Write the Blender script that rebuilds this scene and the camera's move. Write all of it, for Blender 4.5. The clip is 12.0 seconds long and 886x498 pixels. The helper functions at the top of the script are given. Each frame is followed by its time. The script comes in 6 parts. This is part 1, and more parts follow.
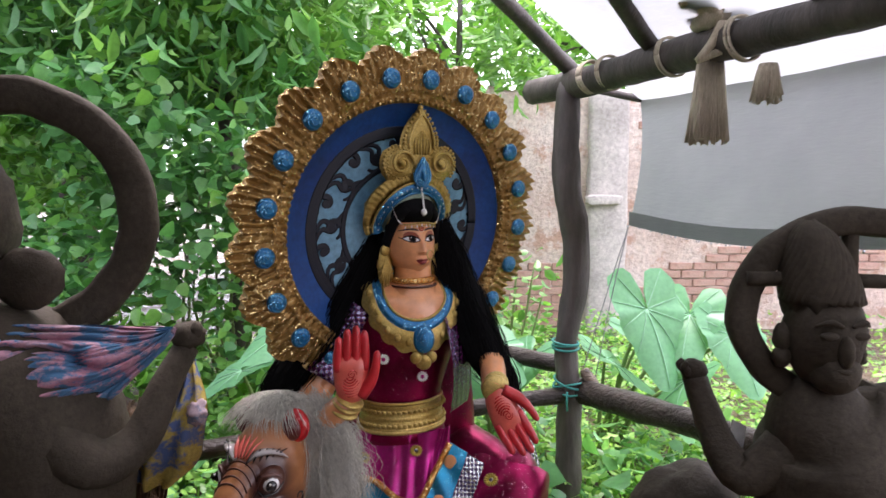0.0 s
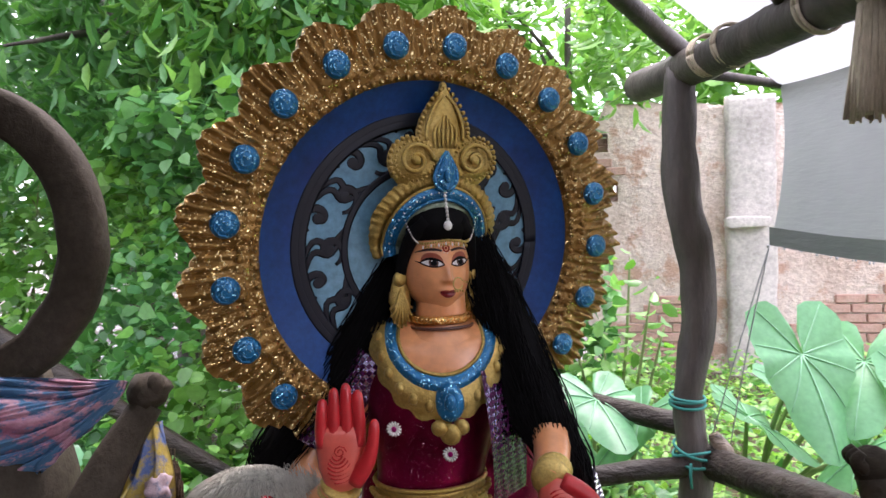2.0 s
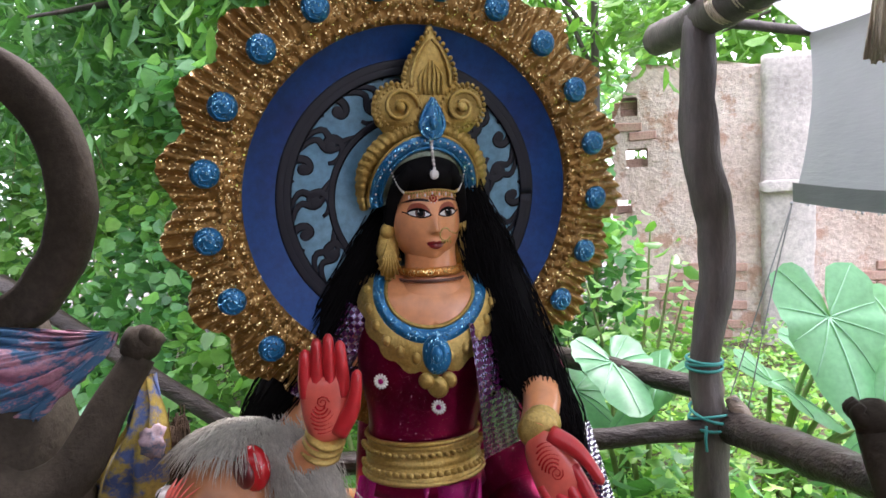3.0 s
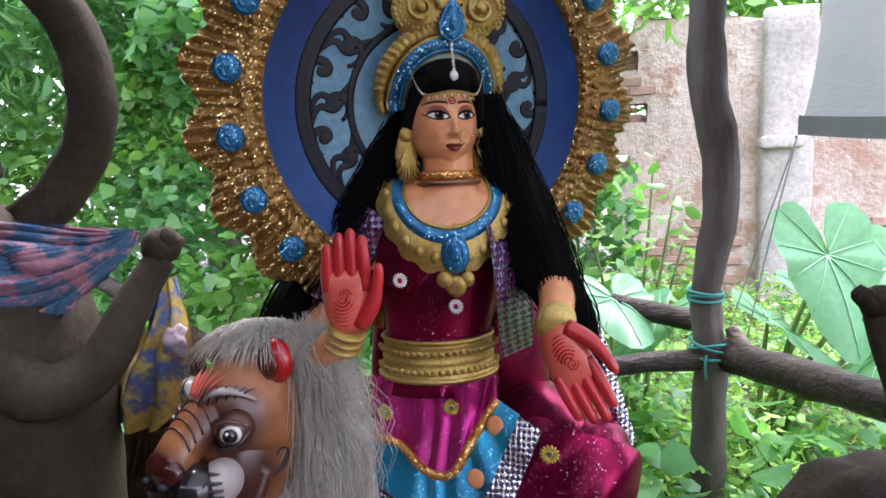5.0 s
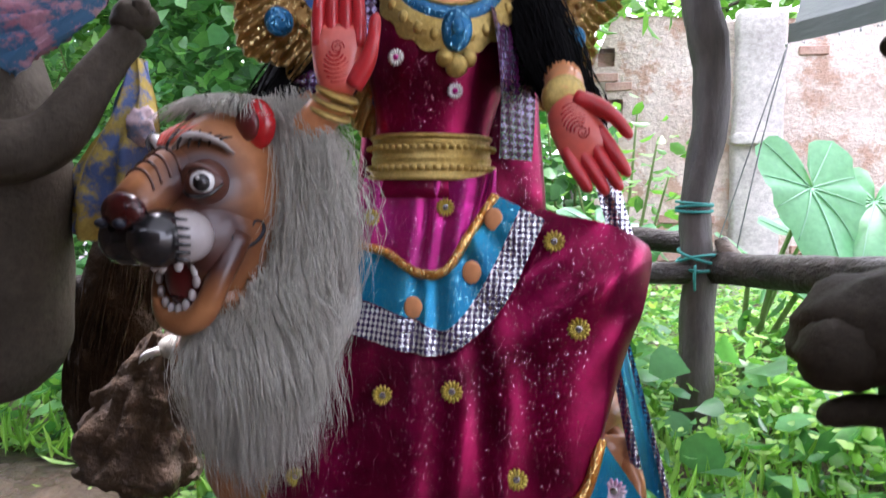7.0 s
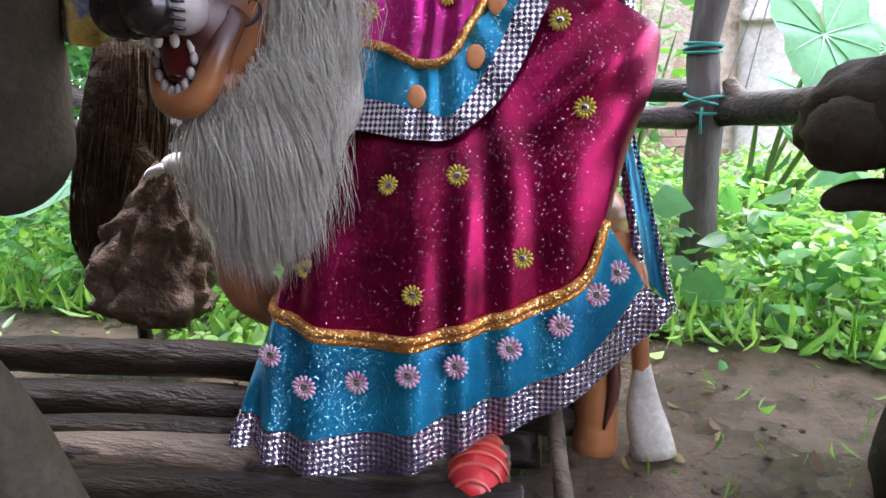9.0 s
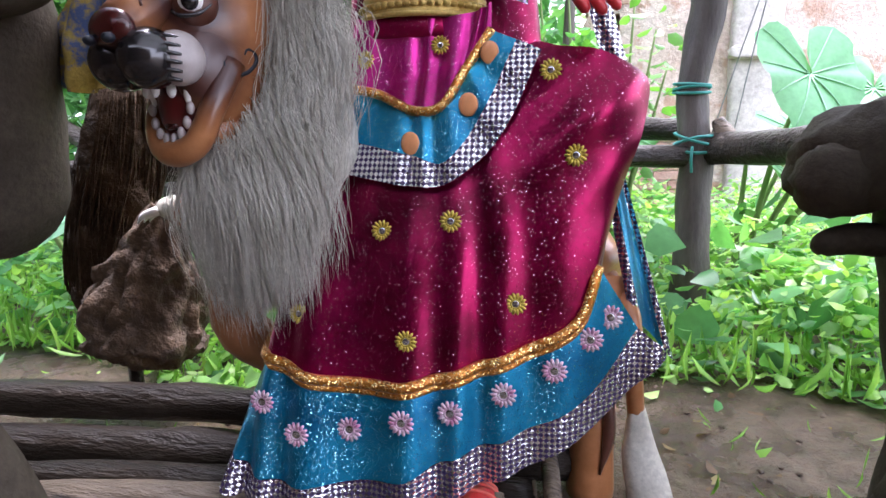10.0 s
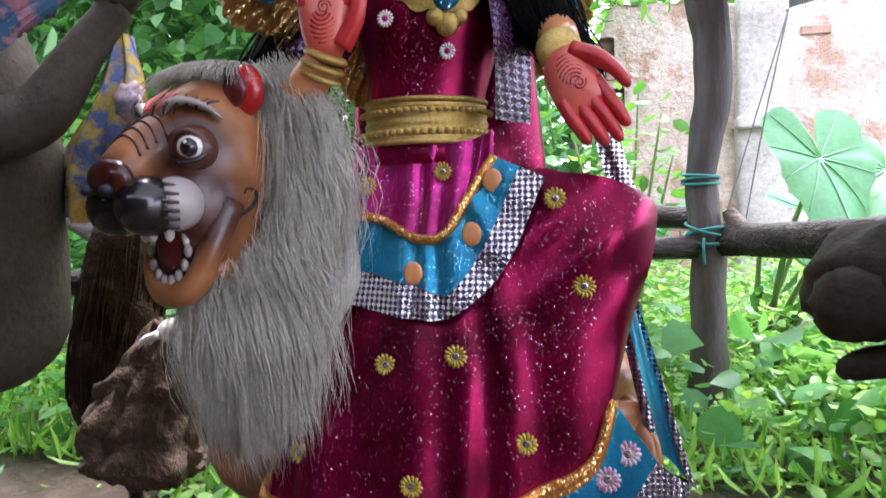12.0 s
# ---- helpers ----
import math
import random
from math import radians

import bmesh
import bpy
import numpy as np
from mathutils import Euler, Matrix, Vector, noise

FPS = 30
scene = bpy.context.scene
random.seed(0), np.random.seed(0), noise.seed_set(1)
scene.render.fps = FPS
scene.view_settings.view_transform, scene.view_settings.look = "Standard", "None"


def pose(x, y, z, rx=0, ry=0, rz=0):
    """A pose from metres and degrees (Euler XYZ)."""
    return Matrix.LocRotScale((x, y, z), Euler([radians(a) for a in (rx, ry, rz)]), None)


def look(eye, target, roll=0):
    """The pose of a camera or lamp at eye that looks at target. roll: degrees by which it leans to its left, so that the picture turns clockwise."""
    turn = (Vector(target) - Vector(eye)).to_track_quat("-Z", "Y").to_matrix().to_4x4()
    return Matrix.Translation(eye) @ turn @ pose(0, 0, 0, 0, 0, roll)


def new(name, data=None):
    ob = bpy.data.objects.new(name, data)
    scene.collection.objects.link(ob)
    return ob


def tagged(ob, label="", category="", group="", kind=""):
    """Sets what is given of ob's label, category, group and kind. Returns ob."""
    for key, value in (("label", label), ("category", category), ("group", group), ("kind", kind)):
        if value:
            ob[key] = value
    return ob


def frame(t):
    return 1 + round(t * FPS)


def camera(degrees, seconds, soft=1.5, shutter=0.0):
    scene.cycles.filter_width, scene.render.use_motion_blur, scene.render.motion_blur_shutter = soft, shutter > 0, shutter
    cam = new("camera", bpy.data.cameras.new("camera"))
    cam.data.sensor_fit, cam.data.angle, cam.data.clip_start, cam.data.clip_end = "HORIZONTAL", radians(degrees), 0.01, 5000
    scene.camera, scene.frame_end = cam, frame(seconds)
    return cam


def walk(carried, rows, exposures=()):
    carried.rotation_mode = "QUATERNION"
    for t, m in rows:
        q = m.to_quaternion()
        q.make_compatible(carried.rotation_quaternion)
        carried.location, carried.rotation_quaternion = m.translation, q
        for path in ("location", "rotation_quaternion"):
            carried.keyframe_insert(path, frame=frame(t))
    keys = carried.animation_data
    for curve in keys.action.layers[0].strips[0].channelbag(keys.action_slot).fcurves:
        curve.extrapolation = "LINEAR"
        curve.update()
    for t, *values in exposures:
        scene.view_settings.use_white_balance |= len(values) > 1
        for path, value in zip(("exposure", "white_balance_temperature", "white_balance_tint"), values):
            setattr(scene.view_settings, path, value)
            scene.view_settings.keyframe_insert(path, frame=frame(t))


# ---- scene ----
cam = camera(70.3, 12.0, shutter=0.4)
SKY, SUN, SUN_TURN = 0.34, 4.4, 20.0
EXPOSURES = [(0.0, 0.48, 6400, 28), (3.0, 0.6, 6300, 28), (5.5, 0.78, 6050, 28), (7.5, 0.8, 6000, 27), (9.5, 1.05, 5950, 27), (12.0, 0.95, 6000, 27)]
PATH = [
    (0, (-0.013, 0.043, 1.438), (0.006, 2.033, 1.238), 0.0),
    (0.5, (0.016, 0.111, 1.415), (-0.072, 2.098, 1.204), -0.6),
    (1, (0.072, 0.269, 1.384), (-0.118, 2.251, 1.195), -1.0),
    (1.5, (0.123, 0.403, 1.378), (-0.116, 2.385, 1.254), -1.3),
    (2, (0.175, 0.49, 1.378), (-0.229, 2.448, 1.295), -1.9),
    (2.5, (0.235, 0.527, 1.372), (-0.239, 2.466, 1.249), -1.7),
    (3, (0.252, 0.535, 1.333), (-0.263, 2.461, 1.168), -2.5),
    (3.2, (0.247, 0.533, 1.322), (-0.277, 2.456, 1.152), -2.8),
    (4.8, (0.174, 0.496, 1.245), (-0.274, 2.425, 0.962), -1.2),
    (5, (0.211, 0.493, 1.219), (-0.283, 2.412, 0.951), -2.0),
    (5.5, (0.207, 0.481, 1.179), (-0.298, 2.393, 0.884), -1.1),
    (6, (0.173, 0.496, 1.111), (-0.314, 2.409, 0.793), 0.4),
    (6.5, (0.14, 0.52, 0.972), (-0.307, 2.459, 0.767), 2.5),
    (7, (0.144, 0.525, 0.773), (-0.249, 2.48, 0.624), 0.3),
    (7.5, (0.137, 0.514, 0.66), (-0.3, 2.454, 0.447), -0.9),
    (7.7, (0.14, 0.514, 0.641), (-0.289, 2.45, 0.386), -0.9),
    (9.3, (0.143, 0.501, 0.568), (-0.239, 2.418, 0.144), -1.0),
    (9.5, (0.143, 0.502, 0.579), (-0.23, 2.43, 0.203), -1.0),
    (10, (0.145, 0.504, 0.596), (-0.233, 2.44, 0.271), -0.9),
    (10.5, (0.142, 0.505, 0.609), (-0.239, 2.446, 0.32), -0.8),
    (11, (0.149, 0.511, 0.625), (-0.226, 2.46, 0.38), -0.9),
    (11.5, (0.151, 0.515, 0.649), (-0.237, 2.467, 0.451), -0.8),
    (12, (0.153, 0.551, 0.704), (-0.266, 2.502, 0.571), -2.1),
]
walk(cam, [(t, look(eye, target, roll)) for t, eye, target, roll in PATH], EXPOSURES)

# ---- light: an overcast monsoon sky ----
world = bpy.data.worlds.new("world")
scene.world = world
world.use_nodes = True
wt = world.node_tree
bg = wt.nodes["Background"]
sky = wt.nodes.new("ShaderNodeTexSky")
sky.sky_type = "NISHITA"
sky.sun_disc = False
sky.sun_elevation = radians(72)
sky.sun_rotation = radians(SUN_TURN)
sky.air_density, sky.dust_density, sky.ozone_density = 1.0, 6.0, 0.6
wash = wt.nodes.new("ShaderNodeMix")
wash.data_type = "RGBA"
wash.inputs["Factor"].default_value = 0.75
wash.inputs["B"].default_value = (9.0, 9.6, 10.0, 1)
wt.links.new(sky.outputs["Color"], wash.inputs["A"])
wt.links.new(wash.outputs["Result"], bg.inputs["Color"])
bg.inputs["Strength"].default_value = SKY
sun = new("sun", bpy.data.lights.new("sun", "SUN"))
sun.data.energy, sun.data.angle, sun.data.color = SUN, radians(35), (1.0, 0.98, 0.94)
sun.matrix_world = look((0, 0, 0), (-math.sin(radians(SUN_TURN)) * 0.31, -math.cos(radians(SUN_TURN)) * 0.31, -0.95))

# ---- materials ----
def nodes_of(name):
    m = bpy.data.materials.new(name)
    m.use_nodes = True
    nt = m.node_tree
    return m, nt, nt.nodes["Principled BSDF"]


def coords(nt, scale=(1, 1, 1), rot=(0, 0, 0)):
    tc = nt.nodes.new("ShaderNodeTexCoord")
    mp = nt.nodes.new("ShaderNodeMapping")
    mp.inputs["Scale"].default_value = scale
    mp.inputs["Rotation"].default_value = rot
    nt.links.new(tc.outputs["Object"], mp.inputs["Vector"])
    return mp.outputs["Vector"]


def noise_of(nt, vec, scale, detail=4.0, rough=0.6):
    n = nt.nodes.new("ShaderNodeTexNoise")
    n.inputs["Scale"].default_value = scale
    n.inputs["Detail"].default_value = detail
    n.inputs["Roughness"].default_value = rough
    nt.links.new(vec, n.inputs["Vector"])
    return n.outputs["Fac"]


def ramp(nt, fac, stops):
    r = nt.nodes.new("ShaderNodeValToRGB")
    while len(r.color_ramp.elements) < len(stops):
        r.color_ramp.elements.new(0.5)
    for e, (p, c) in zip(r.color_ramp.elements, stops):
        e.position = p
        e.color = (*c, 1) if len(c) == 3 else c
    nt.links.new(fac, r.inputs["Fac"])
    return r.outputs["Color"]


def mixed(nt, fac, a, b, mode="MIX"):
    x = nt.nodes.new("ShaderNodeMix")
    x.data_type, x.blend_type = "RGBA", mode
    for key, v in (("Factor", fac), ("A", a), ("B", b)):
        if isinstance(v, (int, float)):
            x.inputs[key].default_value = v
        elif isinstance(v, tuple):
            x.inputs[key].default_value = (*v, 1)
        else:
            nt.links.new(v, x.inputs[key])
    return x.outputs["Result"]


def bump_of(nt, bsdf, height, strength=0.4, dist=0.005):
    b = nt.nodes.new("ShaderNodeBump")
    b.inputs["Strength"].default_value = strength
    b.inputs["Distance"].default_value = dist
    nt.links.new(height, b.inputs["Height"])
    nt.links.new(b.outputs["Normal"], bsdf.inputs["Normal"])


def rough_mat(name, c1, c2, rough=0.7, big=4, fine=60, bump=0.4, dist=0.004, metal=0.0, stretch=(1, 1, 1), spec=0.5, c3=None, c3_at=0.52):
    """Two-scale variation: large stains and fine grain, with relief."""
    m, nt, b = nodes_of(name)
    v = coords(nt, stretch)
    n1 = noise_of(nt, v, big, 5, 0.6)
    n2 = noise_of(nt, v, fine, 4, 0.65)
    col = ramp(nt, n1, [(0.3, c1), (0.7, c2)])
    dark = ramp(nt, n2, [(0.25, (0.55, 0.55, 0.55)), (0.7, (1.1, 1.1, 1.1))])
    col = mixed(nt, 0.8, col, dark, "MULTIPLY")
    if c3:
        n3 = noise_of(nt, v, big * 2.3, 6, 0.7)
        k = ramp(nt, n3, [(c3_at, (0, 0, 0)), (c3_at + 0.08, (1, 1, 1))])
        col = mixed(nt, k, col, c3)
    nt.links.new(col, b.inputs["Base Color"])
    b.inputs["Roughness"].default_value = rough
    b.inputs["Metallic"].default_value = metal
    b.inputs["Specular IOR Level"].default_value = spec
    bump_of(nt, b, n2, bump, dist)
    return m


def glitter_mat(name, c1, c2, flake, size=420.0, amount=0.25, rough=0.35, metal=0.3, tilt=0.9):
    """Sequined or glitter-dusted cloth and gilding: tiny flakes, each with a tilt of its own."""
    m, nt, b = nodes_of(name)
    v = coords(nt)
    vor = nt.nodes.new("ShaderNodeTexVoronoi")
    vor.inputs["Scale"].default_value = size
    nt.links.new(v, vor.inputs["Vector"])
    sep = nt.nodes.new("ShaderNodeSeparateColor")
    nt.links.new(vor.outputs["Color"], sep.inputs["Color"])
    on = ramp(nt, sep.outputs["Red"], [(1 - amount - 0.01, (0, 0, 0)), (1 - amount, (1, 1, 1))])
    big = noise_of(nt, v, 9, 4, 0.6)
    base = ramp(nt, big, [(0.3, c1), (0.7, c2)])
    nt.links.new(mixed(nt, on, base, flake), b.inputs["Base Color"])
    met = nt.nodes.new("ShaderNodeMath")
    met.operation = "MULTIPLY_ADD"
    nt.links.new(on, met.inputs[0])
    met.inputs[1].default_value, met.inputs[2].default_value = 0.95 - metal, metal
    nt.links.new(met.outputs[0], b.inputs["Metallic"])
    rr = nt.nodes.new("ShaderNodeMath")
    rr.operation = "MULTIPLY_ADD"
    nt.links.new(on, rr.inputs[0])
    rr.inputs[1].default_value, rr.inputs[2].default_value = 0.12 - rough, rough
    nt.links.new(rr.outputs[0], b.inputs["Roughness"])
    geo = nt.nodes.new("ShaderNodeNewGeometry")
    off = nt.nodes.new("ShaderNodeVectorMath")
    off.operation = "SUBTRACT"
    nt.links.new(vor.outputs["Color"], off.inputs[0])
    off.inputs[1].default_value = (0.5, 0.5, 0.5)
    k = nt.nodes.new("ShaderNodeMath")
    k.operation = "MULTIPLY_ADD"
    nt.links.new(on, k.inputs[0])
    k.inputs[1].default_value, k.inputs[2].default_value = tilt, 0.06
    sc = nt.nodes.new("ShaderNodeVectorMath")
    sc.operation = "SCALE"
    nt.links.new(off.outputs[0], sc.inputs[0])
    nt.links.new(k.outputs[0], sc.inputs["Scale"])
    add = nt.nodes.new("ShaderNodeVectorMath")
    nt.links.new(geo.outputs["Normal"], add.inputs[0])
    nt.links.new(sc.outputs[0], add.inputs[1])
    nor = nt.nodes.new("ShaderNodeVectorMath")
    nor.operation = "NORMALIZE"
    nt.links.new(add.outputs[0], nor.inputs[0])
    nt.links.new(nor.outputs[0], b.inputs["Normal"])
    return m


def leaf_mat(name, c1, c2, c3, rough=0.42):
    """Leaves: each island its own green, letting some light through."""
    m, nt, b = nodes_of(name)
    geo = nt.nodes.new("ShaderNodeNewGeometry")
    col = ramp(nt, geo.outputs["Random Per Island"], [(0.0, c1), (0.55, c2), (1.0, c3)])
    n = noise_of(nt, coords(nt), 38, 3, 0.6)
    col = mixed(nt, 0.4, col, ramp(nt, n, [(0.3, (0.6, 0.6, 0.6)), (0.7, (1.2, 1.2, 1.2))]), "MULTIPLY")
    nt.links.new(col, b.inputs["Base Color"])
    b.inputs["Roughness"].default_value = rough
    tr = nt.nodes.new("ShaderNodeBsdfTranslucent")
    nt.links.new(mixed(nt, 1.0, col, (1.4, 1.5, 0.7), "MULTIPLY"), tr.inputs["Color"])
    mx = nt.nodes.new("ShaderNodeMixShader")
    mx.inputs[0].default_value = 0.4
    nt.links.new(b.outputs[0], mx.inputs[1])
    nt.links.new(tr.outputs[0], mx.inputs[2])
    nt.links.new(mx.outputs[0], nt.nodes["Material Output"].inputs["Surface"])
    bump_of(nt, b, n, 0.25, 0.002)
    return m


def tarp_mat(name, c1, c2, through_share=0.55):
    m, nt, b = nodes_of(name)
    v = coords(nt)
    n1 = noise_of(nt, v, 1.8, 5, 0.55)
    n2 = noise_of(nt, coords(nt, (3, 3, 14)), 5, 4, 0.6)
    col = ramp(nt, n1, [(0.3, c1), (0.7, c2)])
    nt.links.new(col, b.inputs["Base Color"])
    b.inputs["Roughness"].default_value = 0.38
    tr = nt.nodes.new("ShaderNodeBsdfTranslucent")
    nt.links.new(col, tr.inputs["Color"])
    mx = nt.nodes.new("ShaderNodeMixShader")
    mx.inputs[0].default_value = through_share
    nt.links.new(b.outputs[0], mx.inputs[1])
    nt.links.new(tr.outputs[0], mx.inputs[2])
    nt.links.new(mx.outputs[0], nt.nodes["Material Output"].inputs["Surface"])
    bump_of(nt, b, n2, 0.35, 0.01)
    return m


def checker_mat(name, light, dark, cell=0.011):
    """Silver-foil border cloth woven in small lozenges."""
    m, nt, b = nodes_of(name)
    v = coords(nt, (1, 0.0, 1), (0, radians(45), 0))
    tc = nt.nodes.new("ShaderNodeTexChecker")
    tc.inputs["Scale"].default_value = 1 / cell
    tc.inputs["Color1"].default_value = (*light, 1)
    tc.inputs["Color2"].default_value = (*dark, 1)
    nt.links.new(v, tc.inputs["Vector"])
    n = noise_of(nt, coords(nt), 160, 3, 0.6)
    nt.links.new(mixed(nt, 0.5, tc.outputs["Color"], ramp(nt, n, [(0.3, (0.75, 0.75, 0.8)), (0.7, (1.1, 1.1, 1.1))]), "MULTIPLY"), b.inputs["Base Color"])
    nt.links.new(tc.outputs["Fac"], b.inputs["Metallic"])
    b.inputs["Roughness"].default_value = 0.27
    fold = noise_of(nt, coords(nt), 190, 1, 0.4)
    bump_of(nt, b, fold, 0.7, 0.005)
    return m


def plain(name, c, rough=0.5, metal=0.0, coat=0.0, spec=0.5):
    m, nt, b = nodes_of(name)
    n = noise_of(nt, coords(nt), 35, 4, 0.6)
    nt.links.new(mixed(nt, 1.0, c, ramp(nt, n, [(0.25, (0.82, 0.82, 0.82)), (0.75, (1.12, 1.12, 1.12))]), "MULTIPLY"), b.inputs["Base Color"])
    b.inputs["Roughness"].default_value = rough
    b.inputs["Metallic"].default_value = metal
    b.inputs["Specular IOR Level"].default_value = spec
    b.inputs["Coat Weight"].default_value = coat
    b.inputs["Coat Roughness"].default_value = 0.12
    bump_of(nt, b, n, 0.08, 0.003)
    return m


def mud_mat():
    """Trodden mud: crumbly where it has drained, slick and dark where water stands."""
    m, nt, b = nodes_of("mud")
    v = coords(nt)
    patch = noise_of(nt, v, 3.4, 6, 0.65)
    grit = noise_of(nt, v, 70, 6, 0.7)
    clods = noise_of(nt, v, 22, 5, 0.62)
    col = ramp(nt, patch, [(0.36, (0.05, 0.034, 0.022)), (0.5, (0.095, 0.064, 0.04)), (0.66, (0.17, 0.12, 0.076))])
    col = mixed(nt, 0.8, col, ramp(nt, grit, [(0.3, (0.5, 0.5, 0.5)), (0.7, (1.25, 1.22, 1.15))]), "MULTIPLY")
    nt.links.new(col, b.inputs["Base Color"])
    nt.links.new(ramp(nt, patch, [(0.42, (0.1, 0.1, 0.1)), (0.56, (0.62, 0.62, 0.62))]), b.inputs["Roughness"])
    bump_of(nt, b, mixed(nt, 0.4, clods, grit), 1.0, 0.035)
    return m


LION_AT = Vector((-0.3986, 1.45, 0.772))
LION_SIDE, LION_AHEAD = Vector((0.94, -0.342, 0)), Vector((-0.342, -0.94, 0))


def lion_paint():
    """Tan paint, airbrushed dark brown round the eyes and the muzzle."""
    m, nt, b = nodes_of("lion")
    v = coords(nt)
    n = noise_of(nt, v, 30, 4, 0.6)
    fac = None
    for side, ahead, up, r in ((0.055, 0.085, 0.028, 0.085), (-0.055, 0.085, 0.028, 0.085), (0.0, 0.18, -0.03, 0.07), (0.06, 0.08, -0.055, 0.1), (-0.06, 0.08, -0.055, 0.1)):
        c = LION_AT + LION_SIDE * side + LION_AHEAD * ahead + Vector((0, 0, up))
        d = nt.nodes.new("ShaderNodeVectorMath")
        d.operation = "DISTANCE"
        nt.links.new(v, d.inputs[0])
        d.inputs[1].default_value = c
        k = nt.nodes.new("ShaderNodeMapRange")
        k.inputs["From Min"].default_value, k.inputs["From Max"].default_value = r * 0.45, r
        k.inputs["To Min"].default_value, k.inputs["To Max"].default_value = 1.0, 0.0
        nt.links.new(d.outputs["Value"], k.inputs["Value"])
        if fac is None:
            fac = k.outputs[0]
        else:
            mx = nt.nodes.new("ShaderNodeMath")
            mx.operation = "MAXIMUM"
            nt.links.new(fac, mx.inputs[0])
            nt.links.new(k.outputs[0], mx.inputs[1])
            fac = mx.outputs[0]
    base = ramp(nt, n, [(0.3, (0.34, 0.13, 0.045)), (0.7, (0.46, 0.2, 0.08))])
    nt.links.new(mixed(nt, fac, base, (0.055, 0.016, 0.011)), b.inputs["Base Color"])
    b.inputs["Roughness"].default_value = 0.3
    b.inputs["Coat Weight"].default_value = 0.15
    bump_of(nt, b, n, 0.15, 0.004)
    return m


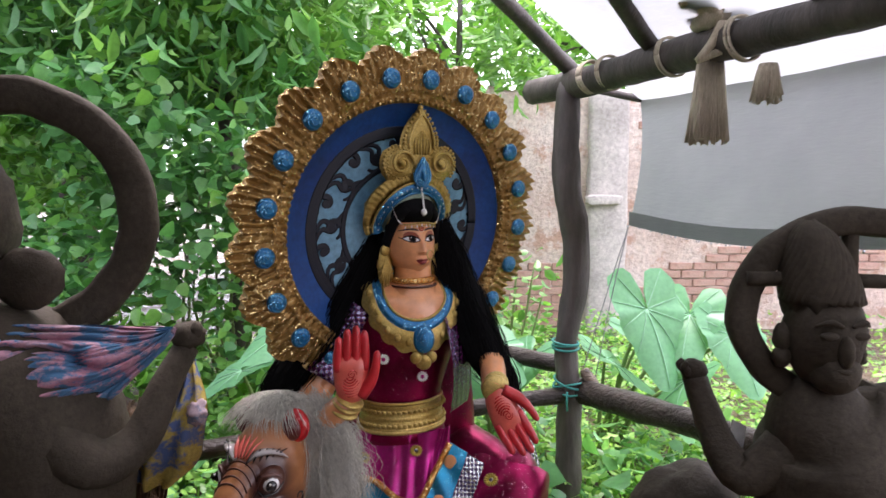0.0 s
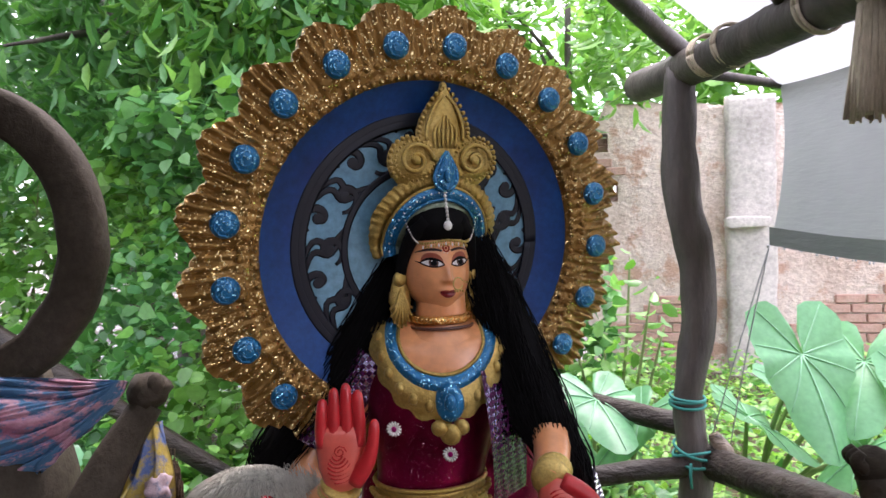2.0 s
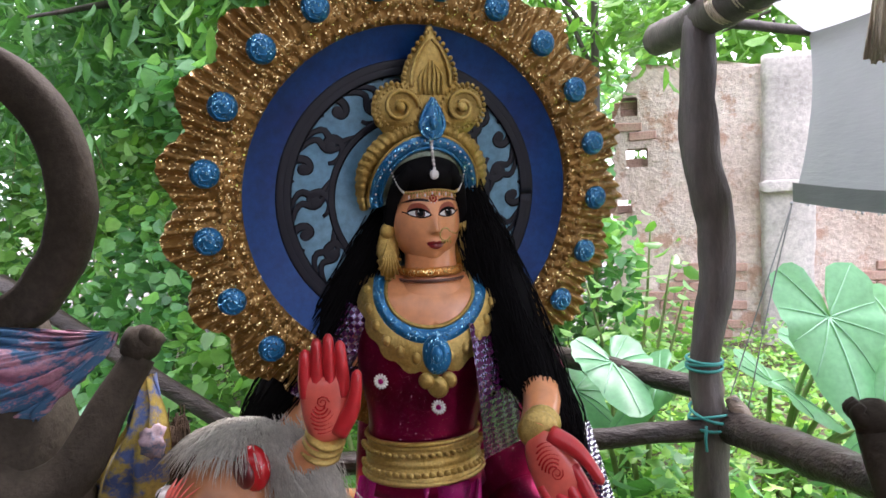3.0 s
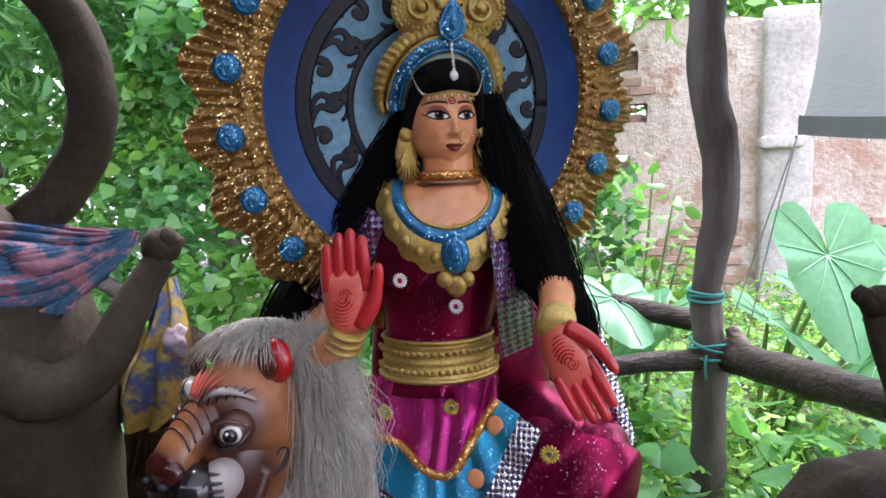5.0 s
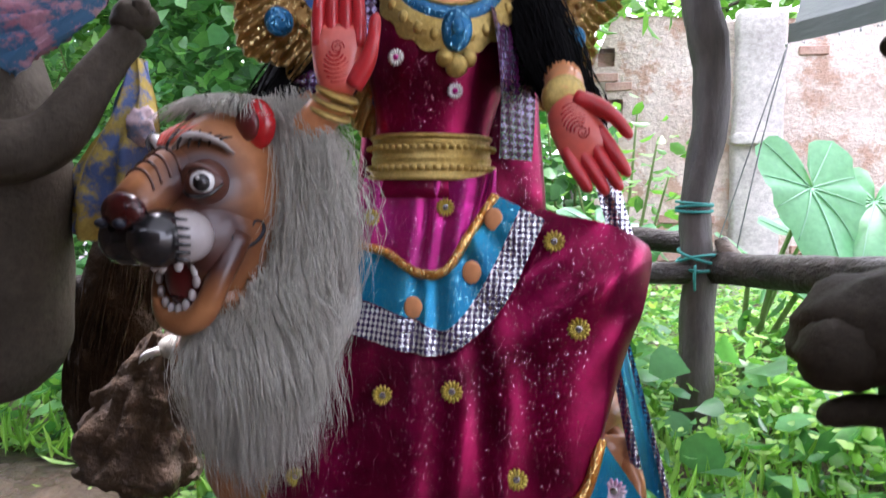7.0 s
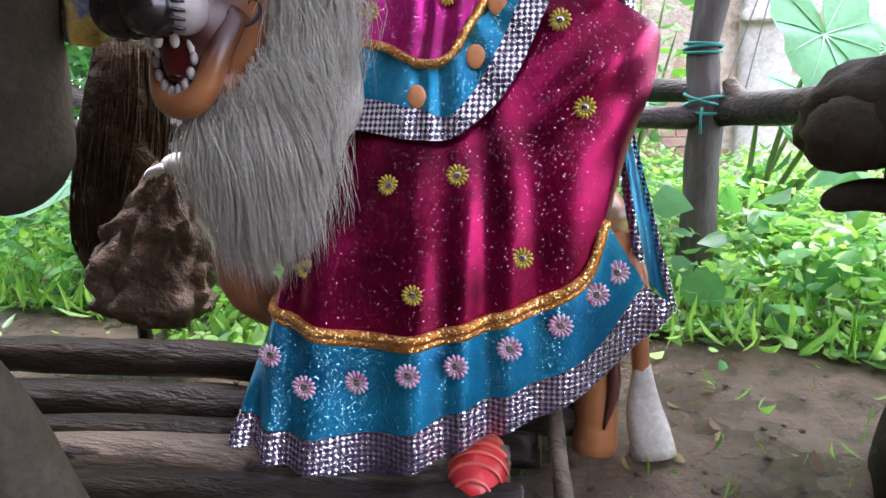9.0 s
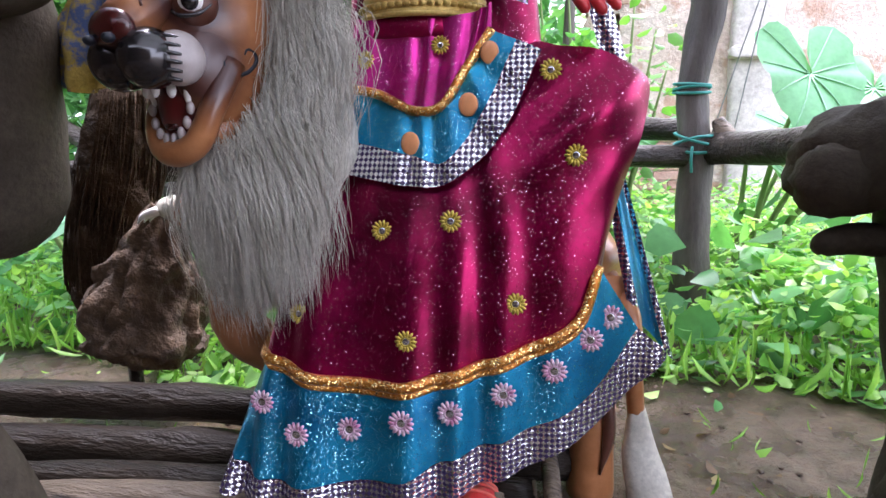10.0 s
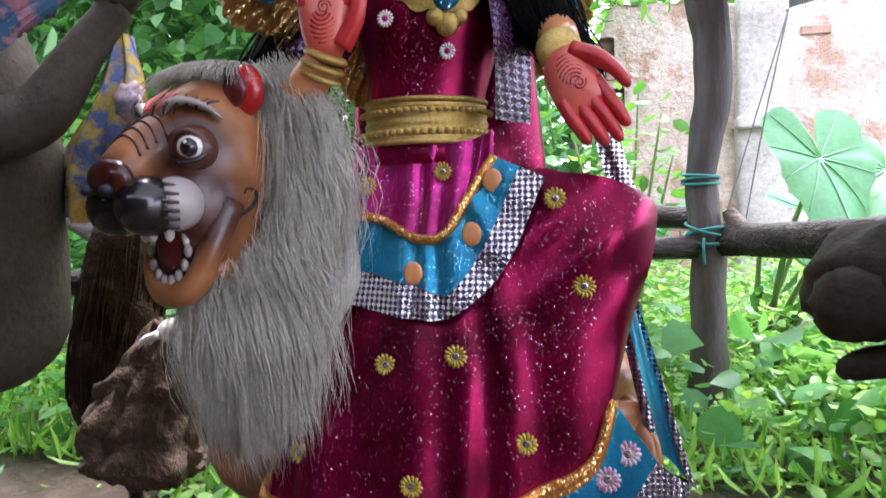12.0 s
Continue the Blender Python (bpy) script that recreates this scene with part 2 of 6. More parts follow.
M = {
    "mud": mud_mat(),
    "bark": rough_mat("bark", (0.03, 0.025, 0.021), (0.11, 0.09, 0.074), 0.6, 6, 50, 0.9, 0.006, stretch=(1, 1, 0.25)),
    "log": rough_mat("log", (0.009, 0.007, 0.005), (0.045, 0.034, 0.025), 0.34, 9, 46, 1.0, 0.014, stretch=(0.22, 1, 1), spec=0.22, c3=(0.08, 0.064, 0.048), c3_at=0.6),
    "pale_log": rough_mat("pale_log", (0.09, 0.066, 0.045), (0.24, 0.185, 0.13), 0.5, 9, 46, 1.0, 0.014, stretch=(0.22, 1, 1), c3=(0.03, 0.022, 0.016), c3_at=0.55),
    "clay": rough_mat("clay", (0.04, 0.032, 0.022), (0.075, 0.062, 0.045), 0.75, 7, 70, 0.6, 0.005, spec=0.2),
    "plaster": rough_mat("plaster", (0.5, 0.37, 0.3), (0.72, 0.63, 0.56), 0.9, 1.3, 22, 0.9, 0.03, c3=(0.42, 0.27, 0.2)),
    "concrete": rough_mat("concrete", (0.4, 0.37, 0.34), (0.62, 0.57, 0.53), 0.9, 2.2, 30, 0.7, 0.01),
    "brick": rough_mat("brick", (0.36, 0.19, 0.14), (0.52, 0.36, 0.29), 0.9, 5, 60, 0.7, 0.008),
    "tarp": tarp_mat("tarp", (0.3, 0.315, 0.32), (0.4, 0.415, 0.42), 0.5),
    "hem": tarp_mat("hem", (0.2, 0.22, 0.21), (0.28, 0.3, 0.29), 0.3),
    "jute": rough_mat("jute", (0.48, 0.41, 0.29), (0.66, 0.58, 0.44), 0.9, 8, 90, 0.8, 0.004, stretch=(3, 3, 0.4)),
    "rope": plain("rope", (0.02, 0.22, 0.19), 0.6),
    "sack": rough_mat("sack", (0.03, 0.018, 0.009), (0.075, 0.046, 0.025), 0.7, 6, 24, 1.0, 0.02, spec=0.15),
    "foliage": leaf_mat("foliage", (0.05, 0.17, 0.06), (0.11, 0.32, 0.11), (0.24, 0.5, 0.19), 0.3),
    "foliage_dark": leaf_mat("foliage_dark", (0.045, 0.15, 0.05), (0.085, 0.25, 0.08), (0.16, 0.38, 0.13)),
    "foliage_light": leaf_mat("foliage_light", (0.08, 0.22, 0.045), (0.14, 0.33, 0.07), (0.27, 0.5, 0.16), 0.32),
    "taro": leaf_mat("taro", (0.09, 0.27, 0.13), (0.13, 0.34, 0.18), (0.2, 0.42, 0.24), 0.35),
    "weed": leaf_mat("weed", (0.16, 0.36, 0.06), (0.26, 0.5, 0.11), (0.4, 0.62, 0.18), 0.4),
    "litter": leaf_mat("litter", (0.1, 0.06, 0.03), (0.2, 0.13, 0.06), (0.26, 0.22, 0.08), 0.6),
    "drop": plain("drop", (0.75, 0.78, 0.8), 0.05, 0.6),
    "vein": plain("vein", (0.19, 0.42, 0.24), 0.5),
    "stem": plain("stem", (0.16, 0.22, 0.07), 0.6),
    "gold": glitter_mat("gold", (0.2, 0.105, 0.02), (0.38, 0.21, 0.05), (1.0, 0.78, 0.36), 420, 0.12, 0.42, 0.5, 1.0),
    "gold_paint": rough_mat("gold_paint", (0.46, 0.3, 0.06), (0.7, 0.52, 0.17), 0.36, 14, 150, 0.7, 0.003, metal=0.6),
    "gem": glitter_mat("gem", (0.003, 0.11, 0.28), (0.006, 0.18, 0.4), (0.35, 0.8, 1.0), 620, 0.11, 0.3, 0.3, 1.0),
    "velvet": glitter_mat("velvet", (0.1, 0.0008, 0.018), (0.36, 0.003, 0.075), (1.0, 0.5, 0.68), 1050, 0.007, 0.3, 0.75, 0.9),
    "pink": glitter_mat("pink", (0.3, 0.004, 0.11), (0.62, 0.02, 0.28), (1.0, 0.45, 0.75), 1100, 0.04, 0.34, 0.6, 0.8),
    "blue": glitter_mat("blue", (0.002, 0.14, 0.3), (0.006, 0.34, 0.6), (0.4, 0.95, 1.0), 1000, 0.06, 0.34, 0.6, 0.8),
    "silver": checker_mat("silver", (0.93, 0.91, 0.95), (0.06, 0.04, 0.1), 0.0066),
    "purple_net": checker_mat("purple_net", (0.36, 0.28, 0.46), (0.06, 0.008, 0.05), 0.009),
    "braid": glitter_mat("braid", (0.45, 0.13, 0.01), (0.6, 0.22, 0.02), (1.0, 0.75, 0.3), 620, 0.3, 0.4, 0.5, 1.0),
    "blush": plain("blush", (0.36, 0.08, 0.035), 0.4, 0, 0.3),
    "skin": plain("skin", (0.82, 0.36, 0.15), 0.28, 0, 0.5),
    "red_skin": plain("red_skin", (0.62, 0.03, 0.035), 0.35, 0, 0.4),
    "palm": plain("palm", (0.74, 0.13, 0.09), 0.35, 0, 0.4),
    "red": plain("red", (0.5, 0.012, 0.015), 0.25, 0, 0.6),
    "hair": plain("hair", (0.004, 0.004, 0.0045), 0.8, 0, 0, 0.12),
    "black": plain("black", (0.012, 0.011, 0.012), 0.2, 0, 0.6),
    "white": plain("white", (0.8, 0.79, 0.76), 0.3, 0, 0.3),
    "lip": plain("lip", (0.24, 0.012, 0.014), 0.3, 0, 0.4),
    "brow": plain("brow", (0.03, 0.008, 0.006), 0.5),
    "pale_band": rough_mat("pale_band", (0.2, 0.3, 0.24), (0.34, 0.4, 0.28), 0.4, 20, 160, 0.6, 0.002, metal=0.4),
    "lion": lion_paint(),
    # the lion's white paint, greyed so the colour carries the shade on its head
    "pad": plain("pad", (0.42, 0.38, 0.36), 0.3, 0, 0.5),
    "lion_dark": plain("lion_dark", (0.1, 0.035, 0.022), 0.35, 0, 0.5),
    "petal": rough_mat("petal", (0.62, 0.2, 0.4), (0.85, 0.76, 0.8), 0.35, 60, 300, 0.3, 0.001, metal=0.2),
    "petal_gold": rough_mat("petal_gold", (0.5, 0.34, 0.03), (0.78, 0.62, 0.12), 0.35, 60, 300, 0.3, 0.001, metal=0.4),
    "mirror": plain("mirror", (0.72, 0.72, 0.72), 0.12, 0.9),
    "nose": plain("nose", (0.055, 0.008, 0.007), 0.25, 0, 0.5),
    "mouth": plain("mouth", (0.12, 0.012, 0.012), 0.3, 0, 0.5),
    "fur": rough_mat("fur", (0.5, 0.48, 0.4), (0.74, 0.72, 0.63), 0.85, 14, 90, 0.3, 0.002, spec=0.15),
    "deep_blue": rough_mat("deep_blue", (0.004, 0.025, 0.15), (0.006, 0.1, 0.36), 0.45, 3, 60, 0.1, 0.001),
    "pale_blue": rough_mat("pale_blue", (0.13, 0.34, 0.5), (0.24, 0.48, 0.62), 0.5, 4, 60, 0.1, 0.001),
    "ink": plain("ink", (0.006, 0.01, 0.02), 0.5),
    "scarf_pale": rough_mat("scarf_pale", (0.5, 0.36, 0.4), (0.62, 0.5, 0.52), 0.85, 9, 80, 0.5, 0.004, c3=(0.18, 0.24, 0.36)),
    "sacking": rough_mat("sacking", (0.08, 0.05, 0.027), (0.18, 0.115, 0.068), 0.7, 7, 14, 1.0, 0.03, c3=(0.09, 0.06, 0.04)),
    "yellow": rough_mat("yellow", (0.46, 0.33, 0.05), (0.62, 0.5, 0.14), 0.85, 5, 90, 0.5, 0.004, c3=(0.1, 0.16, 0.36), c3_at=0.48),
    "scarf": rough_mat("scarf", (0.45, 0.12, 0.2), (0.6, 0.42, 0.48), 0.85, 9, 90, 0.5, 0.003, stretch=(0.8, 1, 1.3), c3=(0.06, 0.17, 0.3), c3_at=0.46),
}


# ---- helpers of form ----
def part(name, bm, material, parent=None, label="", smooth=True):
    """One bmesh as one mesh object, under a thing or on its own."""
    me = bpy.data.meshes.new(name)
    bm.to_mesh(me)
    bm.free()
    return part_mesh(name, me, material, parent, label, smooth)


def part_mesh(name, me, material, parent=None, label="", smooth=True):
    for mt in (material if isinstance(material, (list, tuple)) else [material]):
        me.materials.append(M[mt] if isinstance(mt, str) else mt)
    if smooth:
        me.polygons.foreach_set("use_smooth", [True] * len(me.polygons))
    ob = new(name, me)
    ob.parent = parent
    if label:
        ob["label"] = label
    return ob


def thing(name, at=(0, 0, 0), label="", category="", group="", kind=""):
    ob = new(name)
    ob.location = at
    ob.empty_display_size = 0.05
    return tagged(ob, label, category, group, kind)


def spline(pts, n):
    """A Catmull-Rom line of n points through pts (any dimension)."""
    p = np.array(pts, float)
    p = np.vstack([2 * p[0] - p[1], p, 2 * p[-1] - p[-2]])
    out = []
    for s in np.linspace(0, len(p) - 3 - 1e-6, n):
        i = int(s)
        t = s - i
        a, b, c, d = p[i], p[i + 1], p[i + 2], p[i + 3]
        out.append(0.5 * (2 * b + (c - a) * t + (2 * a - 5 * b + 4 * c - d) * t * t + (3 * b - a - 3 * c + d) * t ** 3))
    return np.array(out)


class Sculpt:
    """Gathers tubes, lumps and sheets, each with its material, into one mesh."""

    def __init__(self):
        self.v, self.f, self.m, self.names = [], [], [], []

    def slot(self, mat):
        if mat not in self.names:
            self.names.append(mat)
        return self.names.index(mat)

    def grid(self, pts, mat, close_u=False, caps=False):
        """pts: rows x columns x 3."""
        pts = np.asarray(pts, float)
        r, c, _ = pts.shape
        o = len(self.v)
        self.v.extend(map(tuple, pts.reshape(-1, 3)))
        k = self.slot(mat) if isinstance(mat, str) else None
        for i in range(r - 1):
            kk = k if k is not None else self.slot(mat[min(i, len(mat) - 1)])
            for j in range(c if close_u else c - 1):
                j2 = (j + 1) % c
                self.f.append((o + i * c + j, o + i * c + j2, o + (i + 1) * c + j2, o + (i + 1) * c + j))
                self.m.append(kk)
        if caps:
            for row, flip in ((0, True), (r - 1, False)):
                idx = [o + row * c + j for j in range(c)]
                self.f.append(tuple(reversed(idx)) if flip else tuple(idx))
                self.m.append(self.slot(mat if isinstance(mat, str) else mat[-1]))

    def tube(self, pts, rad, mat, seg=10, n=None, flat=1.0, wobble=0.0, up=(0, 0, 1)):
        """A tube through pts with radii rad (numbers); flat squeezes it along the second axis."""
        pts = np.array(pts, float)
        rad = np.full(len(pts), rad, float) if np.isscalar(rad) else np.array(rad, float)
        if n:
            q = spline(np.c_[pts, rad], n)
            pts, rad = q[:, :3], np.maximum(q[:, 3], 1e-4)
        t = np.gradient(pts, axis=0)
        t /= np.linalg.norm(t, axis=1)[:, None] + 1e-9
        rows = []
        side = None
        for p, d, r in zip(pts, t, rad):
            if side is None:
                ref = np.array(up, float)
                if abs(ref @ d) > 0.9:
                    ref = np.array((0.0, 1.0, 0.0)) if abs(d[1]) < 0.9 else np.array((1.0, 0, 0))
                side = np.cross(d, ref)
            side = side - (side @ d) * d
            side /= np.linalg.norm(side) + 1e-9
            nrm = np.cross(side, d)
            a = np.linspace(0, 2 * math.pi, seg, endpoint=False)
            k = np.ones(seg)
            if wobble:
                k = 1 + wobble * np.array([noise.noise(Vector((p[0] * 9 + math.cos(x), p[1] * 9 + math.sin(x), p[2] * 9))) for x in a])
            rows.append(p + (np.cos(a) * r * k)[:, None] * side + (np.sin(a) * r * flat * k)[:, None] * nrm)
        self.grid(rows, mat, close_u=True, caps=True)

    def lump(self, c, r, mat, rot=None, nu=16, nv=12, dent=0.0, freq=6.0, power=1.0):
        """An ellipsoid, optionally uneven; r: three radii, rot: a Matrix."""
        rows = []
        R = np.array(rot.to_3x3()) if rot is not None else np.eye(3)
        for i in range(nv + 1):
            th = math.pi * i / nv
            row = []
            for j in range(nu):
                ph = 2 * math.pi * j / nu
                d = np.array((math.sin(th) * math.cos(ph), math.sin(th) * math.sin(ph), math.cos(th)))
                if power != 1.0:
                    d = np.sign(d) * np.abs(d) ** power
                k = 1 + dent * noise.noise(Vector(tuple(d * freq * 0.4 + np.array(c) * 7))) if dent else 1
                row.append(np.array(c) + R @ (d * np.array(r) * k))
            rows.append(row)
        self.grid(rows, mat, close_u=True)

    def mesh(self, name):
        me = bpy.data.meshes.new(name)
        me.from_pydata(self.v, [], self.f)
        me.polygons.foreach_set("material_index", self.m)
        me.validate()
        bm = bmesh.new()
        bm.from_mesh(me)
        bmesh.ops.recalc_face_normals(bm, faces=bm.faces)
        bm.to_mesh(me)
        bm.free()
        return me

    def done(self, name, parent=None, label="", smooth=True):
        me = self.mesh(name)
        return part_mesh(name, me, [M[n] for n in self.names], parent, label, smooth)


def turned(pts, m):
    return [tuple(m @ Vector(p)) for p in pts]


def leaves(name, centres, sizes, material, kind_shape="heart", droop=0.5, parent=None, seed=1, face=None):
    """Many small folded leaves as one mesh. centres: n x 3."""
    rng = np.random.default_rng(seed)
    n = len(centres)
    shapes = {
        "heart": [(0, 0), (0.42, 0.12), (0.44, 0.5), (0, 1.0), (-0.44, 0.5), (-0.42, 0.12), (0, 0.45)],
        "lance": [(0, 0), (0.13, 0.25), (0.14, 0.6), (0, 1.0), (-0.14, 0.6), (-0.13, 0.25), (0, 0.5)],
        "blade": [(0, 0), (0.03, 0.25), (0.035, 0.6), (0.02, 1.0), (-0.035, 0.6), (-0.03, 0.25), (0, 0.5)],
        "oval": [(0, 0), (0.26, 0.25), (0.25, 0.65), (0, 1.0), (-0.25, 0.65), (-0.26, 0.25), (0, 0.5)],
    }
    s = np.array(shapes[kind_shape])
    local = np.c_[s[:, 0], s[:, 1], np.array([0, 0.06, 0.06, -0.12, 0.06, 0.06, -0.03])]
    az = rng.uniform(0, 2 * math.pi, n)
    tilt = rng.normal(-droop, 0.45, n)
    roll = rng.normal(0, 0.5, n)
    fwd = np.c_[np.cos(az) * np.cos(tilt), np.sin(az) * np.cos(tilt), np.sin(tilt)]
    if face is not None:
        fwd = fwd + np.array(face)
        fwd /= np.linalg.norm(fwd, axis=1)[:, None]
    side = np.c_[-np.sin(az), np.cos(az), np.zeros(n)]
    side = side - (side * fwd).sum(1)[:, None] * fwd
    side /= np.linalg.norm(side, axis=1)[:, None] + 1e-9
    nrm = np.cross(side, fwd)
    s2 = side * np.cos(roll)[:, None] + nrm * np.sin(roll)[:, None]
    n2 = np.cross(s2, fwd)
    V = (centres[:, None, :] + sizes[:, None, None] * (local[None, :, 0:1] * s2[:, None, :] + local[None, :, 1:2] * fwd[:, None, :] + local[None, :, 2:3] * n2[:, None, :])).reshape(-1, 3)
    tri = np.array([(0, 1, 6), (1, 2, 6), (2, 3, 6), (3, 4, 6), (4, 5, 6), (5, 0, 6)])
    F = (tri[None] + (np.arange(n) * 7)[:, None, None]).reshape(-1, 3)
    me = bpy.data.meshes.new(name)
    me.vertices.add(len(V))
    me.vertices.foreach_set("co", V.ravel())
    me.loops.add(F.size)
    me.loops.foreach_set("vertex_index", F.ravel().astype(np.int32))
    me.polygons.add(len(F))
    me.polygons.foreach_set("loop_start", (np.arange(len(F)) * 3).astype(np.int32))
    me.update(calc_edges=True)
    return part_mesh(name, me, material, parent, smooth=True)


def clumps(rng, n, boxes, per, spread):
    """Leaf places gathered in clumps inside boxes ((x0, y0, z0), (x1, y1, z1))."""
    out = []
    for lo, hi, share in boxes:
        k = max(1, int(n * share / per))
        c = rng.uniform(lo, hi, (k, 3))
        out.append((c[:, None, :] + rng.normal(0, spread, (k, per, 3))).reshape(-1, 3))
    return np.vstack(out)

# ---- ground ----
GROUND = -0.06


def ground_z(x, y):
    bank = 0.05 * max(0.0, min(1.0, (y - 2.0) / 1.5))
    return GROUND + bank + 0.012 * noise.noise(Vector((x * 2.3, y * 2.3, 0))) + 0.011 * noise.noise(Vector((x * 8, y * 8, 3))) + 0.008 * noise.noise(Vector((x * 21, y * 21, 5)))


def ground():
    xs = np.concatenate([[-400, -60, -15, -6], np.linspace(-3, -1.3, 14), np.linspace(-1.25, 1.75, 150), np.linspace(1.85, 3, 10), [6, 15, 60, 400]])
    ys = np.concatenate([[-400, -60, -12, -3], np.linspace(0, 0.9, 8), np.linspace(1.0, 2.5, 90), np.linspace(2.6, 5, 28), [7, 15, 60, 400]])
    s = Sculpt()
    s.grid([[(x, y, ground_z(x, y)) for x in xs] for y in ys], "mud")
    return tagged(s.done("ground"), "wet brown trodden mud ground", "ground", kind="structure")


ground()


# ---- shed frame of rough poles ----
def pole(name, pts, rad, mat, label, n=24, seg=12, category="pole", group=""):
    """A rough pole with its bark and its two sawn ends."""
    o = Vector(pts[0])
    t = thing(name, o, label, category, group)
    rel = [Vector(p) - o for p in pts]
    s = Sculpt()
    s.tube(rel, rad, mat, seg, n, wobble=0.22)
    s.done("trunk", t)
    for e, q, r in ((rel[0], rel[1], rad[0]), (rel[-1], rel[-2], rad[-1])):
        d = (e - q).normalized()
        c = Sculpt()
        c.tube([e - d * 0.004, e + d * 0.004], r * 0.86, "pale_log", 12)
        c.done("cut_end", t, "pale sawn end")
    return t


pole("post", [(0.545, 2.63, -0.08), (0.55, 2.64, 0.25), (0.553, 2.67, 0.57), (0.537, 2.68, 0.76), (0.575, 2.7, 1.0), (0.58, 2.7, 1.2), (0.53, 2.7, 1.48), (0.535, 2.7, 1.86)],
     [0.062, 0.056, 0.055, 0.048, 0.054, 0.056, 0.06, 0.05], "bark", "crooked dark wooden post of the shed frame", category="post", n=44)
BEAM_A, BEAM_B = Vector((0.43, 3.0, 1.865)), Vector((1.12, 1.2, 1.85))
pole("beam", [BEAM_A, BEAM_A.lerp(BEAM_B, 0.25) + Vector((0, 0, -0.01)), BEAM_A.lerp(BEAM_B, 0.6), BEAM_B], [0.056, 0.058, 0.055, 0.052], "bark", "rough dark log beam lashed on the post", category="beam", n=30)
RAFTER = Vector((-0.3, -0.4, 0.135))
for i, s0 in enumerate((0.16, 0.42, 0.75)):
    a = BEAM_A.lerp(BEAM_B, s0) + Vector((0, 0, 0.055))
    pole("rafter", [a - RAFTER * 0.25, a + RAFTER * 1.5 + Vector((0, 0, 0.01)), a + RAFTER * 5.5], [0.034, 0.03, 0.028], "bark", "thin dark rafter pole under the tarpaulin", category="rafter", group="rafters", n=20, seg=9)
pole("rail", [(0.55, 2.72, 0.565), (0.8, 2.35, 0.585), (1.0, 2.0, 0.61), (1.4, 1.35, 0.64)], [0.05, 0.052, 0.05, 0.05], "log", "wet dark log rail tied to the post", category="rail")
pole("rail", [(0.56, 2.66, 0.55), (0.2, 2.52, 0.55), (-0.5, 2.24, 0.545), (-1.9, 1.68, 0.53)], [0.036, 0.034, 0.034, 0.032], "log", "wet dark log rail behind the statues", category="rail")
pole("rail", [(0.6, 2.78, 0.63), (0.2, 3.0, 0.66), (-0.6, 3.4, 0.7)], [0.04, 0.04, 0.04], "log", "dark log rail running to the hedge", category="rail")
pole("rail", [(-2.6, 2.9, 1.02), (-1.5, 2.88, 0.445), (-1.0, 2.95, 0.12), (-0.75, 2.98, -0.04)], [0.04, 0.04, 0.04, 0.038], "log", "slanting pale-topped pole behind the statues", category="rail")

# ---- tarpaulin ----
def tarp():
    t = thing("tarpaulin", (0.9, 2.9, 1.8), "translucent pale grey plastic tarpaulin roof and side curtain", "tarpaulin")
    base = Vector((0.9, 2.91, 1.82)) - t.location
    along = (BEAM_B - BEAM_A).normalized()
    s = Sculpt()
    rows = []
    for i, u in enumerate(np.linspace(0, 1, 16)):
        row = []
        for w in np.linspace(0, 2.6, 40):
            drop = u * (0.545 + 0.03 * math.sin(w * 3.1))
            p = base + along * w + Vector((-0.1, -0.21, 0)) * u - Vector((0, 0, drop))
            bulge = 0.035 * math.sin(math.pi * u) + 0.02 * noise.noise(Vector((w * 2.2, u * 1.5, 5)))
            row.append(p + Vector((0.9, 0.35, 0)) * bulge)
        rows.append(row)
    s.grid(rows, "tarp")
    s.done("side_curtain", t)
    h = Sculpt()
    h.grid([[Vector(p) + Vector((-0.004, -0.003, dz)) for p in rows[-1]] for dz in (0.055, 0.0, -0.004)], "hem")
    h.done("hem", t, "dark hem strip along the curtain")
    d = Sculpt()
    rng = np.random.default_rng(17)
    for p in rows[-1]:
        for _ in range(2):
            r = rng.uniform(0.002, 0.0045)
            d.lump(Vector(p) + Vector((rng.uniform(-0.01, 0.01), rng.uniform(-0.02, 0.02), -0.006 - r * 0.6)), (r, r, r * 1.4), "drop", None, 7, 6)
    tagged(d.done("raindrop", t, "clear raindrops along the hem"), kind="stuff")
    r = Sculpt()
    rows = []
    for v in np.linspace(-0.02, 1, 26):
        row = []
        for w in np.linspace(0, 2.6, 40):
            eave = base + along * w
            inner = Vector((0.5, 2.78, 1.93)) - t.location + along * w + RAFTER * 5.5
            p = eave.lerp(inner, v)
            sag = -0.03 * abs(math.sin(w * 4.2)) * math.sin(math.pi * min(1, max(0, v))) + 0.015 * noise.noise(Vector((w * 2, v * 5, 1)))
            row.append(p + Vector((0, 0, sag)))
        rows.append(row)
    r.grid(rows, "tarp")
    r.done("roof_sheet", t)
    return t


tarp()


# ---- old wall at the back ----
HOLES = ((0.1, 0.28, 1.52, 1.68), (0.02, 0.14, 1.12, 1.24), (0.05, 0.2, 1.95, 2.1))


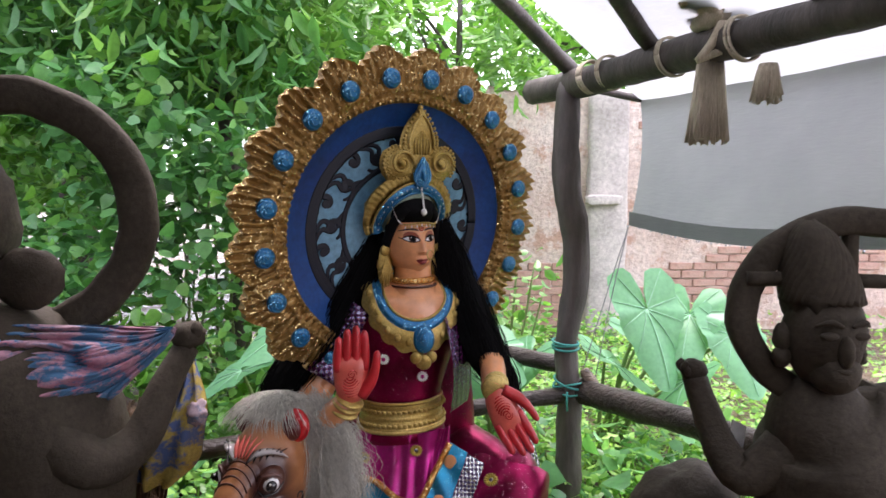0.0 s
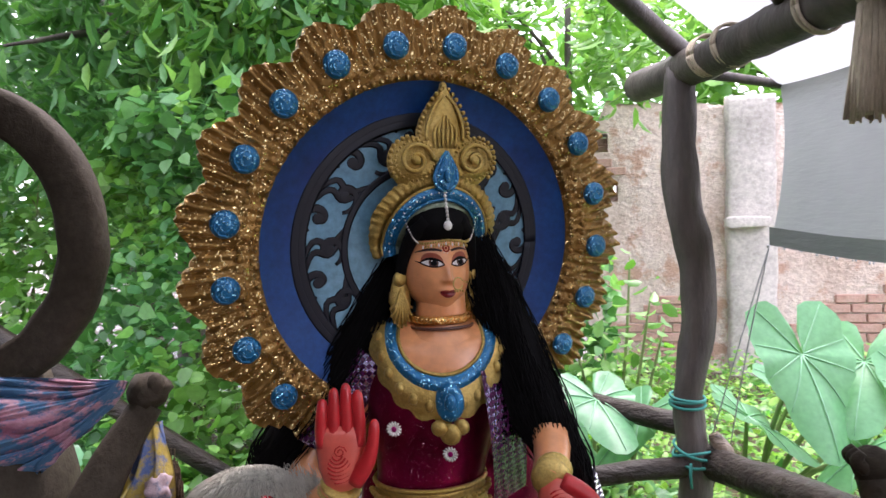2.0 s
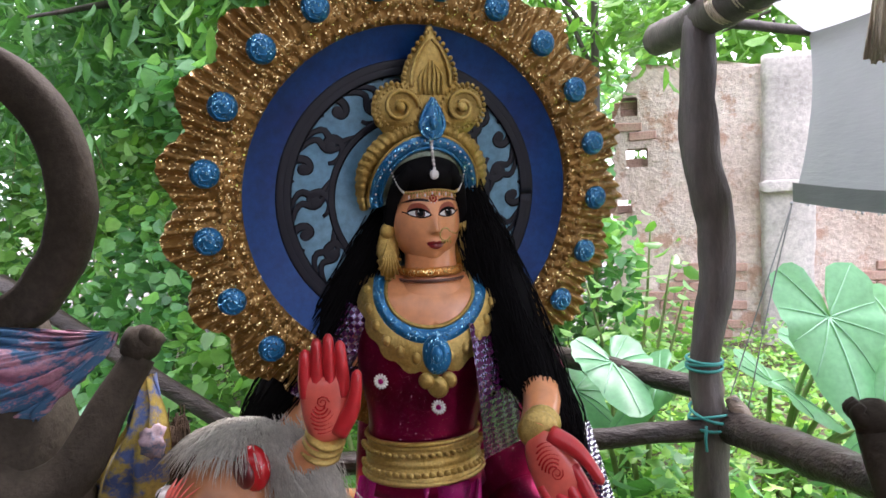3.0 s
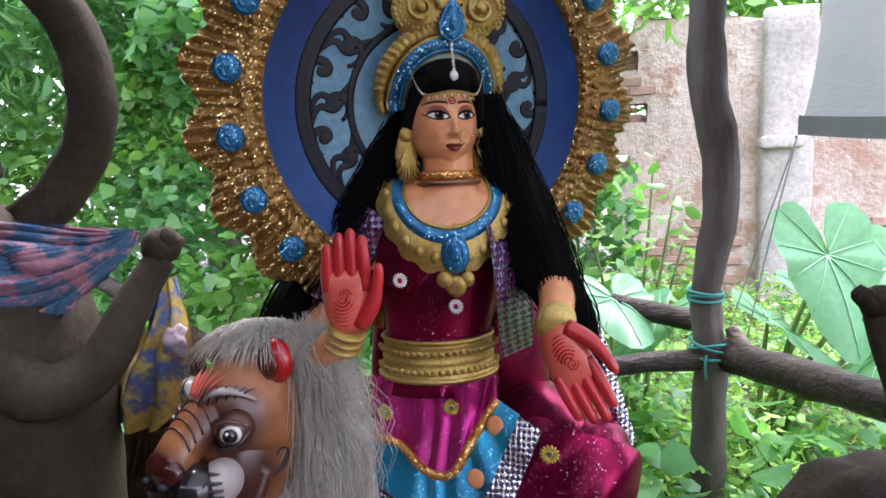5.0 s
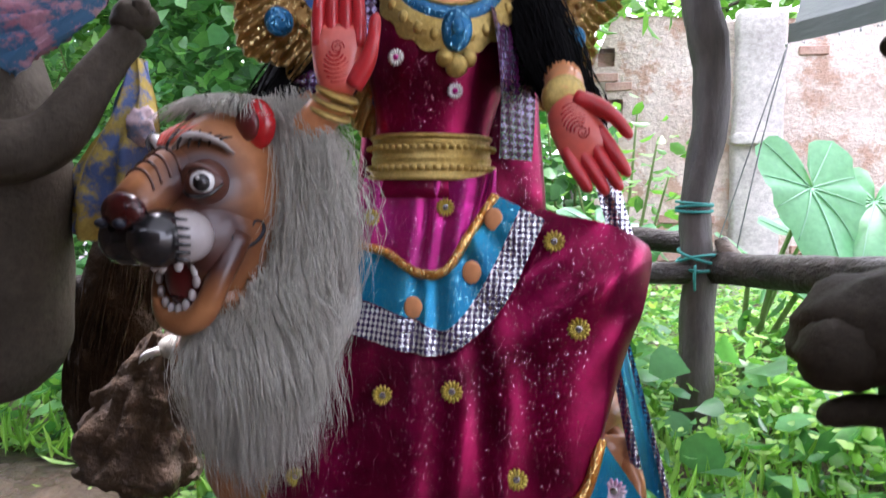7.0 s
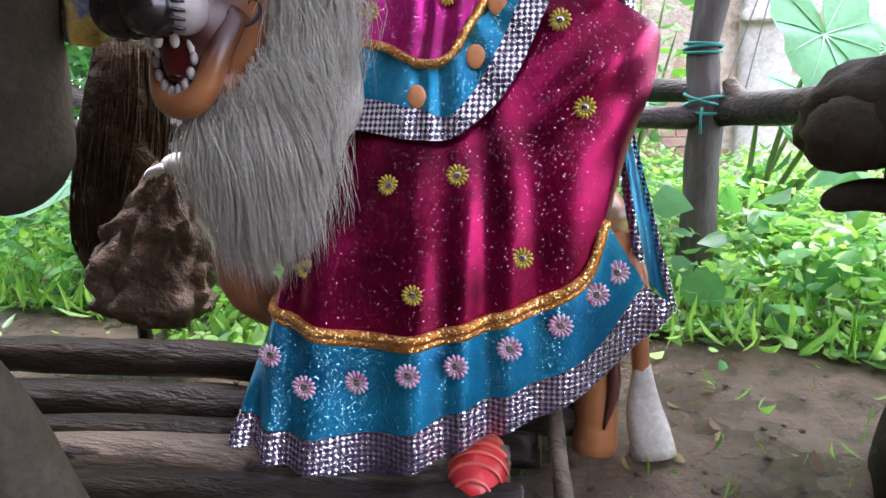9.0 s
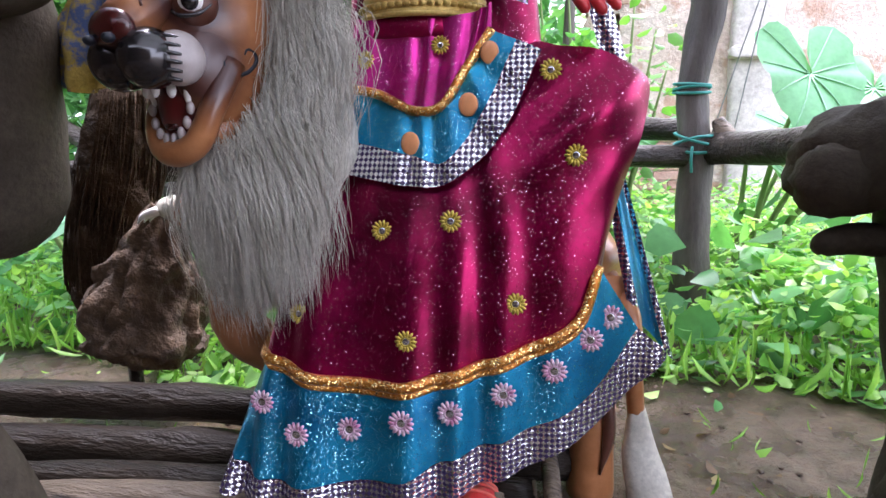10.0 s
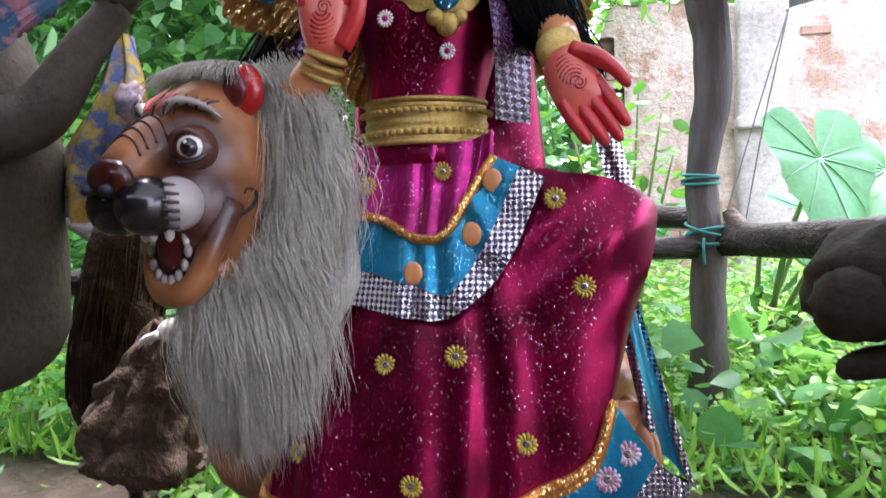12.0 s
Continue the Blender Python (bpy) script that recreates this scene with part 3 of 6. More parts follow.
def back_wall():
    w = thing("wall_north", (0.3, 6.3, 0), "old plastered brick wall, stained and broken", "wall", kind="structure")
    s = Sculpt()
    xs = np.concatenate([np.linspace(0, 0.4, 21), np.linspace(0.45, 7.5, 110)])
    zs = np.linspace(-0.05, 2.4, 62)
    top = lambda x: 2.42 - 0.09 * min(x, 1.3) + 0.04 * noise.noise(Vector((x * 4, 0, 0))) - 0.5 * max(0, 1 - x * 5)
    def at(x, z, y):
        q = min(z, top(x))
        e = 0.06 * noise.noise(Vector((0, z * 14, 9))) if x < 0.01 else 0
        return (x + e, y + 0.03 * noise.noise(Vector((x * 2, y, z * 2))) + 0.012 * noise.noise(Vector((x * 9, y, z * 9))), q)
    for y in (0.0, 0.25):
        o = len(s.v)
        s.v.extend(at(x, z, y) for z in zs for x in xs)
        for i in range(len(zs) - 1):
            for j in range(len(xs) - 1):
                cx, cz = (xs[j] + xs[j + 1]) / 2, (zs[i] + zs[i + 1]) / 2
                if any(a < cx < b and c < cz < d for a, b, c, d in HOLES):
                    continue
                n = len(xs)
                s.f.append((o + i * n + j, o + i * n + j + 1, o + (i + 1) * n + j + 1, o + (i + 1) * n + j))
                s.m.append(s.slot("plaster"))
    s.grid([[at(x, 9, 0.0) for x in xs], [at(x, 9, 0.25) for x in xs]], "brick")
    s.grid([[at(0, z, 0.0) for z in zs], [at(0, z, 0.25) for z in zs]], "brick")
    s.done("plaster_face", w)
    c = Sculpt()
    prof = [(1.17, 0.0), (1.17, -0.1), (1.2, -0.12), (1.52, -0.12), (1.55, -0.1), (1.55, 0.0)]
    c.grid([[(x + 0.012 * noise.noise(Vector((x * 3, 0, z * 5))), y + 0.012 * noise.noise(Vector((x * 7, 1, z * 6))), z) for x, y in prof] for z in np.linspace(-0.05, 2.36, 50)], "concrete", caps=True)
    c.done("pier", w, "grey cast concrete pier")
    bk = Sculpt()
    bk.lump((1.3, -0.15, 1.3), (0.17, 0.07, 0.05), "concrete", power=0.4, dent=0.25)
    bk.done("ledge", w, "small broken concrete ledge")
    return w


WALL = back_wall()


# ---- plain unseen walls, added behind and beside the camera to cut the front light ----
def shade_wall(name, a, b, h):
    s = Sculpt()
    d = (Vector(b) - Vector(a)).normalized()
    n = Vector((-d.y, d.x, 0)) * 0.05
    L = (Vector(b) - Vector(a)).length
    for q in (-1, 1):
        s.grid([[Vector(a) + d * x + n * q + Vector((0, 0, z)) for x in np.linspace(0, L, 12)] for z in np.linspace(0, h, 6)], "sack")
    s.grid([[Vector(a) + d * x + n * q + Vector((0, 0, h)) for x in np.linspace(0, L, 12)] for q in (-1, 1)], "sack")
    for e in (0, L):
        s.grid([[Vector(a) + d * e + n * q + Vector((0, 0, z)) for z in np.linspace(0, h, 6)] for q in (-1, 1)], "sack")
    return tagged(s.done(name), "plain brown unseen wall added to shade the statues", "wall", kind="structure")


shade_wall("shade_wall_south", (-2.1, -1.4, -0.08), (2.6, -1.4, -0.08), 2.45)
shade_wall("shade_wall_west", (-2.1, 1.8, -0.08), (-2.1, -1.33, -0.08), 2.8)


# out-of-view slab added overhead to darken the lion and the left statues
def shade_ceiling():
    s = Sculpt()
    lo = [[(x, y, 2.78) for x in np.linspace(-2.2, -0.3, 10)] for y in np.linspace(-1.5, 1.6, 10)]
    s.grid(lo, "sack")
    s.grid([[(x, y, z + 0.06) for x, y, z in r] for r in lo], "sack")
    edge = [lo[0], [r[-1] for r in lo], lo[-1][::-1], [r[0] for r in lo][::-1]]
    for e in edge:
        s.grid([e, [(x, y, z + 0.06) for x, y, z in e]], "sack")
    return tagged(s.done("ceiling"), "plain dark unseen slab added overhead to shade the statues", "ceiling", kind="structure")


shade_ceiling()

# ---- plants ----
def hedge():
    rng = np.random.default_rng(11)
    t = thing("hedge", (-1.5, 4.0, -0.02), "dense green climbing vine hedge of heart-shaped leaves", "hedge", kind="stuff")
    n = 15000
    x = rng.uniform(-5.2, 0.4, n)
    z = rng.uniform(0.0, 2.15, n) ** 1.0
    y = 3.9 + 0.35 * np.sin(x * 1.7 + 1) + 0.25 * np.sin(z * 2.6 + x) + rng.normal(0, 0.13, n) - 0.1 * (2 - z)
    keep = z < 1.95 + 0.3 * np.sin(x * 2.1) + rng.normal(0, 0.1, n)
    keep &= ~((x > -0.1) & (z > 1.2))
    c = np.c_[x, y, z][keep] - np.array(t.location)
    # leaf greens in patches; the lighter ones also paint in the hedge's bright highlights
    patch = np.sin(c[:, 0] * 2.3 + 1.2 * np.sin(c[:, 2] * 3.1)) + 0.6 * np.sin(c[:, 2] * 4.3 + c[:, 0] * 5.1) + rng.normal(0, 0.35, len(c))
    for k, (sel, mat) in enumerate(((patch > 0.3, "foliage_light"), ((patch <= 0.3) & (patch > -0.8), "foliage"), (patch <= -0.8, "foliage_dark"))):
        leaves("leaves", c[sel], rng.uniform(0.045, 0.11, int(sel.sum())), mat, "heart", 0.75, t, 3 + k, face=(0.1, -0.7, 0.1))
    s = Sculpt()
    for k in range(46):
        x0 = rng.uniform(-5, 0.2)
        s.tube([(x0 + 1.5, 0.25 + rng.normal(0, 0.08), 0.0), (x0 + 1.5 + rng.normal(0, 0.1), 0.25, 0.8), (x0 + 1.5 + rng.normal(0, 0.2), 0.3, rng.uniform(1.4, 2.0))], [0.014, 0.01, 0.005], "stem", 5, 8)
    s.done("stems", t)


hedge()


def tree(name, base, height, crown_boxes, n, leaf, mat, shape, label, seed, trunk_r=0.12, droop=0.7, per=26, spread=0.16):
    rng = np.random.default_rng(seed)
    t = thing(name, base, label, "tree")
    s = Sculpt()
    top = Vector((rng.normal(0, 0.15), rng.normal(0, 0.15), height))
    s.tube([(0, 0, -0.1), (0.05, 0.02, height * 0.4), top], [trunk_r, trunk_r * 0.75, trunk_r * 0.35], "bark", 12, 14, wobble=0.3)
    for lo, hi, share in crown_boxes:
        for _ in range(4):
            e = Vector(rng.uniform(lo, hi))
            st = Vector((0.03, 0.01, height * rng.uniform(0.45, 0.9)))
            s.tube([st, st.lerp(e, 0.5) + Vector((0, 0, 0.15)), e], [trunk_r * 0.35, trunk_r * 0.2, 0.008], "bark", 7, 9)
    s.done("trunk", t)
    c = clumps(rng, n, crown_boxes, per, spread)
    leaves("crown", c, rng.uniform(leaf * 0.6, leaf * 1.2, len(c)), mat, shape, droop, t, seed)
    return t


tree("tree", (-3.2, 5.6, 0), 4.4, [((-2.6, -1.6, 1.6), (1.6, 0.6, 4.6), 0.7), ((-1.2, -2.2, 2.0), (2.4, -1.2, 3.6), 0.3)], 9000, 0.2, "foliage_dark", "lance", "tall dark-leaved tree with drooping narrow leaves", 21, 0.17)
tree("tree", (-1.5, 4.6, 0), 3.4, [((-0.9, -0.9, 2.1), (1.1, 0.4, 3.6), 1.0)], 3600, 0.19, "foliage_light", "lance", "green tree with long drooping leaves over the hedge", 22, 0.09)
tree("tree", (0.1, 5.4, 0), 3.0, [((-0.8, -0.6, 2.2), (0.7, 0.6, 3.3), 1.0)], 1500, 0.17, "foliage_light", "lance", "slender light green tree beside the wall", 23, 0.06, 0.4, 20, 0.12)
tree("tree", (-5.5, 8.0, 0), 5.5, [((-2.5, -1.5, 1.0), (3.0, 1.5, 6.5), 1.0)], 7000, 0.24, "foliage_dark", "oval", "large dark tree behind the hedge", 24, 0.25, 0.5, 30, 0.3)
tree("tree", (-1.0, 9.0, 0), 5.0, [((-2.0, -1.0, 0.6), (1.0, 1.5, 3.4), 0.7), ((-2.0, -1.0, 3.4), (-0.3, 1.5, 5.5), 0.3)], 5200, 0.24, "foliage", "oval", "broad green tree behind the hedge", 25, 0.2, 0.5, 30, 0.3)
tree("tree", (4.0, 12.0, 0), 5.0, [((-3.5, -1.5, 2.0), (3.5, 1.5, 5.0), 1.0)], 5000, 0.3, "foliage_light", "oval", "pale green tree beyond the wall", 26, 0.2, 0.5, 30, 0.35)


def taro(base, spots, label, seed):
    """A clump of elephant-ear plants: (x, y, z) of each leaf's stalk end, its length, azimuth and tilt."""
    rng = np.random.default_rng(seed)
    t = thing("taro_plant", base, label, "plant", "taro plants")
    for x, y, z, size, az, tilt in spots:
        s = Sculpt()
        rel = Vector((x, y, z)) - Vector(base)
        s.tube([(rng.normal(0, 0.04), rng.normal(0, 0.04), 0), rel * 0.5 + Vector((0, 0, 0.08)), rel], [0.014, 0.011, 0.007], "stem", 7, 12)
        s.done("stalk", t)
        b = Sculpt()
        m = Matrix.Translation(rel) @ pose(0, 0, 0, 0, 0, az) @ pose(0, 0, 0, tilt, 0, 0)
        rows = []
        for i in range(9):
            f = i / 8
            row = []
            for j in range(48):
                th = -math.pi + 2 * math.pi * j / 48
                r = 0.4 + 0.42 * math.exp(-(th / 0.42) ** 2) + 0.1 * math.exp(-((abs(th) - 2.45) / 0.4) ** 2) - 0.4 * math.exp(-((abs(th) - math.pi) / 0.17) ** 2)
                r *= f * (1 + 0.025 * math.sin(th * 17) * f)
                rib = 0.016 * math.cos(th * 9) * f * (1 - 0.3 * f) + 0.022 * math.sin(th * 5 + seed) * f * f
                row.append(m @ Vector((math.sin(th) * r * size, math.cos(th) * r * size, size * (0.1 * f - 0.2 * (f * math.cos(th) * 0.8) ** 2 * (math.cos(th) > 0) - 0.05 * f * f + rib))))
            rows.append(row)
        b.grid(rows, "taro", close_u=True)
        blade = b.done("leaf", t)
        v = Sculpt()
        for th in (0.0, 0.5, -0.5, 1.1, -1.1, 1.8, -1.8, 2.5, -2.5):
            r = 0.4 + 0.42 * math.exp(-(th / 0.42) ** 2) + 0.1 * math.exp(-((abs(th) - 2.45) / 0.4) ** 2)
            line = []
            for f in np.linspace(0, 0.95, 9):
                rib = 0.016 * math.cos(th * 9) * f * (1 - 0.3 * f) + 0.022 * math.sin(th * 5 + seed) * f * f
                line.append(m @ Vector((math.sin(th) * r * f * size, math.cos(th) * r * f * size, 0.003 + size * (0.1 * f - 0.2 * (f * math.cos(th) * 0.8) ** 2 * (math.cos(th) > 0) - 0.05 * f * f + rib))))
            v.tube(line, [0.004 * (1 - 0.08 * k) for k in range(9)], "vein", 5)
        v.done("vein", blade, "pale leaf veins")
    return t


taro((-0.75, 2.9, -0.04), [(-0.62, 2.9, 0.8, 0.5, 150, -8), (-0.42, 2.8, 0.74, 0.42, 230, -25), (-0.95, 3.0, 0.55, 0.34, 120, -20)], "broad pale green elephant-ear plant by the hedge", 29)
taro((0.85, 3.3, -0.03), [(1.02, 3.1, 0.83, 0.5, 200, -58), (1.28, 3.2, 0.78, 0.42, 150, -40), (0.85, 3.2, 0.55, 0.4, 260, -30), (1.2, 3.0, 0.5, 0.36, 100, -40), (1.45, 3.1, 0.7, 0.42, 190, -45), (1.1, 3.4, 0.62, 0.4, 230, -25)], "large elephant-ear leaves standing beyond the rail", 32)
taro((0.35, 3.1, -0.03), [(0.25, 2.95, 0.68, 0.36, 200, -20), (0.42, 3.0, 0.6, 0.34, 130, -30), (0.1, 3.0, 0.55, 0.34, 240, -30)], "elephant-ear plant behind the post", 33)
taro((-1.6, 2.5, -0.04), [(-1.45, 2.3, 0.38, 0.3, 160, -20), (-1.75, 2.4, 0.5, 0.34, 210, -20)], "low elephant-ear plant in the grass", 34)


def weeds():
    rng = np.random.default_rng(41)
    t = thing("undergrowth", (0, 2.6, -0.04), "bright green weeds and low leafy undergrowth", "weeds", kind="stuff")
    n = 42000
    x = np.clip(rng.normal(0.2, 1.8, n), -5.5, 6.0)
    y = 1.75 + 4.05 * rng.random(n) ** 1.25
    edge = 2.05 + 0.18 * np.sin(x * 3) - 0.3 * (x > 0.75) * (x - 0.75)
    keep = (y > edge) | (rng.random(n) < 0.012)
    tuft = 0.5 + 0.5 * np.sin(x * 5.3 + 2 * np.sin(y * 4.1)) * np.sin(y * 6.7 + x * 2.0)
    hgt = np.where(y > edge + 0.1, 0.16 + 0.28 * tuft, 0.06)
    z = rng.uniform(0, 1, n) ** 1.2 * hgt
    c = np.c_[x, y - 2.6, z]
    size = rng.uniform(0.018, 0.06, n) * (0.75 + 0.5 * tuft)
    kind = rng.random(n)
    for k, (lo, hi, mat, shape) in enumerate(((0.0, 0.62, "weed", "oval"), (0.62, 0.84, "foliage_light", "heart"), (0.84, 1.0, "foliage", "lance"))):
        sel = keep & (kind >= lo) & (kind < hi)
        leaves("leaves", c[sel], size[sel] * (1.7 if shape == "lance" else 1.0), mat, shape, 0.15, t, 42 + 10 * k)
    # a few broad leaves among them
    bx, by = rng.uniform(-2.4, 2.2, 420), rng.uniform(2.25, 3.3, 420)
    leaves("broad_leaves", np.c_[bx, by - 2.6, rng.uniform(0.05, 0.38, 420)], rng.uniform(0.07, 0.15, 420), "foliage", "heart", 0.3, t, 47, face=(0, -0.4, 0))
    # grass blades
    m = 5000
    gx = rng.uniform(-3.5, 3.5, m)
    gy = rng.uniform(1.9, 3.4, m)
    ok = gy > 2.0 + 0.15 * np.sin(gx * 3)
    c = np.c_[gx, gy - 2.6, np.full(m, 0.0)][ok]
    leaves("grass", c, rng.uniform(0.06, 0.16, len(c)), "weed", "blade", -1.1, t, 43)


weeds()


def sapling(base, tips, label, seed):
    rng = np.random.default_rng(seed)
    t = thing("sapling", base, label, "sapling")
    s = Sculpt()
    pts = []
    for tip in tips:
        rel = Vector(tip) - Vector(base)
        mid = rel * 0.5 + Vector((0.04, 0, 0.05))
        s.tube([(0, 0, 0), mid, rel], [0.011, 0.008, 0.004], "stem", 6, 12)
        for k in range(34):
            f = 0.5 + 0.5 * rng.random()
            pts.append(np.array(mid.lerp(rel, max(0, f * 2 - 1))) + rng.normal(0, 0.06, 3))
    s.done("stem", t)
    c = np.array(pts)
    leaves("leaves", c, rng.uniform(0.05, 0.09, len(c)), "foliage_light", "oval", 0.1, t, seed)


sapling((0.25, 3.3, -0.03), [(0.42, 3.35, 1.2), (0.5, 3.3, 1.05), (0.15, 3.2, 0.95), (0.55, 3.3, 0.9), (0.3, 3.3, 0.8)], "young light green sapling with small leaves", 51)

# ---- painted statue: one mesh ----
def deep(x, z):
    """How far back the front of the skirt lies."""
    return 1.465 + 0.511 * x - 0.232 * z + 0.901 * x * x - 0.987 * x * z + 0.54 * z * z


def hand_form(s, wrist, up, normal, side, mat, thumb=1.0, size=1.0, spread=0.0, curl=0.0):
    """Palm, four fingers and thumb; up points to the fingertips, side to the thumb."""
    w, up, nr, sd = (np.array(a, float) for a in (wrist, up, normal, side))
    up, nr, sd = (a / np.linalg.norm(a) for a in (up, nr, sd))
    P = lambda a, b, c: w + (sd * a + up * b + nr * c) * size
    rows = []
    for b, half, th in ((0.0, 0.023, 0.019), (0.015, 0.031, 0.021), (0.035, 0.037, 0.021), (0.07, 0.041, 0.018), (0.092, 0.04, 0.014), (0.104, 0.035, 0.008)):
        rows.append([P(half * math.cos(a), b, th * math.sin(a)) for a in np.linspace(0, 2 * math.pi, 18, endpoint=False)])
    s.grid(rows, "palm", close_u=True, caps=True)
    for k in range(7):
        rr = 0.008 + 0.0055 * k
        s.tube([P(-0.004 + rr * math.cos(q), 0.062 + rr * math.sin(q) * 1.15, 0.0203 - 9 * (rr * math.cos(q)) ** 2) for q in np.linspace(-2.9 + 0.2 * k, -0.3 - 0.1 * k, 14)], 0.0016, "red", 4)
    s.tube([P(0.011 * (1 - q / 16) * math.cos(q * 0.8), 0.066 + 0.011 * (1 - q / 16) * math.sin(q * 0.8), 0.0195) for q in range(13)], 0.001, "red", 4)
    for k, (a, ln) in enumerate(((0.031, 0.068), (0.0105, 0.08), (-0.0105, 0.073), (-0.031, 0.055))):
        sp = spread * a
        s.tube([P(a * 0.96, 0.07, 0.002), P(a, 0.1, 0.001), P(a + sp * 0.5, 0.094 + ln * 0.5, 0.004), P(a + sp, 0.094 + ln * 0.88, 0.003), P(a + sp, 0.094 + ln, 0.001)], [0.0112, 0.0115, 0.0104, 0.0088, 0.0035], mat, 10, 14)
    s.tube([P(0.022, 0.012, 0.006), P(0.043, 0.045, 0.013), P(0.053, 0.078, 0.018), P(0.056, 0.108, 0.018), P(0.056, 0.117, 0.016)], [0.017, 0.0145, 0.0105, 0.0085, 0.003], mat, 12, 18)


def goddess():
    s = Sculpt()
    # skirt: velvet, gold braid, blue band, silver hem, laid out over the seated knees
    top = spline([(-0.30, 0.62), (-0.2, 0.6), (-0.1, 0.58), (0.0, 0.66), (0.078, 0.755), (0.137, 0.752), (0.195, 0.742), (0.245, 0.722)], 70)
    braid = spline([(-0.40, 0.265), (-0.28, 0.234), (-0.19, 0.222), (-0.1, 0.224), (0.0, 0.245), (0.1, 0.278), (0.17, 0.318), (0.2, 0.4)], 70)
    blue = spline([(-0.44, 0.09), (-0.34, 0.062), (-0.24, 0.06), (-0.12, 0.068), (-0.03, 0.1), (0.09, 0.136), (0.19, 0.185), (0.27, 0.285)], 70)
    hem = spline([(-0.455, 0.045), (-0.36, 0.015), (-0.26, 0.005), (-0.14, -0.004), (0.0, 0.043), (0.12, 0.082), (0.225, 0.145), (0.33, 0.24)], 70)
    fold = lambda x, v: (0.012 * math.sin(x * 62 + 2 * math.sin(x * 17)) + 0.007 * math.sin(x * 31 + 1.0)) * v
    def place(x, z, v, u, lift=0.0):
        y = deep(x, z) + fold(x + 0.16 * max(0, z - 0.45), v) - lift + 0.006 * math.sin((x * 0.8 - z) * 55) * max(0, min(1, (x - 0.02) * 8)) * max(0, min(1, (z - 0.45) * 6))
        e = max(0.0, abs(u) - 0.86) / 0.14
        y += (0.16 if u < 0 else 0.01) * e ** 2
        y -= 0.035 * math.exp(-((x - 0.2) / 0.08) ** 2 - ((z - 0.66) / 0.09) ** 2)
        if z > 0.45 and x > 0.0:
            y += 0.05 * max(0, (x - 0.2) / 0.1) ** 2
        return (x, y, z)
    us = np.linspace(-1, 1, 70)
    # outline of the bent knee, from the lap down to the braid
    outline = spline([(0.0, 0.245, 0.722), (0.12, 0.278, 0.69), (0.35, 0.266, 0.61), (0.6, 0.239, 0.535), (1.0, 0.2, 0.4)], 30)
    KNEE_F, KNEE_X, KNEE_Z = outline[:, 0], outline[:, 1], outline[:, 2]
    def band(a, b, k, v0, v1, mat, lift0, lift1, knee=False):
        rows = []
        for i in range(k + 1):
            f = i / k
            row = []
            for j in range(70):
                x, z = a[j] * (1 - f) + b[j] * f
                if knee and us[j] > 0:
                    pull = us[j] ** 3
                    x += pull * (np.interp(f, KNEE_F, KNEE_X) - (a[-1][0] * (1 - f) + b[-1][0] * f))
                    z += pull * (np.interp(f, KNEE_F, KNEE_Z) - (a[-1][1] * (1 - f) + b[-1][1] * f))
                row.append(place(x, z, v0 + (v1 - v0) * f, us[j], lift0 + (lift1 - lift0) * f))
            rows.append(row)
        s.grid(rows, mat)
    band(top, braid, 24, 0.08, 0.7, "velvet", 0, 0, True)
    s.tube([place(*braid[j], 0.7, us[j], 0.006) for j in range(70)], 0.009, "braid", 8)
    s.tube([(p[0], p[1] + 0.001, p[2] - 0.014) for p in (place(*braid[j], 0.7, us[j], 0.004) for j in range(70))], 0.006, "braid", 8)
    band(braid, blue, 10, 0.7, 1.0, "blue", -0.004, 0.012)
    band(blue, hem, 6, 1.0, 1.0, "silver", 0.014, 0.026)
    # raised knee
    s.lump((0.19, 1.7, 0.655), (0.075, 0.11, 0.07), "velvet", nu=24, nv=16)
    s.tube([(0.05, 1.8, 0.66), (0.13, 1.72, 0.645), (0.175, 1.655, 0.62), (0.15, 1.63, 0.45), (0.12, 1.63, 0.25)], [0.1, 0.09, 0.075, 0.07, 0.075], "velvet", 20, 24)
    s.tube([(-0.1, 1.85, 0.68), (-0.16, 1.75, 0.62), (-0.19, 1.7, 0.4), (-0.19, 1.7, 0.16)], [0.12, 0.12, 0.1, 0.08], "velvet", 20, 20)
    # upper drape
    ut = spline([(-0.215, 0.815), (-0.16, 0.81), (-0.1, 0.81), (-0.05, 0.81), (0.0, 0.82), (0.02, 0.83)], 50)
    ub = spline([(-0.25, 0.70), (-0.18, 0.686), (-0.107, 0.654), (-0.056, 0.66), (-0.022, 0.715), (0.02, 0.785)], 50)
    st = spline([(-0.28, 0.615), (-0.19, 0.598), (-0.1, 0.58), (-0.044, 0.57), (0.01, 0.64), (0.064, 0.765)], 50)
    sb = spline([(-0.275, 0.56), (-0.18, 0.543), (-0.095, 0.532), (-0.03, 0.54), (0.045, 0.61), (0.105, 0.745)], 50)
    yy = lambda x, z: min(1.61, deep(x, z))
    def drape(a, b, k, mat, lift, amp):
        rows = []
        for i in range(k + 1):
            f = i / k
            row = []
            for j in range(50):
                x, z = a[j] * (1 - f) + b[j] * f
                row.append((x, yy(x, z) - lift + amp * math.sin(j * 0.75 + math.sin(j * 0.3)), z))
            rows.append(row)
        s.grid(rows, mat)
    drape(ut, ub, 10, "pink", 0.01, 0.006)
    drape(ub, st, 6, "blue", 0.013, 0.005)
    drape(st, sb, 4, "silver", 0.02, 0.004)
    s.tube([(ub[j][0], yy(*ub[j]) - 0.018, ub[j][1]) for j in range(50)], 0.0085, "braid", 8)
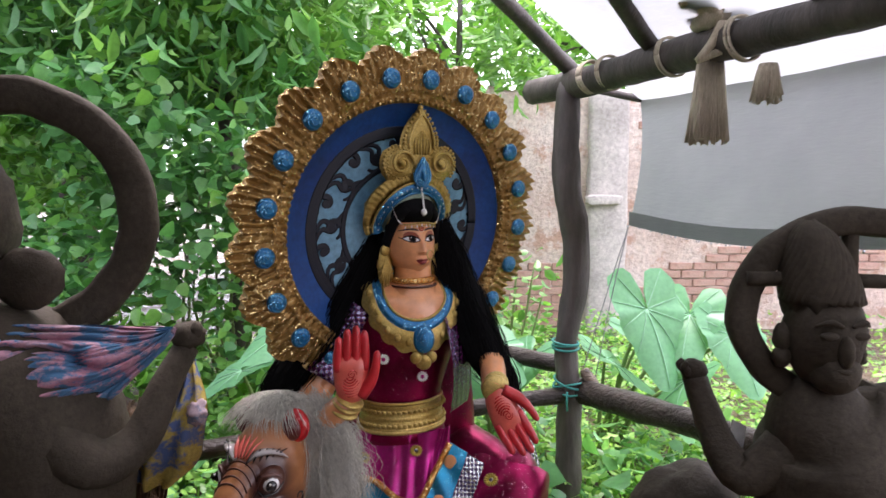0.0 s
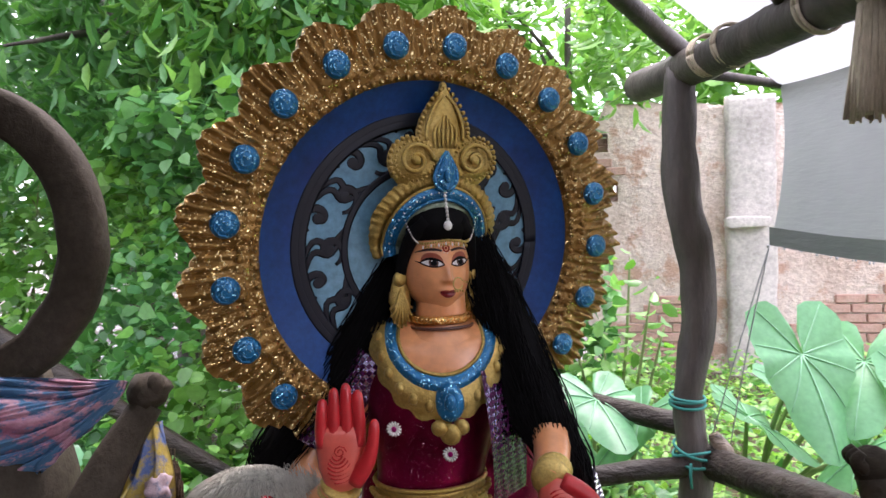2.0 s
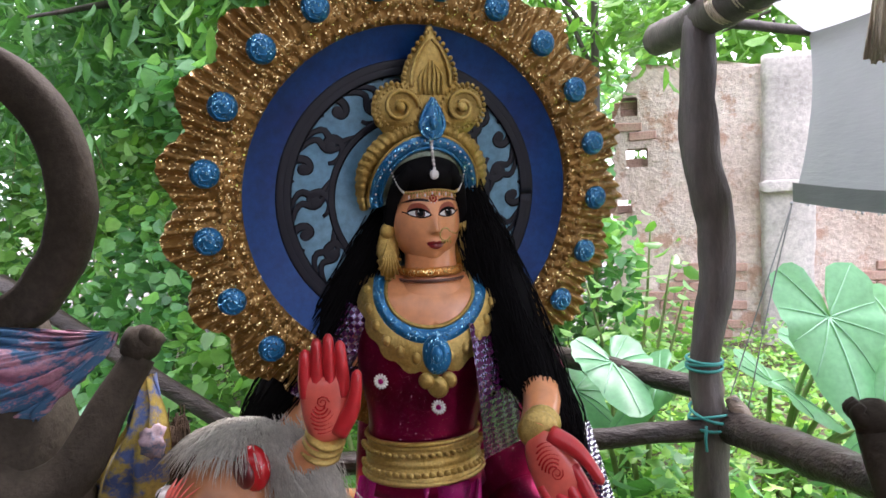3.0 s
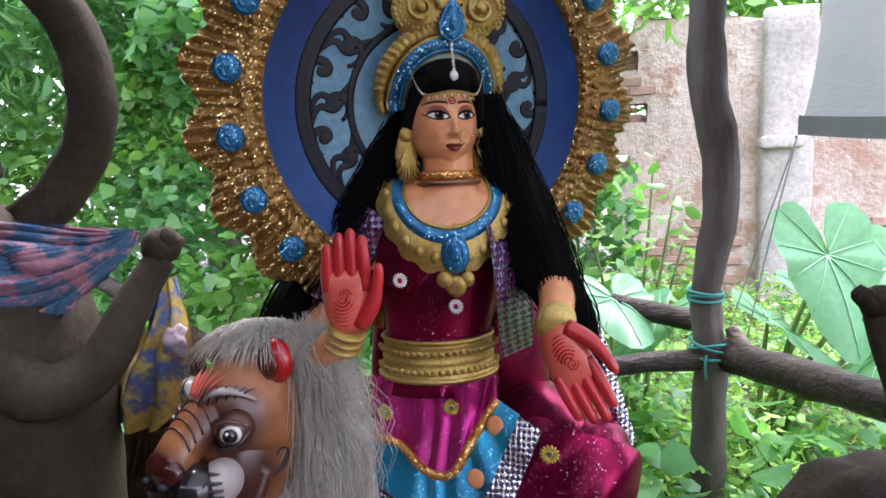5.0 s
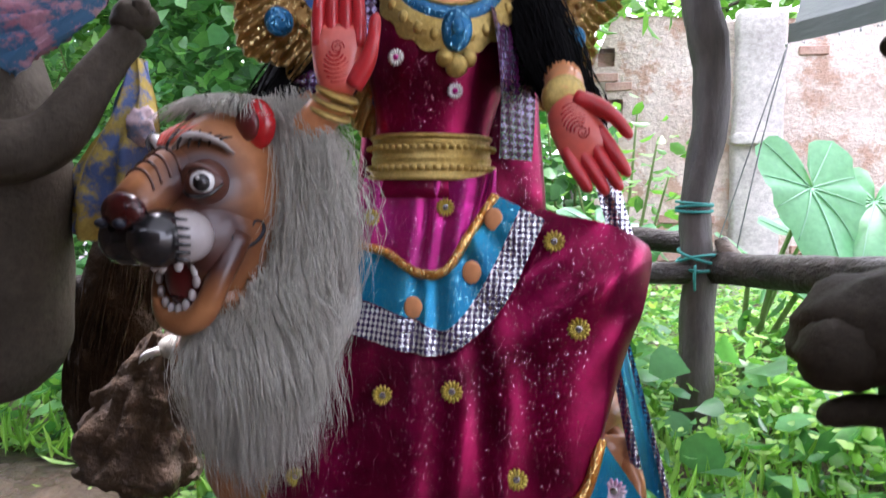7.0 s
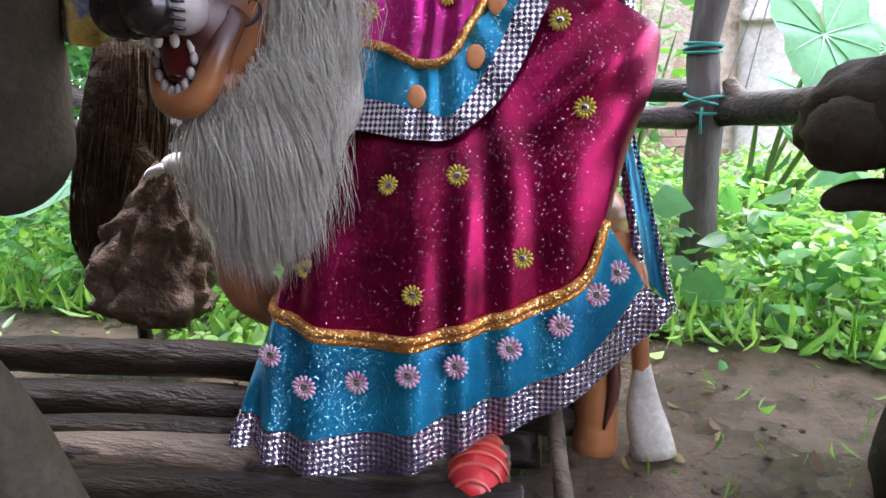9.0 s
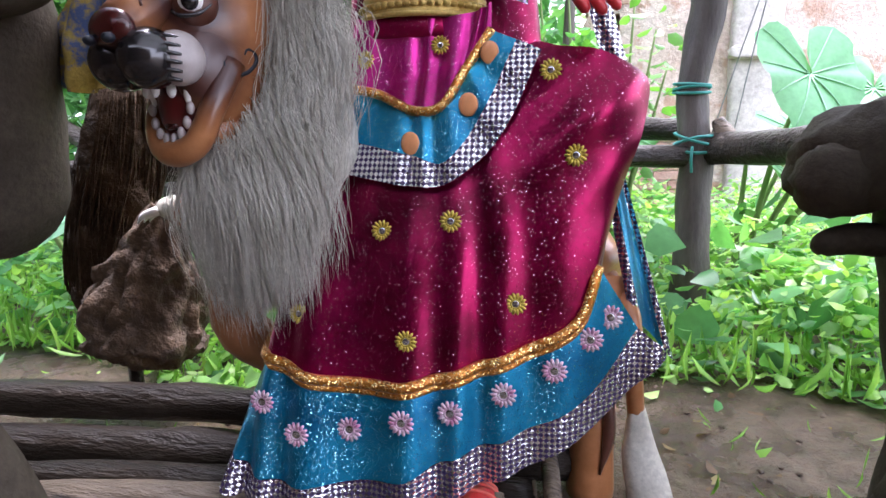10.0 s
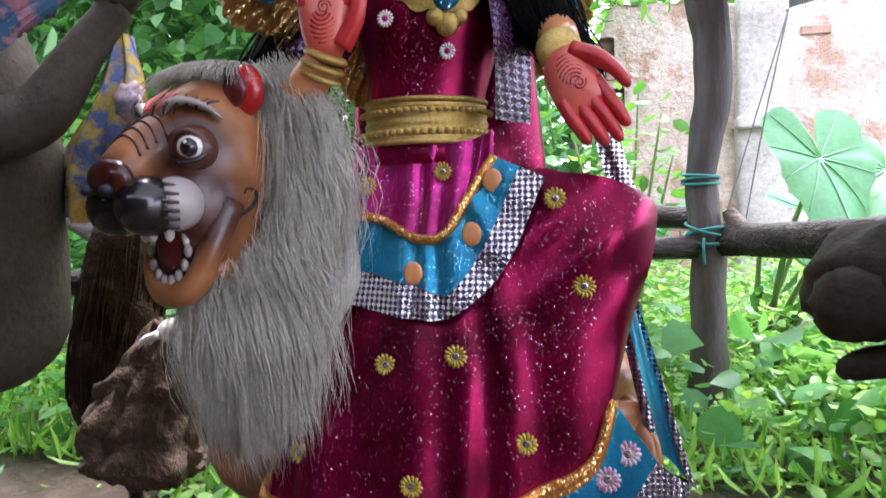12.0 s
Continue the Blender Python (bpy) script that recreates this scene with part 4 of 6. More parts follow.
    # trailing drape at the side
    for g0, g1, mat, lift in ((0.0, 0.3, "silver", 0.003), (0.3, 0.78, "blue", 0.0), (0.78, 1.0, "silver", 0.003)):
        rows = []
        for f in np.linspace(0, 1, 14):
            rows.append([(0.185 + 0.075 * f + 0.075 * g * (0.5 + 0.7 * f), 1.63 + 0.02 * f + 0.05 * g - lift + 0.01 * math.sin(g * 9 + f * 3), 0.66 - (0.36 + 0.08 * g) * f - 0.03 * g) for g in np.linspace(g0, g1, 6)])
        s.grid(rows, mat)
    rows = []
    for f in np.linspace(0, 1, 10):
        rows.append([(0.16 + 0.07 * f + 0.045 * g, 1.7 + 0.02 * g + 0.008 * math.sin(g * 8), 0.9 - 0.24 * f) for g in np.linspace(0, 1, 6)])
    s.grid(rows, "silver")
    # small mirror flowers
    for x, z in ((-0.289, 0.322), (-0.147, 0.46), (-0.095, 0.295), (-0.031, 0.478), (0.072, 0.35), (0.161, 0.578), (0.12, 0.711)):
        flower(s, (x, place(x, z, 0.4, 0)[1] - 0.004, z), 0.0175, "petal_gold", "mirror")
    for x, z in ((-0.342, 0.182), (-0.271, 0.143), (-0.191, 0.146), (-0.099, 0.172), (-0.027, 0.181), (0.055, 0.207), (0.133, 0.239), (0.189, 0.284), (0.221, 0.315)):
        flower(s, (x, place(x, z, 0.9, 0)[1] - 0.008, z), 0.0205, "petal", "mirror")
    for x, z in ((-0.067, 0.764), (-0.2, 0.745)):
        flower(s, (x, yy(x, z) - 0.016, z), 0.016, "petal_gold", "mirror")
    for x, z in ((-0.105, 0.6), (-0.01, 0.66), (0.02, 0.745)):
        s.lump((x, yy(x, z) - 0.02, z), (0.016, 0.003, 0.019), "skin", nu=10, nv=8)
    # torso in its own frame, turned a little towards the yard
    T = Matrix.Translation((-0.08, 1.68, 0)) @ pose(0, 0, 0, 0, 0, 18)
    def ring(z, rx, ry, cx=0.0, cy=0.0, n=28):
        return [tuple(T @ Vector((cx + rx * math.cos(a), cy + ry * math.sin(a), z))) for a in np.linspace(0, 2 * math.pi, n, endpoint=False)]
    prof = [(0.78, 0.12, 0.08, -0.03), (0.84, 0.11, 0.075, -0.03), (0.88, 0.104, 0.072, -0.03), (0.94, 0.112, 0.076, -0.022), (1.0, 0.128, 0.086, -0.018), (1.06, 0.14, 0.09, -0.012), (1.11, 0.14, 0.072, 0), (1.145, 0.115, 0.05, 0), (1.16, 0.08, 0.035, 0)]
    q = spline(prof, 24)
    s.grid([ring(z, a, b, c) for z, a, b, c in q], "velvet", close_u=True, caps=True)
    s.grid([ring(z, a, 0.06, 0.02, 0.085) for z, a in ((0.66, 0.2), (0.8, 0.19), (0.95, 0.175), (1.05, 0.17), (1.13, 0.15), (1.18, 0.09))], "velvet", close_u=True, caps=True)
    # gold waist belt with ridges
    rows = [ring(0.815 + 0.072 * f, 0.114 - 0.008 * f + 0.0015 * math.sin(f * 30), 0.09 - 0.008 * f + 0.0015 * math.sin(f * 30), -0.03, 0, 40) for f in np.linspace(0, 1, 18)]
    s.grid(rows, "gold_paint", close_u=True)
    for f in (0.0, 1.0):
        s.tube([Vector(p) for p in ring(0.815 + 0.072 * f, 0.116 - 0.008 * f, 0.091 - 0.008 * f, -0.03, 0, 40)], 0.005, "gold_paint", 6)
    for k in range(26):
        a = math.pi + math.pi * k / 25
        for z, rr in ((0.832, 0.006), (0.868, 0.005)):
            q = ring(z, 0.114, 0.09, -0.03, 0, 52)
            j = int(a / (2 * math.pi) * 52) % 52
            s.lump(q[j], (rr * 1.3, rr * 0.6, rr), "gold_paint", None, 8, 6)
    # neck, collar-bone, necklace
    s.grid([ring(z, a, b, 0.0, c) for z, a, b, c in spline([(1.1, 0.085, 0.072, -0.02), (1.15, 0.088, 0.064, -0.012), (1.175, 0.062, 0.055, -0.01), (1.2, 0.05, 0.048, -0.012), (1.25, 0.047, 0.05, -0.01)], 14)], "skin", close_u=True, caps=True)
    s.tube([Vector(p) for p in ring(1.198, 0.053, 0.053, 0, -0.012, 30)], 0.009, "braid", 8)
    s.tube([Vector(p) for p in ring(1.183, 0.06, 0.057, 0, -0.012, 30)], 0.003, "lion_dark", 6)
    def chest(px, pz):
        ry = 0.095 - 0.028 * max(0.0, min(1.0, (pz - 1.08) / 0.1))
        return -ry * math.sqrt(max(0.12, 1 - (px / 0.14) ** 2)) + 1.3 * max(0.0, pz - 1.155)

    def bib(r0, r1, mat, lift, scal=0.0, ridge=0.0):
        rows = []
        for f in np.linspace(0, 1, 6):
            row = []
            for a in np.linspace(radians(138), radians(402), 64):
                k = f
                sc = scal * abs(math.sin(a * 9)) if f == 1.0 else 0
                px = math.cos(a) * (r0[0] + (r1[0] - r0[0]) * k + sc)
                pz = 1.168 + math.sin(a) * (r0[1] + (r1[1] - r0[1]) * k + sc)
                row.append(tuple(T @ Vector((px - 0.006, chest(px, pz) - lift - ridge * math.sin(math.pi * f), pz))))
            rows.append(row)
        s.grid(rows, mat)
    bib((0.03, 0.0), (0.082, 0.066), "skin", 0.002)
    bib((0.076, 0.06), (0.083, 0.067), "gold_paint", 0.005, 0, 0.004)
    bib((0.083, 0.067), (0.104, 0.092), "gem", 0.006, 0, 0.006)
    bib((0.104, 0.092), (0.126, 0.142), "gold_paint", 0.006, 0.01, 0.004)
    for k in range(13):
        a = radians(180 + 15 * k)
        s.lump(tuple(T @ Vector((math.cos(a) * 0.115 - 0.006, chest(math.cos(a) * 0.115, 1.168 + math.sin(a) * 0.12) - 0.009, 1.168 + math.sin(a) * 0.12))), (0.009, 0.006, 0.011), "gold_paint", nu=10, nv=8)
    s.lump(tuple(T @ Vector((0.0, -0.108, 1.058))), (0.027, 0.012, 0.036), "gem", nu=14, nv=10)
    s.lump(tuple(T @ Vector((0.0, -0.119, 1.06))), (0.011, 0.007, 0.016), "gem", nu=10, nv=8)
    for dx, dz, r in ((0, 1.0, 0.02), (-0.02, 1.012, 0.015), (0.02, 1.012, 0.015)):
        s.lump(tuple(T @ Vector((dx, -0.108, dz))), (r, 0.008, r), "gold_paint", nu=10, nv=8)
    for x, z in ((-0.1, 1.013), (0.0, 0.96)):
        flower(s, tuple(T @ Vector((x, -0.097, z))), 0.014, "white", "pink")
    # sash of net over the shoulder
    rows = []
    for f in np.linspace(0, 1, 14):
        rows.append([tuple(T @ Vector((0.09 + 0.035 * f * 0 + g * 0.05 + 0.02 * f, -0.05 - 0.05 * math.sin(math.pi * f) + 0.05 * g, 1.12 - 0.27 * f))) for g in np.linspace(-0.6, 1, 6)])
    s.grid(rows, "purple_net")
    head(s, T)
    # arms
    s.tube([(-0.2, 1.66, 1.1), (-0.29, 1.63, 0.98), (-0.335, 1.56, 0.87), (-0.28, 1.5, 0.885), (-0.22, 1.475, 0.935)], [0.05, 0.045, 0.04, 0.034, 0.028], "skin", 14, 24)
    s.tube([(-0.2, 1.66, 1.12), (-0.27, 1.64, 1.02), (-0.31, 1.6, 0.95)], [0.056, 0.052, 0.05], "purple_net", 14, 12)
    for f in (0.0, 0.014, 0.028):
        s.lump((-0.232 + f * 0.5, 1.481 - f * 0.2, 0.912 + f), (0.036, 0.036, 0.009), "gold_paint", pose(0, 0, 0, 10, 25, 0), 18, 8)
    hand_form(s, (-0.215, 1.472, 0.94), (0.03, -0.02, 1.0), (0.25, -0.95, 0), (0.95, 0.25, 0), "red_skin", 1, 1.02, -0.08)
    s.tube([(0.05, 1.72, 1.1), (0.095, 1.7, 1.03), (0.125, 1.645, 0.985), (0.13, 1.6, 0.96), (0.122, 1.56, 0.935)], [0.05, 0.045, 0.036, 0.032, 0.027], "skin", 14, 24)
    s.tube([(0.04, 1.72, 1.12), (0.1, 1.73, 1.03), (0.13, 1.72, 0.97)], [0.052, 0.046, 0.042], "velvet", 14, 12)
    for f in (0.0, 0.014):
        s.lump((0.133 - f * 0.3, 1.57 - f, 0.945 - f * 0.4), (0.034, 0.012, 0.034), "gold_paint", pose(0, 0, 0, 0, 0, 10), 18, 8)
    hand_form(s, (0.125, 1.558, 0.93), (0.5, -0.25, -0.85), (0.2, -0.9, 0.35), (0.8, 0.15, 0.55), "red_skin", 1, 1.0, 0.0)
    # foot below the hem
    s.lump((0.005, 1.45, -0.01), (0.05, 0.09, 0.04), "red_skin", None, 16, 10)
    for k in range(6):
        yk = 1.375 + 0.028 * k
        h = math.sqrt(max(0.02, 1 - ((yk - 1.45) / 0.09) ** 2))
        s.tube([(0.005 + 0.051 * h * math.cos(a), yk, -0.01 + 0.0415 * h * math.sin(a)) for a in np.linspace(0.1, math.pi - 0.1, 14)], 0.0032, "palm", 6)
    hair(s)
    return tagged(s.done("statue"), "painted clay goddess statue in sequined maroon and blue dress", "statue")


def flower(s, c, r, rim, mid):
    """A sewn-on flower: a ring of raised petals round a small mirror."""
    c = np.array(c)
    for k in range(14):
        a = 2 * math.pi * k / 14
        d = np.array((math.cos(a), 0, math.sin(a)))
        s.tube([c + d * r * 0.4, c + d * r * 0.75 - np.array((0, r * 0.1, 0)), c + d * r], [r * 0.1, r * 0.17, r * 0.08], rim, 6, 5)
    s.tube([c + np.array((math.cos(a) * r * 0.42, -r * 0.08, math.sin(a) * r * 0.42)) for a in np.linspace(0, 2 * math.pi, 18)], r * 0.09, rim, 5)
    s.lump((c[0], c[1] - 0.001, c[2]), (r * 0.4, r * 0.12, r * 0.4), mid, None, 12, 6)


def face_width(z):
    if z >= 0.01:
        return 0.064 * math.sqrt(max(0.0, 1 - ((z - 0.01) / 0.085) ** 2))
    return 0.064 * max(0.0, 1 - min(1.0, (0.01 - z) / 0.084) ** 2.4) ** 0.6


def face_depth(z):
    if z >= 0.01:
        return 0.066 * math.sqrt(max(0.0, 1 - ((z - 0.01) / 0.085) ** 2))
    return 0.066 * max(0.0, 1 - min(1.0, (0.01 - z) / 0.084) ** 4) ** 0.5


def face_relief(x, z):
    """Nose, lips, chin, eye sockets and cheeks, proud of the plain head form."""
    g = lambda v, m, w: math.exp(-((v - m) / w) ** 2)
    ax = abs(x)
    run = max(0.0, 1 - (z + 0.010) / 0.046) if z > -0.010 else g(z, -0.010, 0.0045)
    r = 0.0165 * g(x, 0, 0.0062) * run
    r += 0.0055 * g(ax, 0.0082, 0.0045) * g(z, -0.0105, 0.0055)
    r += 0.0055 * g(x, 0, 0.014) * (g(z, -0.0292, 0.0042) + 1.1 * g(z, -0.0385, 0.005))
    r += 0.006 * g(x, 0, 0.016) * g(z, -0.06, 0.011)
    r -= 0.0045 * g(ax, 0.0265, 0.014) * g(z, 0.026, 0.011)
    r += 0.0032 * g(ax, 0.0265, 0.011) * g(z, 0.0215, 0.0065)
    return r + 0.003 * g(ax, 0.033, 0.014) * g(z, -0.012, 0.016)


def head(s, T):
    H = Matrix.Translation((-0.084, 1.671, 1.283)) @ pose(0, 0, 0, 0, 0, 32)
    P = lambda x, y, z: tuple(H @ Vector((x, y, z)))
    rows = []
    nu, nv = 110, 96
    for i in range(nv + 1):
        z = 0.0105 + 0.0843 * math.cos(math.pi * i / nv)
        w, d = face_width(z), face_depth(z)
        row = []
        for j in range(nu):
            a = 2 * math.pi * j / nu
            x, y = w * math.cos(a), d * math.sin(a)
            row.append(P(x, y - (face_relief(x, z) * min(1.0, -y / 0.02) if y < 0 else 0), z))
        rows.append(row)
    s.grid(rows, "skin", close_u=True)

    def front(x, z, lift):
        k = math.sqrt(max(0.0, 1 - (x / max(1e-4, face_width(z))) ** 2))
        return P(x, -face_depth(z) * k - face_relief(x, z) - lift, z)

    def painted(xs, up, low, mat, lift, n=5):
        """A painted patch lying on the face between two curves."""
        s.grid([[front(x, u + (l - u) * f, lift) for x, u, l in zip(xs, up, low)] for f in np.linspace(0, 1, n)], mat)
    for sx in (-1, 1):
        us = np.linspace(-1, 1, 25)
        xs = 0.0265 * sx + 0.0195 * us
        mid = 0.0212 + 0.0022 * us * sx
        up = mid + 0.0088 * (1 - us ** 2) ** 0.75
        low = mid - 0.0058 * (1 - us ** 2) ** 0.9
        painted(xs, up + 0.011 * (1 - us ** 4) ** 0.5, up - 0.001, "blush", 0.0004)
        painted(xs, up, low, "white", 0.0007)
        c, r = 0.0265 * sx + 0.0015, 0.0086
        ix = np.linspace(c - r, c + r, 17)
        ht = np.sqrt(np.maximum(0, r * r - (ix - c) ** 2))
        painted(ix, np.minimum(0.0225 + ht, np.interp(ix, xs, up)), np.maximum(0.0225 - ht, np.interp(ix, xs, low)), "lion_dark", 0.001)
        r = 0.0058
        ix = np.linspace(c - r, c + r, 13)
        ht = np.sqrt(np.maximum(0, r * r - (ix - c) ** 2))
        painted(ix, np.minimum(0.0228 + ht, np.interp(ix, xs, up)), 0.0228 - ht, "hair", 0.0013)
        # white dot painted on the eye as its highlight
        s.lump(front(c - 0.0025, 0.0262, 0.0015), (0.0013, 0.0008, 0.0013), "white", H, 6, 4)
        tail = [front(0.0265 * sx + 0.026 * sx, 0.0262, 0.0006)]
        line = [front(x, z, 0.0009) for x, z in zip(xs, up)]
        line = line + tail if sx > 0 else tail + line
        s.tube(line, [0.001 + 0.0016 * math.sin(math.pi * k / (len(line) - 1)) for k in range(len(line))], "hair", 6)
        s.tube([front(x, z, 0.0008) for x, z in zip(xs, low)], 0.0012, "hair", 5)
        bu = np.linspace(0, 1, 18)
        bx = sx * (0.009 + 0.043 * bu)
        bz = 0.0405 + 0.0065 * np.sin(np.pi * (0.18 + 0.74 * bu))
        th = 0.0044 * np.sin(np.pi * (0.22 + 0.76 * bu)) ** 0.7 + 0.0004
        painted(bx, bz + th * 0.5, bz - th * 0.5, "brow", 0.0007, 3)
        # earrings: a stud over a long ribbed drop
        c = Vector((0.0745 * sx, -0.002, -0.05))
        s.lump(P(c.x, c.y, c.z), (0.02, 0.008, 0.046), "gold_paint", H, 24, 18, dent=0.25, freq=26)
        s.lump(P(c.x, c.y - 0.004, c.z + 0.042), (0.0145, 0.009, 0.0145), "gold_paint", H, 14, 8)
        for k in range(9):
            a = math.pi + math.pi * k / 8
            s.tube([P(c.x, c.y - 0.008, c.z + 0.024), P(c.x + 0.012 * math.cos(a), c.y - 0.011, c.z - 0.005 + 0.012 * math.sin(a)), P(c.x + 0.02 * math.cos(a), c.y - 0.007, c.z - 0.012 + 0.034 * math.sin(a))], [0.0015, 0.0032, 0.0016], "gold_paint", 5, 8)
            s.lump(P(c.x + 0.0205 * math.cos(a), c.y - 0.006, c.z - 0.012 + 0.036 * math.sin(a)), (0.003, 0.003, 0.003), "gold_paint", H, 6, 5)
    us = np.linspace(-1, 1, 25)
    part_line = -0.0338 + 0.0028 * us ** 2
    bow = 0.006 * (1 - us ** 2) ** 0.6 - 0.0014 * np.exp(-(us / 0.18) ** 2)
    painted(0.0165 * us, part_line + bow, part_line, "lip", 0.0006)
    painted(0.0165 * us, part_line, part_line - 0.0088 * (1 - us ** 2) ** 0.75, "lip", 0.0006)
    s.tube([front(0.0165 * u, z, 0.0003) for u, z in zip(us, part_line)], 0.0006, "hair", 5)
    # bindi ring, nose ring and its fine chain
    s.tube([front(0.0058 * math.cos(a), 0.0485 + 0.0058 * math.sin(a), 0.0008) for a in np.linspace(0, 2 * math.pi, 20)], 0.0012, "red", 6)
    s.lump(front(0, 0.0485, 0.0006), (0.0022, 0.001, 0.0022), "red", H, 10, 6)
    for k in range(9):
        a = 2 * math.pi * k / 9
        s.lump(front(0.0085 * math.cos(a), 0.0485 + 0.0085 * math.sin(a), 0.0004), (0.0009, 0.0007, 0.0009), "white", H, 6, 4)
    s.tube([P(0.014 + 0.011 * math.cos(a), -0.079 + 0.004 * math.cos(a), -0.016 + 0.011 * math.sin(a)) for a in np.linspace(0.5, 5.9, 18)], 0.0012, "gold_paint", 5)
    for k in range(4):
        s.lump(P(0.008 + 0.005 * k, -0.0785, -0.0285 - 0.001 * (k % 2)), (0.0017, 0.0017, 0.003), "gold_paint", H, 6, 5)
    for k in range(14):
        f = k / 13
        s.lump(P(0.026 + 0.041 * f, -0.07 + 0.062 * f ** 1.5, -0.012 - 0.01 * math.sin(math.pi * f) + 0.012 * f), (0.0013, 0.0013, 0.0013), "gold_paint", H, 6, 4)
    # forehead chain with small drops, rising at the temples
    for k in range(27):
        x = -0.056 + 0.112 * k / 26
        y = -0.069 * math.sqrt(max(0.0, 1 - (x / 0.0665) ** 2)) - 0.002
        z = 0.063 - 4.0 * x * x + 34000 * x ** 6 * 15
        s.lump(P(x, y, z), (0.0027, 0.0025, 0.0027), "gold_paint", H, 7, 5)
        if abs(x) < 0.046:
            s.lump(P(x, y - 0.0005, z - 0.0055 - 0.002 * (k % 2)), (0.0016, 0.0016, 0.0036), "gold_paint" if k % 3 else "white", H, 6, 5)
    for sx in (-1, 1):
        for k in range(12):
            f = k / 11
            s.lump(P(sx * (0.05 + 0.02 * f), -0.05 + 0.012 * f, 0.06 + 0.012 * f + 0.03 * f * f), (0.0017, 0.0017, 0.0017), "white", H, 6, 4)
    for k in range(8):
        s.lump(P(0.001, -0.0715 + k * 0.0018, 0.101 + k * 0.0072), (0.0032, 0.003, 0.0036), "white", H, 7, 5)
    s.lump(P(0.0, -0.0735, 0.09), (0.0085, 0.005, 0.009), "white", H, 12, 8)
    # hair cap
    s.lump(P(0, 0.001, 0.093), (0.069, 0.069, 0.045), "hair", H, 30, 18)
    s.lump(P(0, 0.03, 0.034), (0.074, 0.076, 0.082), "hair", H, 22, 16)
    for sx in (-1, 1):
        s.tube([P(0.03 * sx, -0.046, 0.1), P(0.056 * sx, -0.03, 0.07), P(0.067 * sx, -0.012, 0.03), P(0.07 * sx, 0.004, -0.01), P(0.072 * sx, 0.01, -0.06)], [0.016, 0.014, 0.012, 0.013, 0.014], "hair", 10, 18)

    # crown: arched bands leaning back at the temples, a ribbed gilt rim and a three-lobed crest
    def arch(r0, r1, mat, y0, bulge, ribs=0, z0=0.055, a0=-12, taper=True):
        rows = []
        for f in np.linspace(0, 1, 8):
            row = []
            for a in np.linspace(radians(a0), radians(180 - a0), 120):
                k = min(1.0, 0.45 + 0.9 * max(0.0, math.sin(a) + 0.2)) if taper else 1.0
                r = r0 + (r1 - r0) * f * k
                if ribs:
                    r += 0.003 * abs(math.sin(a * ribs)) * f
                yv = y0 + 0.055 * (1 - math.sin(max(0.0, min(math.pi, a)))) ** 1.2 - bulge * math.sin(math.pi * f) - (0.0035 * abs(math.sin(a * ribs)) if ribs else 0)
                row.append(P(r * math.cos(a), yv, z0 + r * math.sin(a) * 1.02))
            rows.append(row)
        s.grid(rows, mat)
    arch(0.062, 0.08, "pale_band", -0.046, 0.003, taper=False)
    arch(0.08, 0.106, "gem", -0.05, 0.008, taper=False)
    arch(0.104, 0.134, "gold_paint", -0.034, 0.009, 30)
    arch(0.05, 0.132, "gold_paint", -0.014, -0.004)
    for r, y0, q, mat in ((0.081, -0.052, 0.003, "gem"), (0.105, -0.05, 0.0032, "gold_paint"), (0.063, -0.048, 0.0022, "gold_paint")):
        s.tube([P(r * math.cos(a), y0 + 0.055 * (1 - math.sin(max(0.0, min(math.pi, a)))) ** 1.2, 0.055 + r * math.sin(a) * 1.02) for a in np.linspace(radians(-10), radians(190), 60)], q, mat, 6)
    for k in range(44):
        a = radians(-6 + 192 * k / 43)
        s.lump(P(0.0935 * math.cos(a), -0.061 + 0.055 * (1 - math.sin(max(0.0, min(math.pi, a)))) ** 1.2, 0.055 + 0.0954 * math.sin(a)), (0.0019, 0.0019, 0.0019), "white" if k % 2 else "gem", H, 6, 4)
    Q = lambda x, y, z: P(x + 0.055 * max(0.0, z - 0.1), y, z)
    crest = [(-0.055, 0.158), (-0.08, 0.17), (-0.097, 0.188), (-0.103, 0.212), (-0.095, 0.238), (-0.073, 0.252), (-0.05, 0.25), (-0.048, 0.268), (-0.041, 0.292), (-0.024, 0.322), (-0.004, 0.345)]
    edge = spline(crest, 52)
    for x, z in edge[8::2]:
        for sx in (-1, 1):
            s.lump(Q(sx * x, -0.046 + 0.02 * max(0, z - 0.2), z), (0.0046, 0.0045, 0.0046), "gold_paint", H, 7, 5)
    rows = []
    for f in np.linspace(0, 1, 20):
        row = []
        for x, z in edge:
            xx = x * (1 - 2 * f)
            row.append(Q(xx, -0.038 - 0.012 * (1 - (abs(1 - 2 * f)) ** 3) + 0.02 * max(0, z - 0.2) + 0.3 * max(0, 0.19 - z), z + 0.0015 * math.sin(z * 400)))
        rows.append(row)
    s.grid(rows, "gold_paint")
    s.grid([[(p[0] - 0.008, p[1] + 0.014, p[2]) for p in r] for r in rows], "gold_paint")
    for sx in (-1, 1):
        # rosettes: a coil inside a beaded ring
        c = (sx * 0.057, 0.209)
        s.tube([Q(c[0] + (0.033 - 0.0012 * k) * math.cos(k * 0.42), -0.057, c[1] + (0.033 - 0.0012 * k) * math.sin(k * 0.42)) for k in range(26)], 0.0042, "gold_paint", 8)
        for k in range(26):
            a = 2 * math.pi * k / 26
            s.lump(Q(c[0] + 0.038 * math.cos(a), -0.052, c[1] + 0.036 * math.sin(a)), (0.0028, 0.003, 0.0028), "gold_paint", H, 6, 5)
